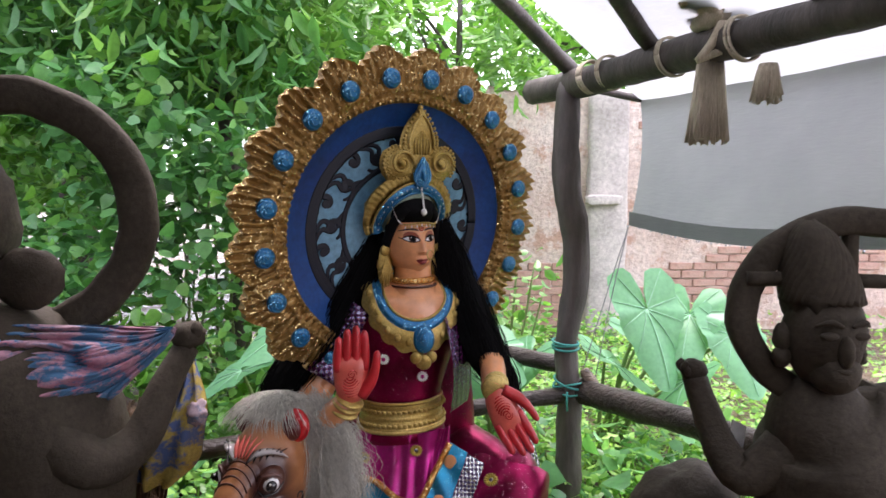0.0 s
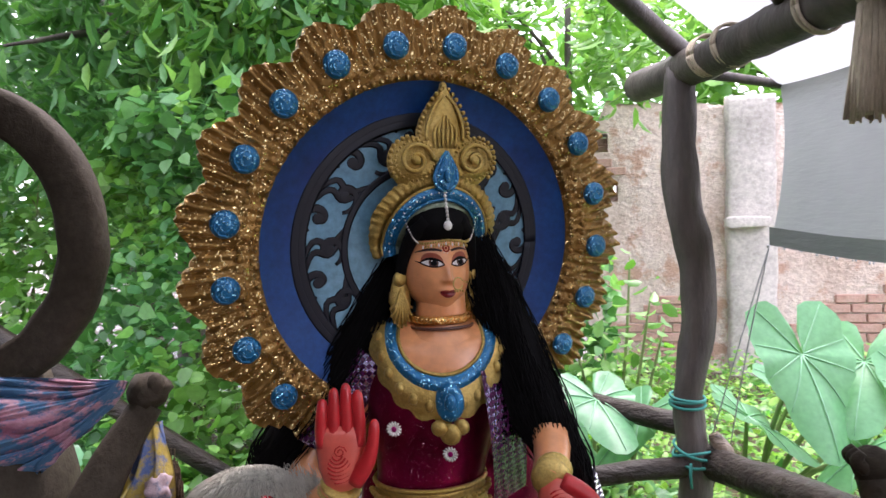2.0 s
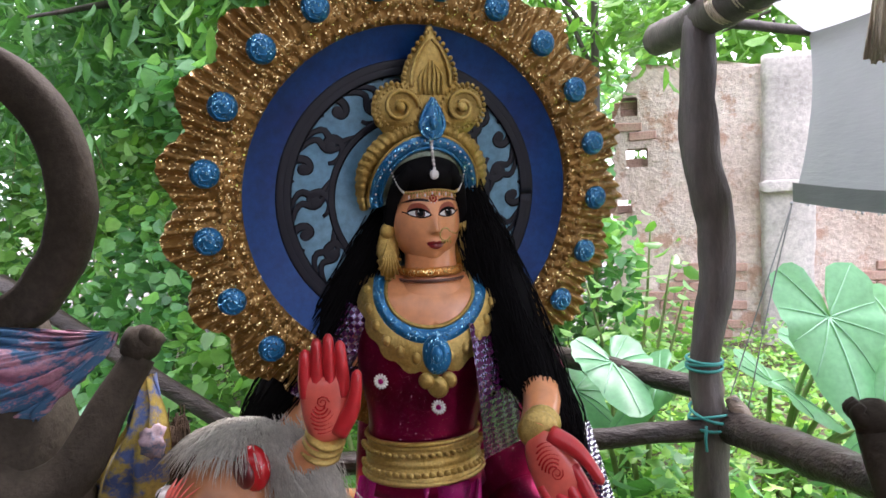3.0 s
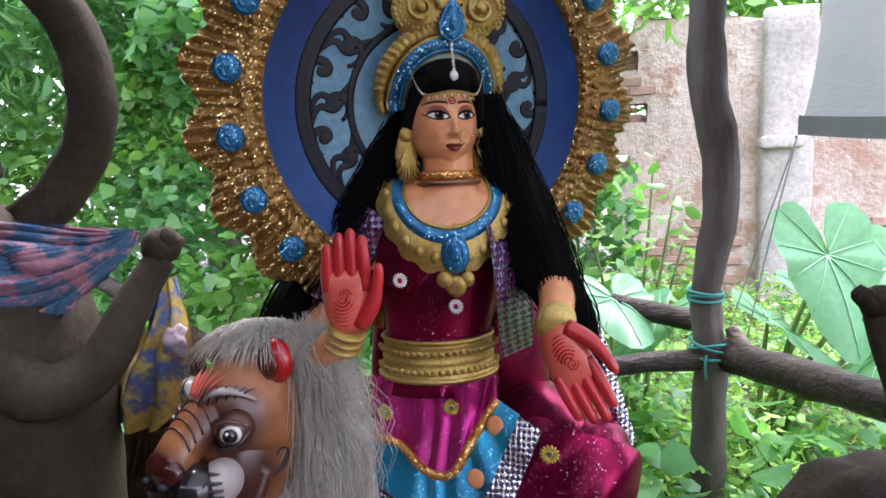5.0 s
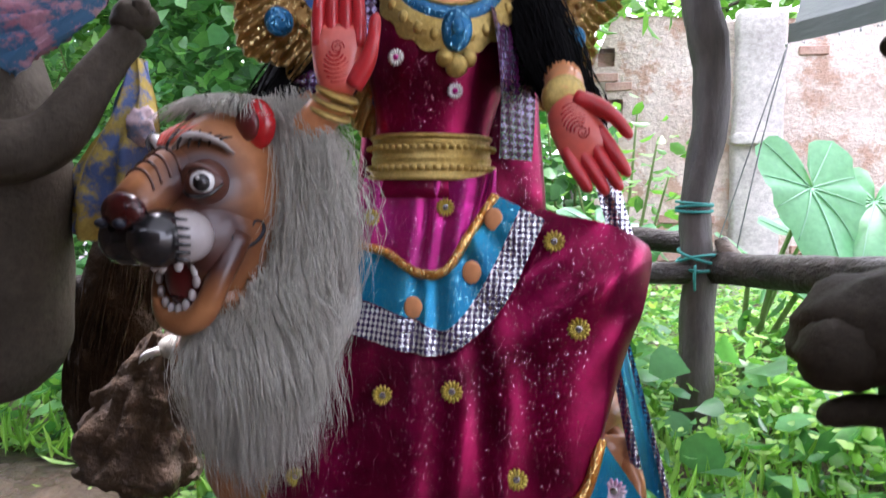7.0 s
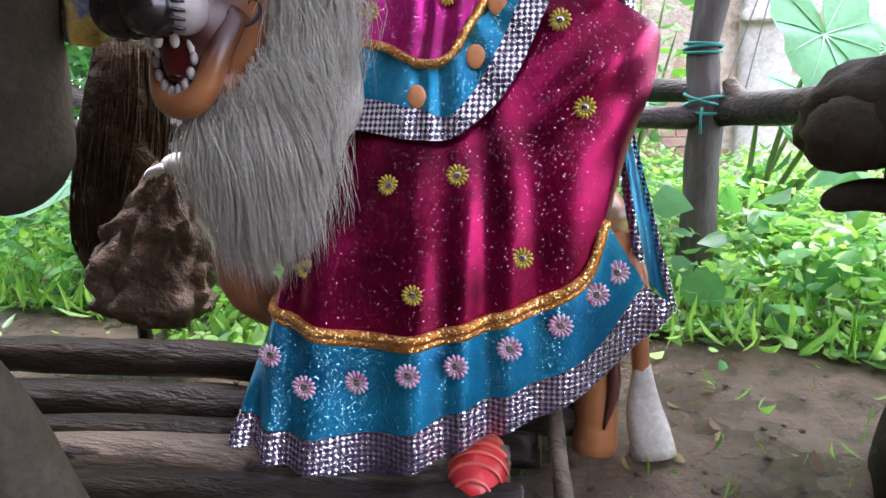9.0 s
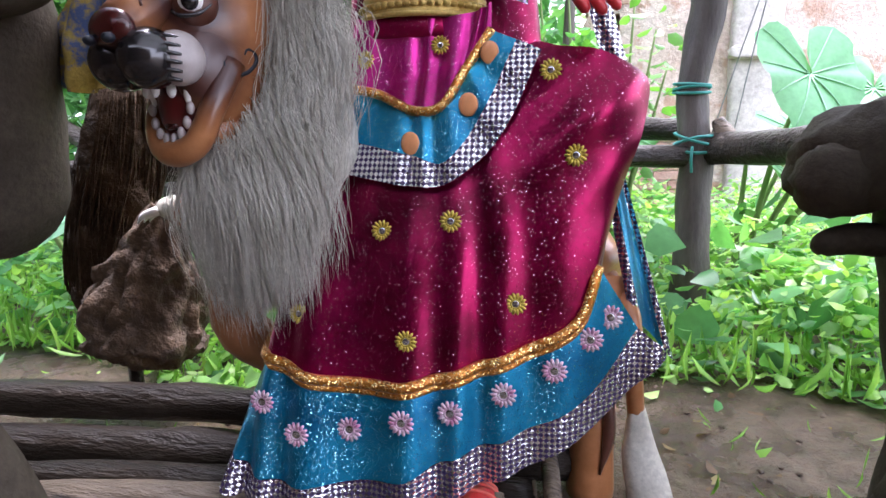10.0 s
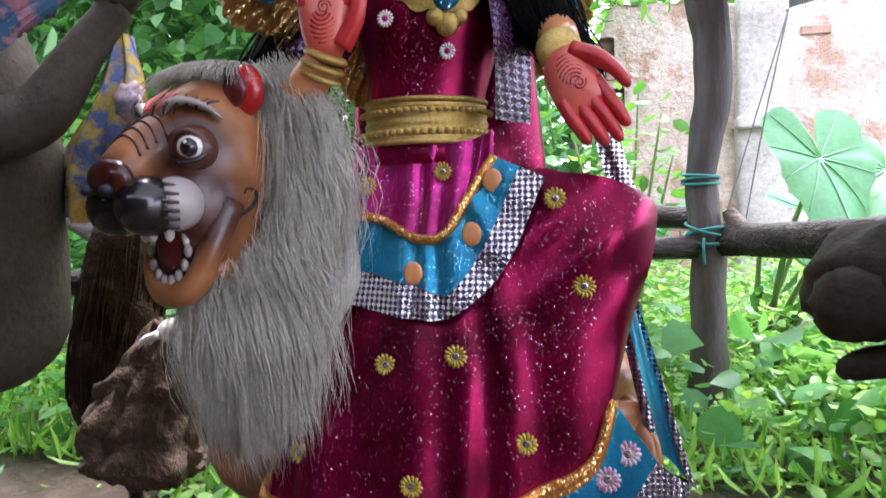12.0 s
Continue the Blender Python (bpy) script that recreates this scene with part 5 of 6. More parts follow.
        s.lump(Q(c[0], -0.059, c[1]), (0.009, 0.006, 0.009), "gold_paint", H, 10, 8)
        s.tube([Q(sx * x, -0.051 + 0.05 * max(0, z - 0.24), z) for x, z in ((0.036, 0.246), (0.034, 0.275), (0.02, 0.31), (0.002, 0.33))], 0.0036, "gold_paint", 7, 16)
        for k in range(3):
            s.tube([Q(sx * (0.004 + k * 0.008), -0.052, 0.232), Q(sx * (0.005 + k * 0.008), -0.052, 0.262), Q(sx * (0.003 + k * 0.004), -0.049, 0.292 - k * 0.006)], [0.0026, 0.0036, 0.0014], "gold_paint", 6, 10)
    # jewel drop over the brow
    drop = [(0.0, 0.225), (0.011, 0.207), (0.019, 0.188), (0.02, 0.172), (0.012, 0.158), (0.0, 0.153)]
    ring = spline(drop, 16)
    rows = []
    for f in np.linspace(-1, 1, 11):
        rows.append([Q(x * f, -0.06 - 0.008 * (1 - f * f), z) for x, z in ring])
    s.grid(rows, "gem")
    for sx in (-1, 1):
        s.tube([Q(sx * x * 1.08, -0.06, z) for x, z in ring], 0.0036, "gem", 7)
    s.lump(Q(0, -0.07, 0.18), (0.0075, 0.005, 0.013), "gem", H, 10, 8)
    s.lump(Q(0, -0.034, 0.348), (0.008, 0.008, 0.009), "gold_paint", H, 10, 8)


def hair(s):
    rng = np.random.default_rng(61)
    left = [(-0.145, 1.7, 1.37), (-0.185, 1.68, 1.27), (-0.24, 1.655, 1.14), (-0.31, 1.63, 1.02), (-0.37, 1.62, 0.93), (-0.42, 1.62, 0.85)]
    right = [(-0.02, 1.725, 1.36), (0.012, 1.72, 1.26), (0.055, 1.69, 1.14), (0.105, 1.655, 1.02), (0.15, 1.635, 0.94), (0.182, 1.63, 0.87)]
    for path, rad in ((left, [0.018, 0.042, 0.058, 0.074, 0.072, 0.05]), (right, [0.014, 0.036, 0.046, 0.046, 0.034, 0.012])):
        s.tube(path, rad, "hair", 16, 30, flat=0.6, wobble=0.25)
        for k in range(520):
            a = rng.uniform(0, 2 * math.pi)
            q = []
            rr = rng.uniform(0.7, 1.28)
            for i, (p, r) in enumerate(zip(path, rad)):
                a += rng.normal(0, 0.22)
                q.append((p[0] + math.cos(a) * r * rr + rng.normal(0, 0.005), p[1] + math.sin(a) * r * 0.6 * rr, p[2] + rng.normal(0, 0.004) - (0.05 * rng.random() if i == len(path) - 1 else 0)))
            # loose waves along the strand
            at = np.linspace(0, len(q) - 1, 15)
            qs = np.array(q)
            wave, turn, size = rng.uniform(1.2, 3.2), rng.uniform(0, 6.28), rng.uniform(0.004, 0.014)
            bent = [tuple(np.interp(t, range(len(q)), qs[:, c]) + size * (1, 0.6, 0)[c] * math.sin(wave * t + turn + c) for c in range(3)) for t in at]
            s.tube(bent, [0.0012] * 13 + [0.001, 0.0006], "hair", 3, 26)


goddess()

# ---- halo plate behind the statue ----
def halo():
    t = thing("halo_plate", (-0.108, 1.692, 1.33), "round gilt halo plate with blue jewels and painted blue dish", "halo")
    t.rotation_euler = (radians(8.5), 0, radians(34.8))
    N = 21
    g0 = radians(84.7)
    P = lambda r, a, y: (r * math.cos(a), y, r * math.sin(a))
    # gilt rim: shell-like fans round each jewel
    s = Sculpt()
    na = N * 26
    fr = np.linspace(0, 1, 16)
    def rim(sign):
        rows = []
        for f in fr:
            row = []
            for k in range(na):
                a = 2 * math.pi * k / na
                ph = (a - g0) * N
                c = 0.5 + 0.5 * math.cos(ph)
                out = 0.418 + 0.034 * c ** 0.7 + 0.006 * abs(math.sin(ph * 3.0)) + 0.003 * noise.noise(Vector((a * 40, 1, 0)))
                r = 0.318 + (out - 0.318) * f
                lift = 0.016 * math.sin(math.pi * min(1, f * 1.05)) * (0.5 + 0.5 * c)
                flute = 0.014 * math.cos(ph * 6) * max(0, f - 0.3) * 1.4
                ridge = 0.008 * (math.exp(-((f - 0.08) / 0.06) ** 2) + math.exp(-((f - 0.27) / 0.05) ** 2))
                lumps = 0.009 * noise.noise(Vector((r * 60, a * 30, 0)))
                row.append(P(r, a, (-0.012 - lift - flute - ridge - lumps) if sign else 0.012))
            rows.append(row)
        return rows
    front, back = rim(1), rim(0)
    s.grid(front, "gold", close_u=True)
    s.grid(back, "gold", close_u=True)
    s.grid([front[-1], back[-1]], "gold", close_u=True)
    s.grid([front[0], back[0]], "gold", close_u=True)
    s.done("rim", t, "gilt fluted rim dusted with glitter")
    # two rows of beads
    b = Sculpt()
    for r, n, q in ((0.325, 120, 0.0055), (0.352, 110, 0.007)):
        for k in range(n):
            a = 2 * math.pi * k / n
            b.lump(P(r, a, -0.024), (q, q, q), "gold", None, 7, 5)
    tagged(b.done("beading", t, "rows of small gilt beads"), kind="stuff")
    # jewels
    g = Sculpt()
    g.lump((0, 0, 0), (0.0245, 0.013, 0.0245), "gem", None, 18, 10)
    g.tube([((0.004 + 0.0011 * k) * math.cos(k * 0.75), -0.0125 + 0.00028 * k, (0.004 + 0.0011 * k) * math.sin(k * 0.75)) for k in range(16)], 0.0022, "gem", 5)
    me = g.mesh("jewel")
    me.materials.append(M["gem"])
    me.polygons.foreach_set("use_smooth", [True] * len(me.polygons))
    for k in range(N):
        a = g0 - 2 * math.pi * k / N
        j = new("jewel", me)
        j.parent = t
        j.location = P(0.38, a, -0.036)
        if k == 0:
            j["label"] = "blue glitter jewel"
    # dish
    d = Sculpt()
    rows = []
    for f in np.linspace(0, 1, 14):
        r = 0.322 - (0.322 - 0.235) * f
        rows.append([P(r, 2 * math.pi * k / 96, -0.012 + 0.03 * math.sin(f * math.pi / 2)) for k in range(96)])
    d.grid(rows, "deep_blue", close_u=True)
    d.done("dish", t, "glossy deep blue painted dish")
    e = Sculpt()
    rows = [[P(0.25 * f, 2 * math.pi * k / 64, 0.0195 + 0.001 * (f > 0.9)) for k in range(64)] for f in (0.001, 0.4, 0.8, 1.0)]
    e.grid(rows, "pale_blue", close_u=True)
    e.done("inner_disc", t, "pale blue painted disc")
    # black scroll painting, laid on as thin relief
    f = Sculpt()
    for r, w in ((0.158, 0.007), (0.24, 0.009), (0.252, 0.009)):
        f.tube([P(r, 2 * math.pi * k / 90, 0.0184 if r < 0.2 else 0.0150) for k in range(91)], w, "ink", 6, flat=0.05, up=(0, 1, 0))
    U = 11
    for k in range(U):
        a0 = 2 * math.pi * k / U
        for sgn, r0 in ((1, 0.216), (-1, 0.186)):
            da = 0.0 if sgn > 0 else math.pi / U
            cx, cz = r0 * math.cos(a0 + da), r0 * math.sin(a0 + da)
            tang = Vector((-math.sin(a0 + da), 0, math.cos(a0 + da)))
            rad = Vector((math.cos(a0 + da), 0, math.sin(a0 + da)))
            pts = []
            for i in range(20):
                q = i / 19
                th = sgn * (0.4 + 5.2 * q)
                rr = 0.03 * (1 - 0.78 * q)
                v = Vector((cx, 0.0186, cz)) + (tang * math.cos(th) + rad * math.sin(th)) * rr
                pts.append(tuple(v))
            f.tube(pts, [0.0035 + 0.0045 * math.sin(math.pi * i / 19) for i in range(20)], "ink", 6, flat=0.05, up=(0, 1, 0))
            f.lump((cx, 0.0186, cz), (0.011, 0.0008, 0.011), "ink", None, 10, 6)
        for off in (0.0, 0.1):
            f.tube([P(0.16 + 0.08 * q, a0 + off + 0.42 * q + 0.1 * math.sin(q * 6.28), 0.0186) for q in np.linspace(0, 1, 12)], [0.003 + 0.004 * math.sin(math.pi * q) for q in np.linspace(0, 1, 12)], "ink", 6, flat=0.05, up=(0, 1, 0))
    f.done("scrollwork", t, "black painted scroll pattern")
    k = Sculpt()
    k.tube([(0.0, 0.02, -0.3), (0.0, 0.09, -0.7), (0.0, 0.1, -1.36)], 0.02, "log", 8, 8)
    k.done("stake", t, "wooden stake holding the plate")
    return t


halo()


# ---- painted lion: one mesh ----
def lion():
    rng = np.random.default_rng(71)
    s = Sculpt()
    C, S, F, U = LION_AT, LION_SIDE, LION_AHEAD, Vector((0, 0, 1))
    P = lambda a, f, u: tuple(C + S * a + F * f + U * u)
    R = Matrix((S, -F, U)).transposed()
    L = lambda c, r, m, **k: s.lump(P(*c), r, m, R, k.get("nu", 18), k.get("nv", 12), k.get("dent", 0), 8)
    L((0, -0.01, 0.012), (0.083, 0.13, 0.132), "lion", nu=36, nv=26)
    for q in (-1, 1):
        L((0.036 * q, 0.02, -0.055), (0.043, 0.085, 0.09), "lion", nu=28, nv=20)
        # eye: a rimmed socket, the ball, the pupil turned outwards
        L((0.05 * q, 0.074, 0.028), (0.03, 0.034, 0.034), "lion_dark", nu=22, nv=16)
        L((0.058 * q, 0.086, 0.028), (0.021, 0.022, 0.0205), "white", nu=24, nv=18)
        L((0.0665 * q, 0.096, 0.027), (0.0128, 0.0128, 0.0135), "black", nu=18, nv=14)
        # tiny white bead as a painted glint on the pupil
        L((0.072 * q, 0.107, 0.034), (0.003, 0.003, 0.003), "white", nu=6, nv=4)
        s.tube([P(0.038 * q, 0.106, 0.022), P(0.05 * q, 0.108, 0.046), P(0.068 * q, 0.094, 0.05), P(0.08 * q, 0.07, 0.032)], [0.002, 0.0045, 0.0045, 0.002], "lion_dark", 7, 16)
        s.tube([P(0.04 * q, 0.107, 0.016), P(0.056 * q, 0.108, 0.007), P(0.074 * q, 0.09, 0.01), P(0.081 * q, 0.07, 0.026)], [0.002, 0.003, 0.003, 0.0015], "black", 6, 14)
        # pale brow with dark hair strokes
        s.tube([P(0.016 * q, 0.104, 0.076), P(0.038 * q, 0.092, 0.094), P(0.062 * q, 0.066, 0.088), P(0.076 * q, 0.045, 0.07)], [0.006, 0.013, 0.011, 0.003], "pad", 12, 20, flat=0.5)
        for k in range(6):
            a = 0.02 + 0.0095 * k
            f = 0.116 - 0.0105 * k
            s.tube([P(a * q, f + 0.002, 0.072 + 0.002 * k), P((a + 0.006) * q, f + 0.002, 0.086 + 0.001 * k), P((a + 0.012) * q, f - 0.012, 0.103 - 0.003 * max(0, k - 2))], [0.001, 0.0022, 0.001], "black", 5, 8)
        # whisker pad with its rows of strokes
        L((0.05 * q, 0.11, -0.05), (0.032, 0.04, 0.038), "pad", nu=24, nv=18)
        for k in range(6):
            u = -0.022 - 0.0112 * k
            h = math.sqrt(max(0.05, 1 - ((u + 0.05) / 0.0385) ** 2))
            line = []
            for b in np.linspace(-0.1, 1.15, 10):
                line.append(P((0.05 + 0.0326 * h * math.sin(b)) * q, 0.11 + 0.0406 * h * math.cos(b), u - 0.004 * b))
            s.tube(line, [0.0022 + 0.0018 * math.sin(math.pi * j / 9) for j in range(10)], "black", 6)
        L((0.032 * q, 0.142, -0.052), (0.04, 0.044, 0.042), "black", nu=24, nv=18)
        # ears
        L((0.06 * q, -0.012, 0.12), (0.036, 0.024, 0.04), "red")
        L((0.062 * q, 0.008, 0.118), (0.024, 0.012, 0.026), "mouth")
        # painted curl on the cheek
        curl = spline([(0.052, -0.05), (0.05, -0.062), (0.035, -0.069), (0.01, -0.062), (-0.008, -0.045), (-0.005, -0.032), (0.008, -0.029), (0.015, -0.037)], 26)
        s.tube([P((0.036 + 0.0435 * math.sqrt(max(0.05, 1 - ((f - 0.02) / 0.085) ** 2 - ((u + 0.055) / 0.09) ** 2))) * q, f, u) for f, u in curl], [0.0012 + 0.0022 * math.sin(math.pi * j / 25) for j in range(26)], "ink", 6)
        # upper teeth
        for k in range(4):
            L(((0.009 + 0.015 * k) * q, 0.122 - 0.016 * k, -0.092), (0.007, 0.007, 0.011 if k != 2 else 0.02), "white", nu=8, nv=6)
    # snout, steep from the brow to the nose, with its cross stripes
    sec = spline([(0.055, 0.05, 0.05, 0.05), (0.1, 0.042, 0.046, 0.036), (0.135, 0.037, 0.043, 0.016), (0.162, 0.037, 0.037, -0.004), (0.178, 0.03, 0.028, -0.012)], 20)
    s.grid([[P(w * math.cos(a), f, u + h * math.sin(a)) for a in np.linspace(0, 2 * math.pi, 26, endpoint=False)] for f, w, h, u in sec], "lion", close_u=True, caps=True)
    for k in range(4):
        f, w, h, u = sec[6 + 2 * k]
        s.tube([P((w + 0.0006) * math.cos(a), f, u + (h + 0.0006) * math.sin(a)) for a in np.linspace(0.25, math.pi - 0.25, 16)], 0.0022, "lion_dark", 6)
    L((0, 0.172, -0.014), (0.042, 0.022, 0.028), "nose", nu=24, nv=16)
    for q in (-1, 1):
        L((0.021 * q, 0.192, -0.03), (0.01, 0.009, 0.007), "ink", nu=10, nv=8)
    # open mouth and lower jaw
    L((0, 0.045, -0.11), (0.052, 0.058, 0.07), "mouth", nu=22, nv=16)
    L((0, 0.07, -0.142), (0.026, 0.03, 0.012), "nose")
    jaw = [P(0.064, 0.03, -0.05), P(0.062, 0.066, -0.115), P(0.042, 0.082, -0.166), P(0, 0.088, -0.182), P(-0.042, 0.082, -0.166), P(-0.062, 0.066, -0.115), P(-0.062, 0.03, -0.05)]
    s.tube(jaw, [0.022, 0.019, 0.02, 0.021, 0.02, 0.019, 0.022], "lion", 14, 34)
    L((0, 0.015, -0.15), (0.062, 0.065, 0.036), "lion", nu=22, nv=14)
    for k in range(8):
        a = math.pi * (0.08 + 0.84 * k / 7)
        L((0.045 * math.cos(a), 0.09 + 0.006 * math.sin(a), -0.102 - 0.06 * math.sin(a)), (0.0064, 0.006, 0.0095), "pad", nu=9, nv=7)
    # forehead flame
    for k in (-2, -1, 0, 1, 2):
        s.tube([P(0.007 * k, 0.108, 0.082), P(0.011 * k, 0.092, 0.105 - 0.002 * abs(k)), P(0.016 * k, 0.07, 0.122 - 0.004 * abs(k))], [0.0025, 0.0045, 0.0012], "palm", 6, 8, flat=0.3)
    # body, raised paw, legs, tail
    s.tube([(-0.36, 1.62, 0.66), (-0.2, 1.78, 0.52), (0.05, 1.82, 0.42), (0.2, 1.74, 0.3)], [0.11, 0.15, 0.14, 0.1], "lion", 16, 18)
    s.tube([(-0.46, 1.6, 0.52), (-0.54, 1.64, 0.47), (-0.61, 1.645, 0.475)], [0.055, 0.045, 0.035], "lion", 12, 12)
    s.lump((-0.625, 1.645, 0.48), (0.04, 0.035, 0.026), "fur", None, 14, 10)
    for k in range(3):
        s.tube([(-0.645, 1.63 + 0.016 * (k - 1), 0.478), (-0.672, 1.625 + 0.018 * (k - 1), 0.468), (-0.684, 1.622 + 0.018 * (k - 1), 0.452)], [0.009, 0.007, 0.001], "white", 7, 8)
    s.tube([(-0.44, 1.58, 0.4), (-0.455, 1.56, 0.27), (-0.38, 1.6, 0.19), (-0.27, 1.64, 0.06), (-0.25, 1.62, -0.05)], [0.06, 0.05, 0.045, 0.042, 0.05], "lion", 14, 18)
    s.tube([(0.2, 1.72, 0.34), (0.2, 1.68, 0.2), (0.2, 1.65, 0.08), (0.2, 1.64, -0.07)], [0.08, 0.055, 0.042, 0.045], "lion", 14, 18)
    s.tube([(0.222, 1.62, 0.2), (0.23, 1.612, 0.08), (0.215, 1.6, 0.0)], [0.006, 0.012, 0.002], "lion_dark", 6, 10)
    s.tube([(0.2, 1.8, 0.35), (0.26, 1.66, 0.3), (0.272, 1.64, 0.18), (0.28, 1.65, 0.1)], [0.03, 0.02, 0.017, 0.016], "lion", 10, 16)
    s.tube([(0.28, 1.65, 0.11), (0.29, 1.645, 0.03), (0.31, 1.625, -0.055)], [0.017, 0.032, 0.042], "fur", 12, 12, wobble=0.3)
    # mane: a soft base and long wavy locks over it
    s.tube([(-0.34, 1.56, 0.9), (-0.272, 1.54, 0.8), (-0.25, 1.51, 0.66), (-0.285, 1.48, 0.52), (-0.335, 1.48, 0.4), (-0.35, 1.49, 0.33)], [0.055, 0.056, 0.06, 0.075, 0.06, 0.02], "fur", 18, 36, flat=0.7, wobble=0.4)
    s.tube([(-0.4, 1.5, 0.62), (-0.4, 1.48, 0.5), (-0.4, 1.48, 0.42), (-0.38, 1.49, 0.35)], [0.075, 0.075, 0.06, 0.02], "fur", 18, 20, flat=0.6, wobble=0.4)
    s.lump((-0.4, 1.5, 0.905), (0.062, 0.075, 0.03), "fur", None, 18, 10, dent=0.4)
    def strand(a, mid, b, r, bend=0.0, turn=0.0):
        q = spline([a, mid, b], 8)
        for j in range(8):
            q[j][0] += bend * math.sin(turn + j * 1.1) * j / 7
            q[j][1] += 0.6 * bend * math.cos(turn + j * 1.3) * j / 7
        s.tube(q, [r, r, r, r, r * 0.9, r * 0.8, r * 0.6, r * 0.15], "fur", 3)
    MANE = spline([(-0.36, 1.5, 0.93), (-0.315, 1.5, 0.89), (-0.295, 1.485, 0.8), (-0.3, 1.455, 0.68), (-0.335, 1.425, 0.62), (-0.39, 1.415, 0.595), (-0.435, 1.43, 0.59)], 60)
    CL = [(rng.random(), rng.uniform(0.12, 0.32), rng.normal(0, 0.024), rng.normal(0, 0.014), rng.uniform(0, 6.28), rng.uniform(0, 0.075)) for _ in range(300)]
    for k in range(13500):
        cq, cdrop, csway, cout, cturn, cshift = CL[rng.integers(0, 300)]
        q = min(1.0, max(0.0, cq + rng.normal(0, 0.02)))
        root = MANE[int(q * 59)] + rng.normal(0, 0.014, 3)
        root[0] += cshift * max(0.0, 1 - 1.9 * q)
        drop = (cdrop + rng.normal(0, 0.02)) * (1.0 if q > 0.3 else 1.25)
        sway = csway + rng.normal(-0.02 if q < 0.5 else 0.02, 0.008)
        out = 0.045 * (1 - q) + cout + rng.normal(0.008, 0.006)
        end = root + np.array([sway + out * 0.4, rng.normal(0.03, 0.02), -drop])
        end[2] = max(end[2], 0.29 + 0.55 * abs(end[0] + 0.34) + rng.normal(0, 0.02))
        mid = (root + end) / 2 + np.array([out + rng.normal(0, 0.009), -0.03 + rng.normal(0, 0.012), 0.02])
        strand(root, mid, end, rng.uniform(0.0003, 0.0007), 0.011, cturn + rng.normal(0, 0.4))
    for k in range(900):
        th, rr = rng.uniform(0, 2 * math.pi), math.sqrt(rng.random())
        dx, dy = 0.062 * rr * math.cos(th), 0.07 * rr * math.sin(th)
        a = np.array([-0.4 + dx, 1.5 + dy, 0.905 + 0.03 * math.sqrt(1 - rr * rr)])
        lean = np.array([dx * 0.35 + rng.normal(0, 0.006), dy * 0.3 - 0.012, 0.0])
        strand(a, a + lean + np.array([0, 0, 0.012]), a + 2.0 * lean + np.array([0, -0.008, -0.008 - 0.012 * rr]), 0.0009, 0.004, th)
    return tagged(s.done("statue"), "painted clay lion with roaring mouth and grey fur mane", "statue")


lion()


# ---- unpainted clay statues ----
def ring_form(s, c, rx, rz, w, th, turn, mat="clay", a0=0.0, a1=2 * math.pi):
    m = Matrix.Translation(c) @ pose(0, 0, 0, 0, 0, turn)
    rows = []
    for a in np.linspace(a0, a1, 72):
        k = 1 + 0.02 * noise.noise(Vector((math.cos(a) * 4, math.sin(a) * 4, c[0])))
        row = []
        for b in np.linspace(0, 2 * math.pi, 12, endpoint=False):
            sw = w * math.copysign(abs(math.cos(b)) ** 0.6, math.cos(b))
            st = th * math.copysign(abs(math.sin(b)) ** 0.6, math.sin(b))
            row.append(tuple(m @ Vector(((rx * k - w + sw) * math.cos(a), st, (rz * k - w + sw) * math.sin(a)))))
        rows.append(row)
    s.grid(rows, mat, close_u=True)


def clay_left():
    s = Sculpt()
    ring_form(s, (-0.94, 1.43, 1.375), 0.3, 0.3, 0.042, 0.026, 8)
    s.lump((-1.03, 1.36, 1.38), (0.13, 0.12, 0.17), "clay", None, 24, 16, 0.12)
    s.lump((-0.87, 1.36, 1.245), (0.075, 0.035, 0.065), "clay", None, 18, 12, 0.15)
    s.lump((-1.0, 1.38, 1.08), (0.2, 0.14, 0.12), "clay", None, 22, 14, 0.1)
    s.tube([(-0.95, 1.4, 1.08), (-0.88, 1.42, 0.86), (-0.87, 1.45, 0.66), (-0.9, 1.48, 0.5), (-0.94, 1.5, 0.44)], [0.17, 0.165, 0.14, 0.12, 0.05], "clay", 20, 26, wobble=0.12)
    s.tube([(-1.05, 1.45, 0.6), (-1.12, 1.42, 0.3), (-1.12, 1.4, -0.08)], [0.12, 0.08, 0.08], "clay", 14, 14, wobble=0.2)
    s.tube([(-0.88, 1.33, 1.0), (-0.76, 1.33, 0.86), (-0.68, 1.4, 0.87), (-0.635, 1.47, 0.99), (-0.605, 1.51, 1.06)], [0.06, 0.055, 0.045, 0.034, 0.03], "clay", 14, 22, wobble=0.12)
    s.lump((-0.602, 1.512, 1.085), (0.04, 0.036, 0.034), "clay", None, 16, 10, 0.25)
    s.lump((-0.578, 1.5, 1.1), (0.016, 0.016, 0.022), "clay", None, 10, 8)
    return tagged(s.done("statue"), "unpainted grey clay statue with a plain ring halo", "statue", "clay statues")


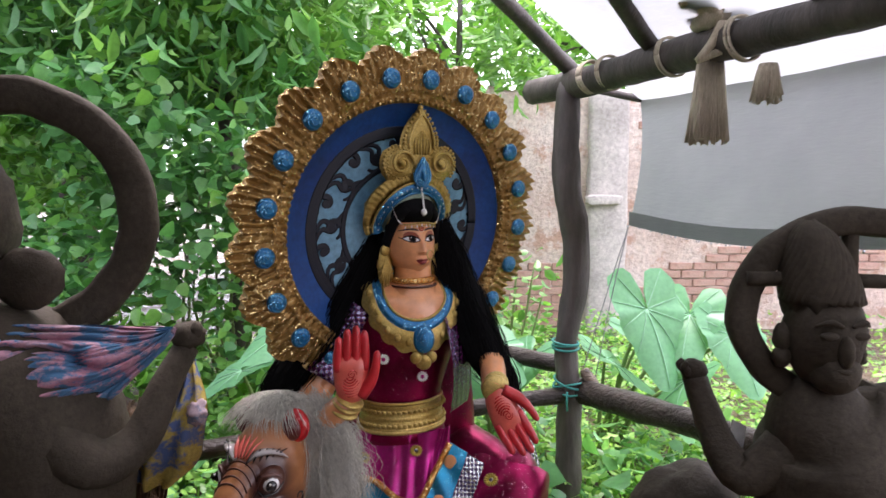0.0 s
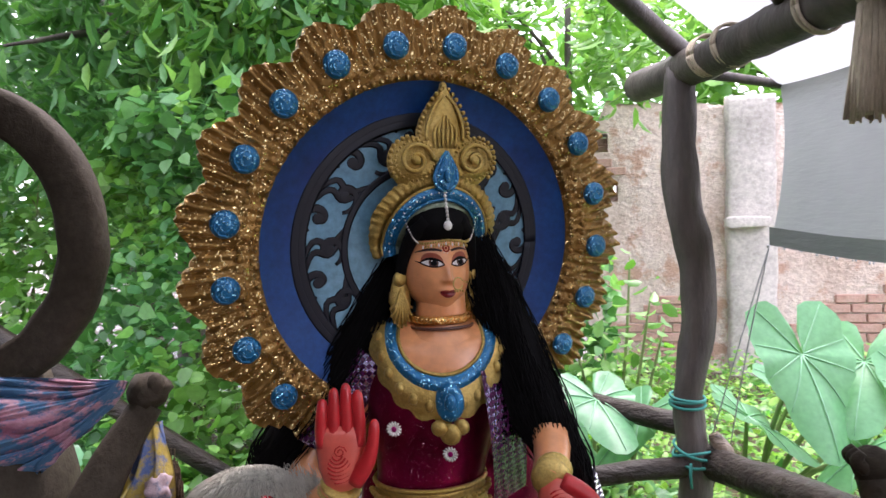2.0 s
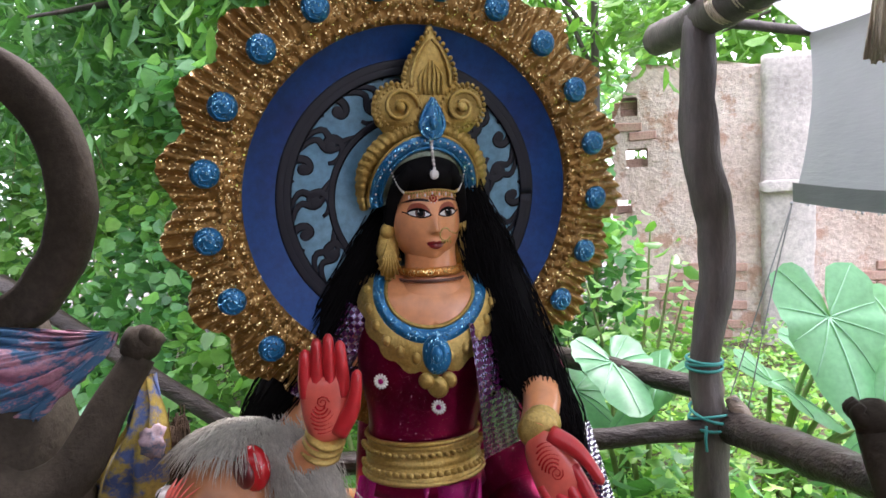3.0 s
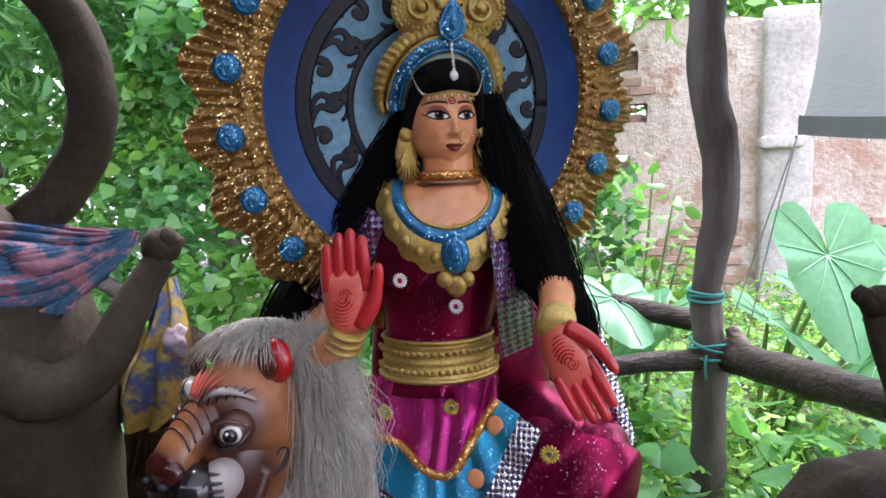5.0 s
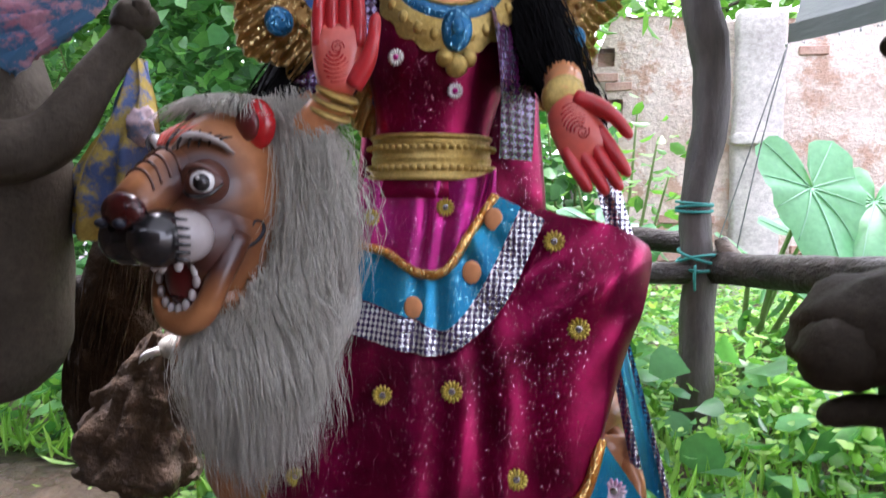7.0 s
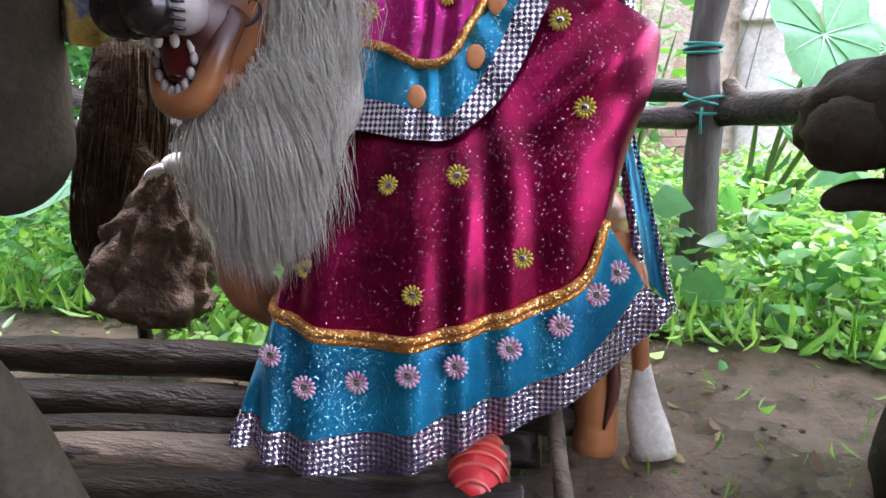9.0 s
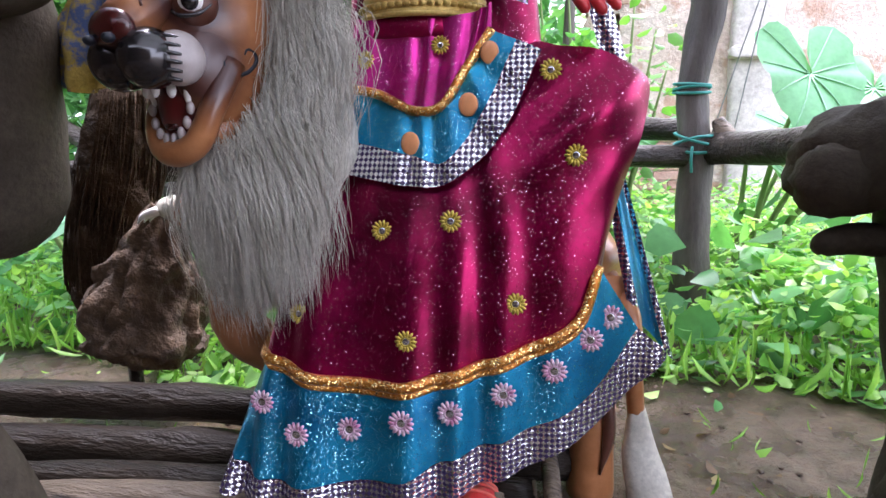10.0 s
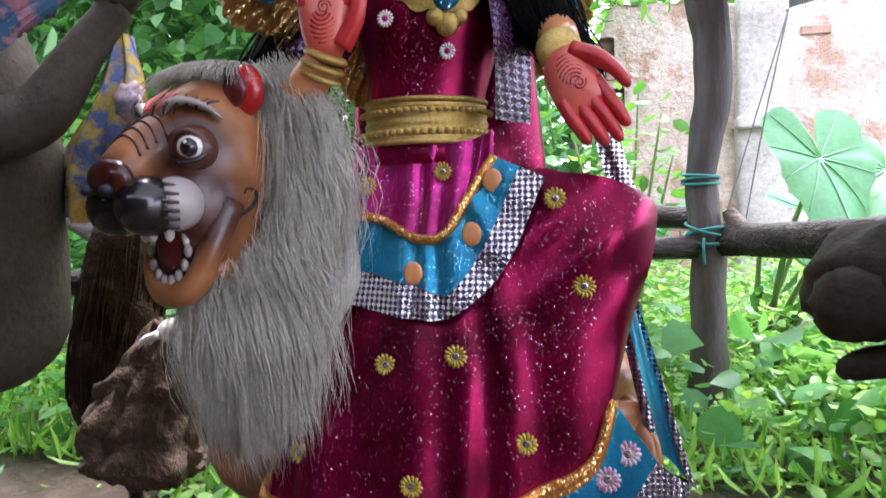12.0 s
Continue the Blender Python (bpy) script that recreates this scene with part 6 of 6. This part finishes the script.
def clay_right():
    s = Sculpt()
    ring_form(s, (0.905, 1.4, 1.16), 0.27, 0.235, 0.032, 0.026, -6)
    for a, b in (((0.665, 1.4, 1.237), (0.77, 1.4, 1.235)), ((0.886, 1.4, 1.37), (0.89, 1.4, 1.24)), ((0.9, 1.4, 1.23), (1.12, 1.385, 1.225))):
        s.tube([a, b], 0.016, "clay", 10, 8, wobble=0.2)
    s.lump((0.822, 1.37, 1.12), (0.079, 0.085, 0.115), "clay", None, 26, 18, 0.06)
    s.lump((0.824, 1.33, 1.05), (0.05, 0.055, 0.05), "clay", None, 18, 12, 0.08)
    s.lump((0.818, 1.285, 1.1), (0.014, 0.022, 0.034), "clay", None, 12, 10)
    for q in (-1, 1):
        s.lump((0.82 + 0.032 * q, 1.295, 1.132), (0.02, 0.012, 0.009), "clay", None, 12, 8)
        s.tube([(0.82 + 0.01 * q, 1.287, 1.152), (0.82 + 0.034 * q, 1.288, 1.162), (0.82 + 0.056 * q, 1.305, 1.15)], [0.004, 0.006, 0.003], "clay", 8, 10)
        s.lump((0.82 + 0.083 * q, 1.38, 1.11), (0.016, 0.022, 0.034), "clay", None, 12, 10, 0.3)
        s.lump((0.82 + 0.083 * q, 1.375, 1.07), (0.02, 0.018, 0.022), "clay", None, 12, 10, 0.4)
    s.tube([(0.8, 1.288, 1.063), (0.82, 1.282, 1.06), (0.842, 1.288, 1.063)], [0.003, 0.007, 0.003], "clay", 8, 10)
    # piled hair in thick uneven coils
    for k in range(30):
        a0 = 2 * math.pi * k / 30
        pts = []
        for f in np.linspace(0, 1, 7):
            r = 0.066 * (1 - f) ** 0.55 + 0.008
            a = a0 + 1.3 * f
            pts.append((0.822 - 0.036 * f + r * math.cos(a), 1.385 + r * math.sin(a), 1.19 + 0.172 * f))
        s.tube(pts, [0.015, 0.017, 0.016, 0.015, 0.014, 0.012, 0.006], "clay", 8, 14, wobble=0.5)
    s.lump((0.815, 1.38, 1.2), (0.072, 0.075, 0.09), "clay", None, 20, 14, 0.3)
    s.tube([(0.83, 1.39, 1.02), (0.84, 1.4, 0.94), (0.88, 1.41, 0.86), (0.92, 1.42, 0.6), (0.95, 1.42, 0.25), (0.95, 1.42, -0.08)], [0.055, 0.11, 0.16, 0.17, 0.19, 0.2], "clay", 22, 28, wobble=0.1)
    s.tube([(0.8, 1.4, 0.86), (0.7, 1.42, 0.78), (0.655, 1.46, 0.82), (0.63, 1.52, 0.92), (0.62, 1.54, 0.97)], [0.06, 0.05, 0.04, 0.032, 0.03], "clay", 12, 18, wobble=0.15)
    s.lump((0.618, 1.545, 0.985), (0.034, 0.03, 0.032), "clay", None, 12, 8, 0.3)
    for k in range(3):
        s.tube([(0.6, 1.53 + 0.014 * k, 0.985), (0.585, 1.525 + 0.014 * k, 1.0), (0.592, 1.522 + 0.014 * k, 1.014)], [0.011, 0.01, 0.006], "clay", 8, 8)
    return tagged(s.done("statue"), "dark unpainted clay statue with piled hair and ring halo", "statue", "clay statues")


def clay_lion():
    s = Sculpt()
    s.lump((0.67, 1.7, 0.57), (0.15, 0.13, 0.095), "clay", pose(0, 0, 0, 0, -14, 0), 24, 16, 0.18)
    s.lump((0.575, 1.64, 0.53), (0.062, 0.06, 0.062), "clay", None, 18, 12, 0.2)
    s.tube([(0.7, 1.7, 0.42), (0.63, 1.68, 0.428), (0.58, 1.665, 0.42), (0.563, 1.66, 0.41)], [0.03, 0.028, 0.022, 0.01], "clay", 12, 14)
    s.tube([(0.77, 1.7, 0.56), (0.75, 1.68, 0.38), (0.76, 1.66, 0.15), (0.75, 1.62, -0.08)], [0.1, 0.075, 0.06, 0.08], "clay", 16, 20, wobble=0.25)
    s.lump((0.72, 1.55, 0.0), (0.075, 0.08, 0.1), "clay", None, 16, 10, 0.3)
    return tagged(s.done("statue"), "unpainted grey clay lion with open muzzle", "statue", "clay statues")


def clay_foot():
    s = Sculpt()
    s.tube([(-0.76, 1.2, 0.26), (-0.69, 1.2, 0.14), (-0.64, 1.2, 0.0), (-0.62, 1.2, -0.08)], [0.05, 0.065, 0.075, 0.085], "clay", 16, 16, wobble=0.12)
    s.lump((-0.68, 1.135, 0.17), (0.03, 0.012, 0.04), "blue", None, 12, 8, 0.3)
    return tagged(s.done("clay_leg"), "grey clay statue leg with a patch of blue glitter", "clay leg")


clay_left(), clay_right(), clay_lion(), clay_foot()


# ---- cloths on the clay statue ----
def scarf():
    """A gathered scarf: one sheet with deep soft folds from the shoulder to the raised arm."""
    s = Sculpt()
    rows = []
    for v in np.linspace(0, 1, 110):
        row = []
        for u in np.linspace(0, 1, 90):
            sag = 0.235 * v ** 1.1 * math.sin(math.pi * min(1.0, 0.16 + 0.84 * u)) ** 0.7
            w = v * 6.5 + 2.2 * noise.noise(Vector((u * 2.6, v * 2.2, 2))) + 0.9 * math.sin(u * 3.6 + 0.8)
            ridge = abs(math.sin(math.pi * w)) ** 0.6
            w2 = v * 15 + 3.0 * noise.noise(Vector((u * 4.5, v * 3.5, 8))) + 2.0 * u
            f = 0.042 * ridge + 0.013 * abs(math.sin(math.pi * w2)) + 0.03 * noise.noise(Vector((u * 4, v * 4, 7)))
            f *= 1 - 0.7 * u ** 5
            row.append((-1.1 + 0.49 * u, 1.265 + 0.2 * u - 0.07 * math.sin(math.pi * v) * (1 - 0.75 * u * u) - f, 1.165 - 0.05 * u - sag + 0.35 * f))
        rows.append(row)
    s.grid(rows, "scarf")
    s.grid([[(x, y + 0.01, z - 0.003) for x, y, z in r] for r in rows], "scarf")
    return tagged(s.done("scarf"), "crumpled pink and blue tie-dyed scarf over the clay shoulder", "scarf")


def yellow_cloth():
    """A printed cloth hung from the raised arm, falling in a few soft folds."""
    s = Sculpt()
    a = spline([(-0.605, 1.02), (-0.66, 0.92), (-0.735, 0.835), (-0.775, 0.775), (-0.78, 0.722)], 40)
    b = spline([(-0.595, 1.02), (-0.572, 0.92), (-0.582, 0.84), (-0.6, 0.765), (-0.665, 0.706)], 40)
    for side in (0, 1):
        rows = []
        for i in range(40):
            row = []
            for g in np.linspace(0, 1, 36):
                x, z = a[i] * (1 - g) + b[i] * g
                f = i / 39
                pleat = 0.016 * math.sin(g * 15 + 2.4 * math.sin(f * 3)) * (0.25 + 0.75 * f) + 0.014 * noise.noise(Vector((g * 5, f * 6, 4)))
                belly = 0.045 * math.sin(math.pi * g) * math.sin(math.pi * min(1, 0.15 + f * 0.85))
                row.append((x, 1.525 - belly - pleat if side else 1.53 + 0.4 * belly - pleat * 0.6, z - 0.014 * math.sin(math.pi * g) * f))
            rows.append(row)
        s.grid(rows, "yellow")
    s.lump((-0.585, 1.5, 0.9), (0.022, 0.022, 0.032), "scarf_pale", None, 16, 12, 0.5)
    return tagged(s.done("yellow_cloth"), "yellow and blue printed cloth hanging in folds", "cloth")


scarf(), yellow_cloth()


def bundle():
    rng = np.random.default_rng(83)
    t = thing("wrapped_bundle", (-0.95, 1.9, -0.05), "brown straw bundle wrapped in torn sacking", "bundle")
    s = Sculpt()
    spine = [(0.03, 0.02, 0.8), (0.0, 0.01, 0.62), (-0.035, 0.0, 0.46), (-0.055, -0.01, 0.32), (-0.045, -0.01, 0.22)]
    s.tube(spine, [0.07, 0.095, 0.1, 0.09, 0.06], "sack", 18, 26, flat=0.7, wobble=0.5)
    for k in range(420):
        a, rr = rng.uniform(0, 2 * math.pi), rng.uniform(0.75, 1.12)
        pts = []
        for (x, y, z), r in zip(spine, (0.07, 0.097, 0.103, 0.094, 0.066)):
            a += rng.normal(0, 0.12)
            pts.append((x + math.cos(a) * r * rr + rng.normal(0, 0.004), y + math.sin(a) * r * 0.7 * rr, z + rng.normal(0, 0.02)))
        s.tube(pts, rng.uniform(0.0015, 0.0032), "sack", 4, 9)
    tagged(s.done("straw_core", t, "dark brown straw"), kind="stuff")
    w = Sculpt()
    rows = []
    for i, f in enumerate(np.linspace(0, 1, 46)):
        cx, cy, cz, r = np.array([np.interp(f, (0, 0.2, 0.45, 0.75, 1.0), q) for q in ((0.19, 0.15, 0.1, 0.09, 0.1), (-0.1, -0.09, -0.07, -0.07, -0.06), (0.52, 0.42, 0.3, 0.18, 0.12), (0.035, 0.085, 0.14, 0.15, 0.06))])
        row = []
        for a in np.linspace(0, 2 * math.pi, 72, endpoint=False):
            crease = abs(noise.noise(Vector((math.cos(a) * 2.2 + f * 3, math.sin(a) * 2.2, f * 5))))
            fine = noise.noise(Vector((math.cos(a) * 7, math.sin(a) * 7, f * 14)))
            k = 0.84 + 0.5 * crease + 0.04 * fine + 0.06 * math.sin(a * 9 + f * 4) * (1 - f)
            row.append((cx + math.cos(a) * r * k * 1.05, cy + math.sin(a) * r * k * 0.75, cz + 0.02 * fine))
        rows.append(row)
    w.grid(rows, "sacking", close_u=True, caps=True)
    w.done("sacking", t, "torn brown sacking")
    k = Sculpt()
    k.tube([(0.0, 0.0, -0.05), (-0.02, 0.0, 0.5)], 0.018, "log", 8, 6)
    k.done("stake", t)
    return t


bundle()


# ---- logs on the ground ----
def log(a, b, r, mat, label):
    t = thing("log", ((a[0] + b[0]) / 2, (a[1] + b[1]) / 2, (a[2] + b[2]) / 2), label, "log", "logs on the mud")
    o = Vector(t.location)
    s = Sculpt()
    pa, pb = Vector(a) - o, Vector(b) - o
    s.tube([pa, pa.lerp(pb, 0.35) + Vector((0, 0, 0.006)), pa.lerp(pb, 0.7) - Vector((0, 0, 0.004)), pb], [r * 1.05, r, r * 0.97, r * 0.9], mat, 14, 30, wobble=0.25)
    s.done("trunk", t)
    e = Sculpt()
    d = (pb - pa).normalized()
    for p, sg, rr in ((pa, -1, r * 1.0), (pb, 1, r * 0.86)):
        e = Sculpt()
        e.tube([p - d * 0.004 * sg, p + d * 0.003 * sg], rr, "pale_log", 14)
        e.done("cut_end", t, "pale sawn end")
    return t


log((-1.6, 1.53, 0.065), (0.18, 1.72, 0.07), 0.04, "log", "black wet log on the log pile")
log((-1.5, 1.46, -0.005), (0.16, 1.66, -0.005), 0.045, "log", "dark wet log with peeling bark")
log((-0.97, 1.42, -0.015), (0.1, 1.54, -0.02), 0.036, "log", "short dark log with a cut end")
log((-0.86, 1.345, -0.015), (0.05, 1.475, -0.02), 0.042, "pale_log", "pale brown weathered log")
log((-0.7, 1.28, -0.025), (0.08, 1.39, -0.03), 0.034, "log", "dark log half sunk in the mud")
log((-0.3, 1.25, -0.035), (0.25, 1.34, -0.03), 0.02, "pale_log", "thin pale branch on the mud")
log((0.1, 1.75, 0.06), (0.16, 1.3, -0.03), 0.016, "pale_log", "thin stick leaning on the logs")


# ---- small things on the frame ----
def ring_rope(name, c, r, th, mat, label, turns=2, tilt=8, tail=True):
    s = Sculpt()
    for k in range(turns):
        m = Matrix.Translation((c[0], c[1], c[2] + 0.012 * k)) @ pose(0, 0, 0, tilt * (1 - 2 * (k % 2)), 0, 30 * k)
        s.tube([tuple(m @ Vector((r * math.cos(a), r * math.sin(a), 0))) for a in np.linspace(0, 2 * math.pi, 30)], th, mat, 6)
    if tail:
        s.tube([(c[0] - 0.3 * r, c[1] - r, c[2]), (c[0] - 0.35 * r, c[1] - r - 0.01, c[2] - 0.04), (c[0] - 0.3 * r, c[1] - r - 0.005, c[2] - 0.08)], th * 0.9, mat, 6, 8)
    return tagged(s.done(name), label, "rope", "rope ties")


ring_rope("rope_tie", (0.537, 2.68, 0.75), 0.055, 0.005, "rope", "green cord wound round the post", 3, 5, False)
ring_rope("rope_tie", (0.55, 2.66, 0.58), 0.064, 0.005, "rope", "green cord lashing the rails to the post", 3, 18)
for s0, n in ((0.235, 3), (0.3, 2), (0.47, 2), (0.62, 2)):
    p = BEAM_A.lerp(BEAM_B, s0)
    t = Sculpt()
    for k in range(n):
        d = (BEAM_B - BEAM_A).normalized()
        m = look(p + d * 0.014 * k, p + d)
        t.tube([tuple(m @ Vector((0.064 * math.cos(a), 0.064 * math.sin(a), 0.012 * math.sin(a)))) for a in np.linspace(0, 2 * math.pi, 26)], 0.0045, "jute", 6)
    tagged(t.done("rope_tie"), "pale cord lashing on the beam", "rope", "rope ties")


def tassel(c, length, r, label, tied=True):
    rng = np.random.default_rng(int(length * 1000))
    t = thing("straw_tassel", c, label, "tassel", "things hung from the beam")
    s = Sculpt()
    s.tube([(0, 0, -0.03), (0, 0, -length * 0.4), (0, 0, -length)], [r * 0.75, r * 0.9, r * 1.15], "jute", 16, 14, flat=0.6, wobble=0.2)
    for k in range(120):
        a = rng.uniform(0, 2 * math.pi)
        s.tube([(math.cos(a) * r * 0.75, math.sin(a) * r * 0.5, -0.04), (math.cos(a) * r * 0.95, math.sin(a) * r * 0.62, -length * 0.5), (math.cos(a) * r * 1.15 + rng.normal(0, 0.004), math.sin(a) * r * 0.75, -length - rng.uniform(-0.01, 0.02))], 0.003, "jute", 4)
    tagged(s.done("straw", t), kind="stuff")
    if tied:
        k = Sculpt()
        k.lump((0, 0, 0.085), (0.055, 0.07, 0.035), "jute", None, 16, 10, 0.6)
        for q in (-1, 1):
            k.tube([(0.02 * q, -0.03, 0.09), (0.07 * q, -0.05, 0.14), (0.11 * q, -0.03, 0.115)], [0.03, 0.045, 0.02], "jute", 10, 12, flat=0.5, wobble=0.4)
            k.tube([(0.0, -0.066, 0.06), (-0.03 * q, -0.075, 0.0), (-0.07, -0.07, -0.05)], [0.012, 0.014, 0.01], "jute", 8, 8)
        k.done("cloth_knot", t, "knotted pale cloth strip")
    return t


tassel((0.815, 1.985, 1.85), 0.27, 0.05, "pale straw tassel tied to the beam with cloth")
tassel((0.89, 1.79, 1.8), 0.12, 0.032, "small brown cloth knot hanging from the beam", False)


def wire():
    s = Sculpt()
    s.tube([(0.8, 2.7, 1.27), (0.7, 2.68, 0.95), (0.6, 2.66, 0.62)], 0.0022, "hem", 5, 10)
    s.tube([(0.8, 2.7, 1.27), (0.73, 2.69, 0.95), (0.66, 2.66, 0.6)], 0.0022, "hem", 5, 10)
    return tagged(s.done("cord"), "thin cord holding the tarpaulin corner down", "cord")


wire()
pole("stick", [(0.54, 2.78, 1.87), (0.72, 2.85, 1.85), (0.905, 2.915, 1.825)], [0.02, 0.018, 0.016], "bark", "short dark stick holding out the tarpaulin", n=10, seg=8)
pole("stub", [(0.61, 2.64, 0.66), (0.64, 2.63, 0.6), (0.63, 2.62, 0.55)], [0.02, 0.03, 0.022], "pale_log", "pale split stub of wood at the rail joint", n=10, seg=8)


def paper_sheet():
    s = Sculpt()
    rows = [[(0.672 + 0.05 * u + 0.01 * v, 1.47 + 0.03 * u + 0.006 * math.sin(3 * u), 0.80 + 0.09 * v - 0.03 * u) for u in np.linspace(0, 1, 6)] for v in np.linspace(0, 1, 6)]
    s.grid(rows, "white")
    s.grid([[(x, y + 0.002, z) for x, y, z in r] for r in rows], "white")
    return tagged(s.done("paper_sheet"), "small white paper sheet tucked behind the clay arm", "paper")


paper_sheet()


# ---- bricks showing where the plaster has fallen ----
def bricks():
    rng = random.Random(5)
    bm = bmesh.new()
    bmesh.ops.create_cube(bm, size=1.0)
    bmesh.ops.scale(bm, vec=(0.225, 0.05, 0.07), verts=bm.verts)
    bmesh.ops.bevel(bm, geom=bm.edges[:], offset=0.006, segments=1, affect="EDGES")
    me = bpy.data.meshes.new("brick")
    bm.to_mesh(me)
    bm.free()
    me.materials.append(M["brick"])
    made = 0
    for row in range(29):
        for col in range(24):
            x = 0.12 + col * 0.237 + (0.118 if row % 2 else 0)
            z = 0.06 + row * 0.082
            if 1.05 < x < 1.68 or x > 4.4 or any(a - 0.1 < x < b + 0.1 and c - 0.04 < z < d + 0.04 for a, b, c, d in HOLES):
                continue
            if z > 2.2 - 0.09 * min(x, 1.3) - 0.5 * max(0, 1 - x * 5):
                continue
            if noise.noise(Vector((x * 0.9, 3.0, z * 1.3))) < 0.16:
                continue
            b = new("brick", me)
            b.parent = WALL
            b.location = (x, -0.002 + 0.03 * noise.noise(Vector((x * 2, 0, z * 2))) + rng.uniform(-0.006, 0.006), z)
            b.rotation_euler = (rng.gauss(0, 0.02), rng.gauss(0, 0.012), rng.gauss(0, 0.02))
            made += 1
    for x, z in ((0.14, 1.56), (0.24, 1.55), (0.06, 1.15), (0.1, 1.99), (0.12, 2.06)):
        b = new("brick", me)
        b.parent = WALL
        b.location = (x, 0.12, z)
    return made


bricks()


# ---- litter on the mud ----
def litter():
    rng = np.random.default_rng(91)
    n = 240
    x = rng.uniform(-1.0, 1.2, n)
    y = rng.uniform(1.1, 2.2, n)
    c = np.c_[x, y, np.array([ground_z(a, b) for a, b in zip(x, y)]) + 0.004]
    ob = leaves("leaf_litter", c, rng.uniform(0.02, 0.05, n), "litter", "oval", 0.0, None, 92)
    tagged(ob, "small dead leaves scattered on the mud", "litter", kind="stuff")
    s = Sculpt()
    for k in range(200):
        px, py = rng.uniform(-0.9, 1.2), rng.uniform(1.05, 2.1)
        r = rng.uniform(0.003, 0.009)
        s.lump((px, py, ground_z(px, py) + r * 0.3), (r, r * rng.uniform(0.7, 1.2), r * 0.6), "mud", None, 7, 5, 0.4)
    tagged(s.done("pebbles"), "mud clods and pebbles on the ground", "pebbles", kind="stuff")
    # small weeds coming up through the mud and the logs
    m = 130
    gx = rng.uniform(-0.95, 1.1, m)
    gy = rng.uniform(1.15, 2.0, m)
    c = np.c_[gx, gy, np.array([ground_z(a, b) for a, b in zip(gx, gy)])]
    ob = leaves("sprouts", c, rng.uniform(0.025, 0.06, m), "weed", "blade", -0.8, None, 93)
    tagged(ob, "thin grass sprouts between the logs", "grass", kind="stuff")


litter()
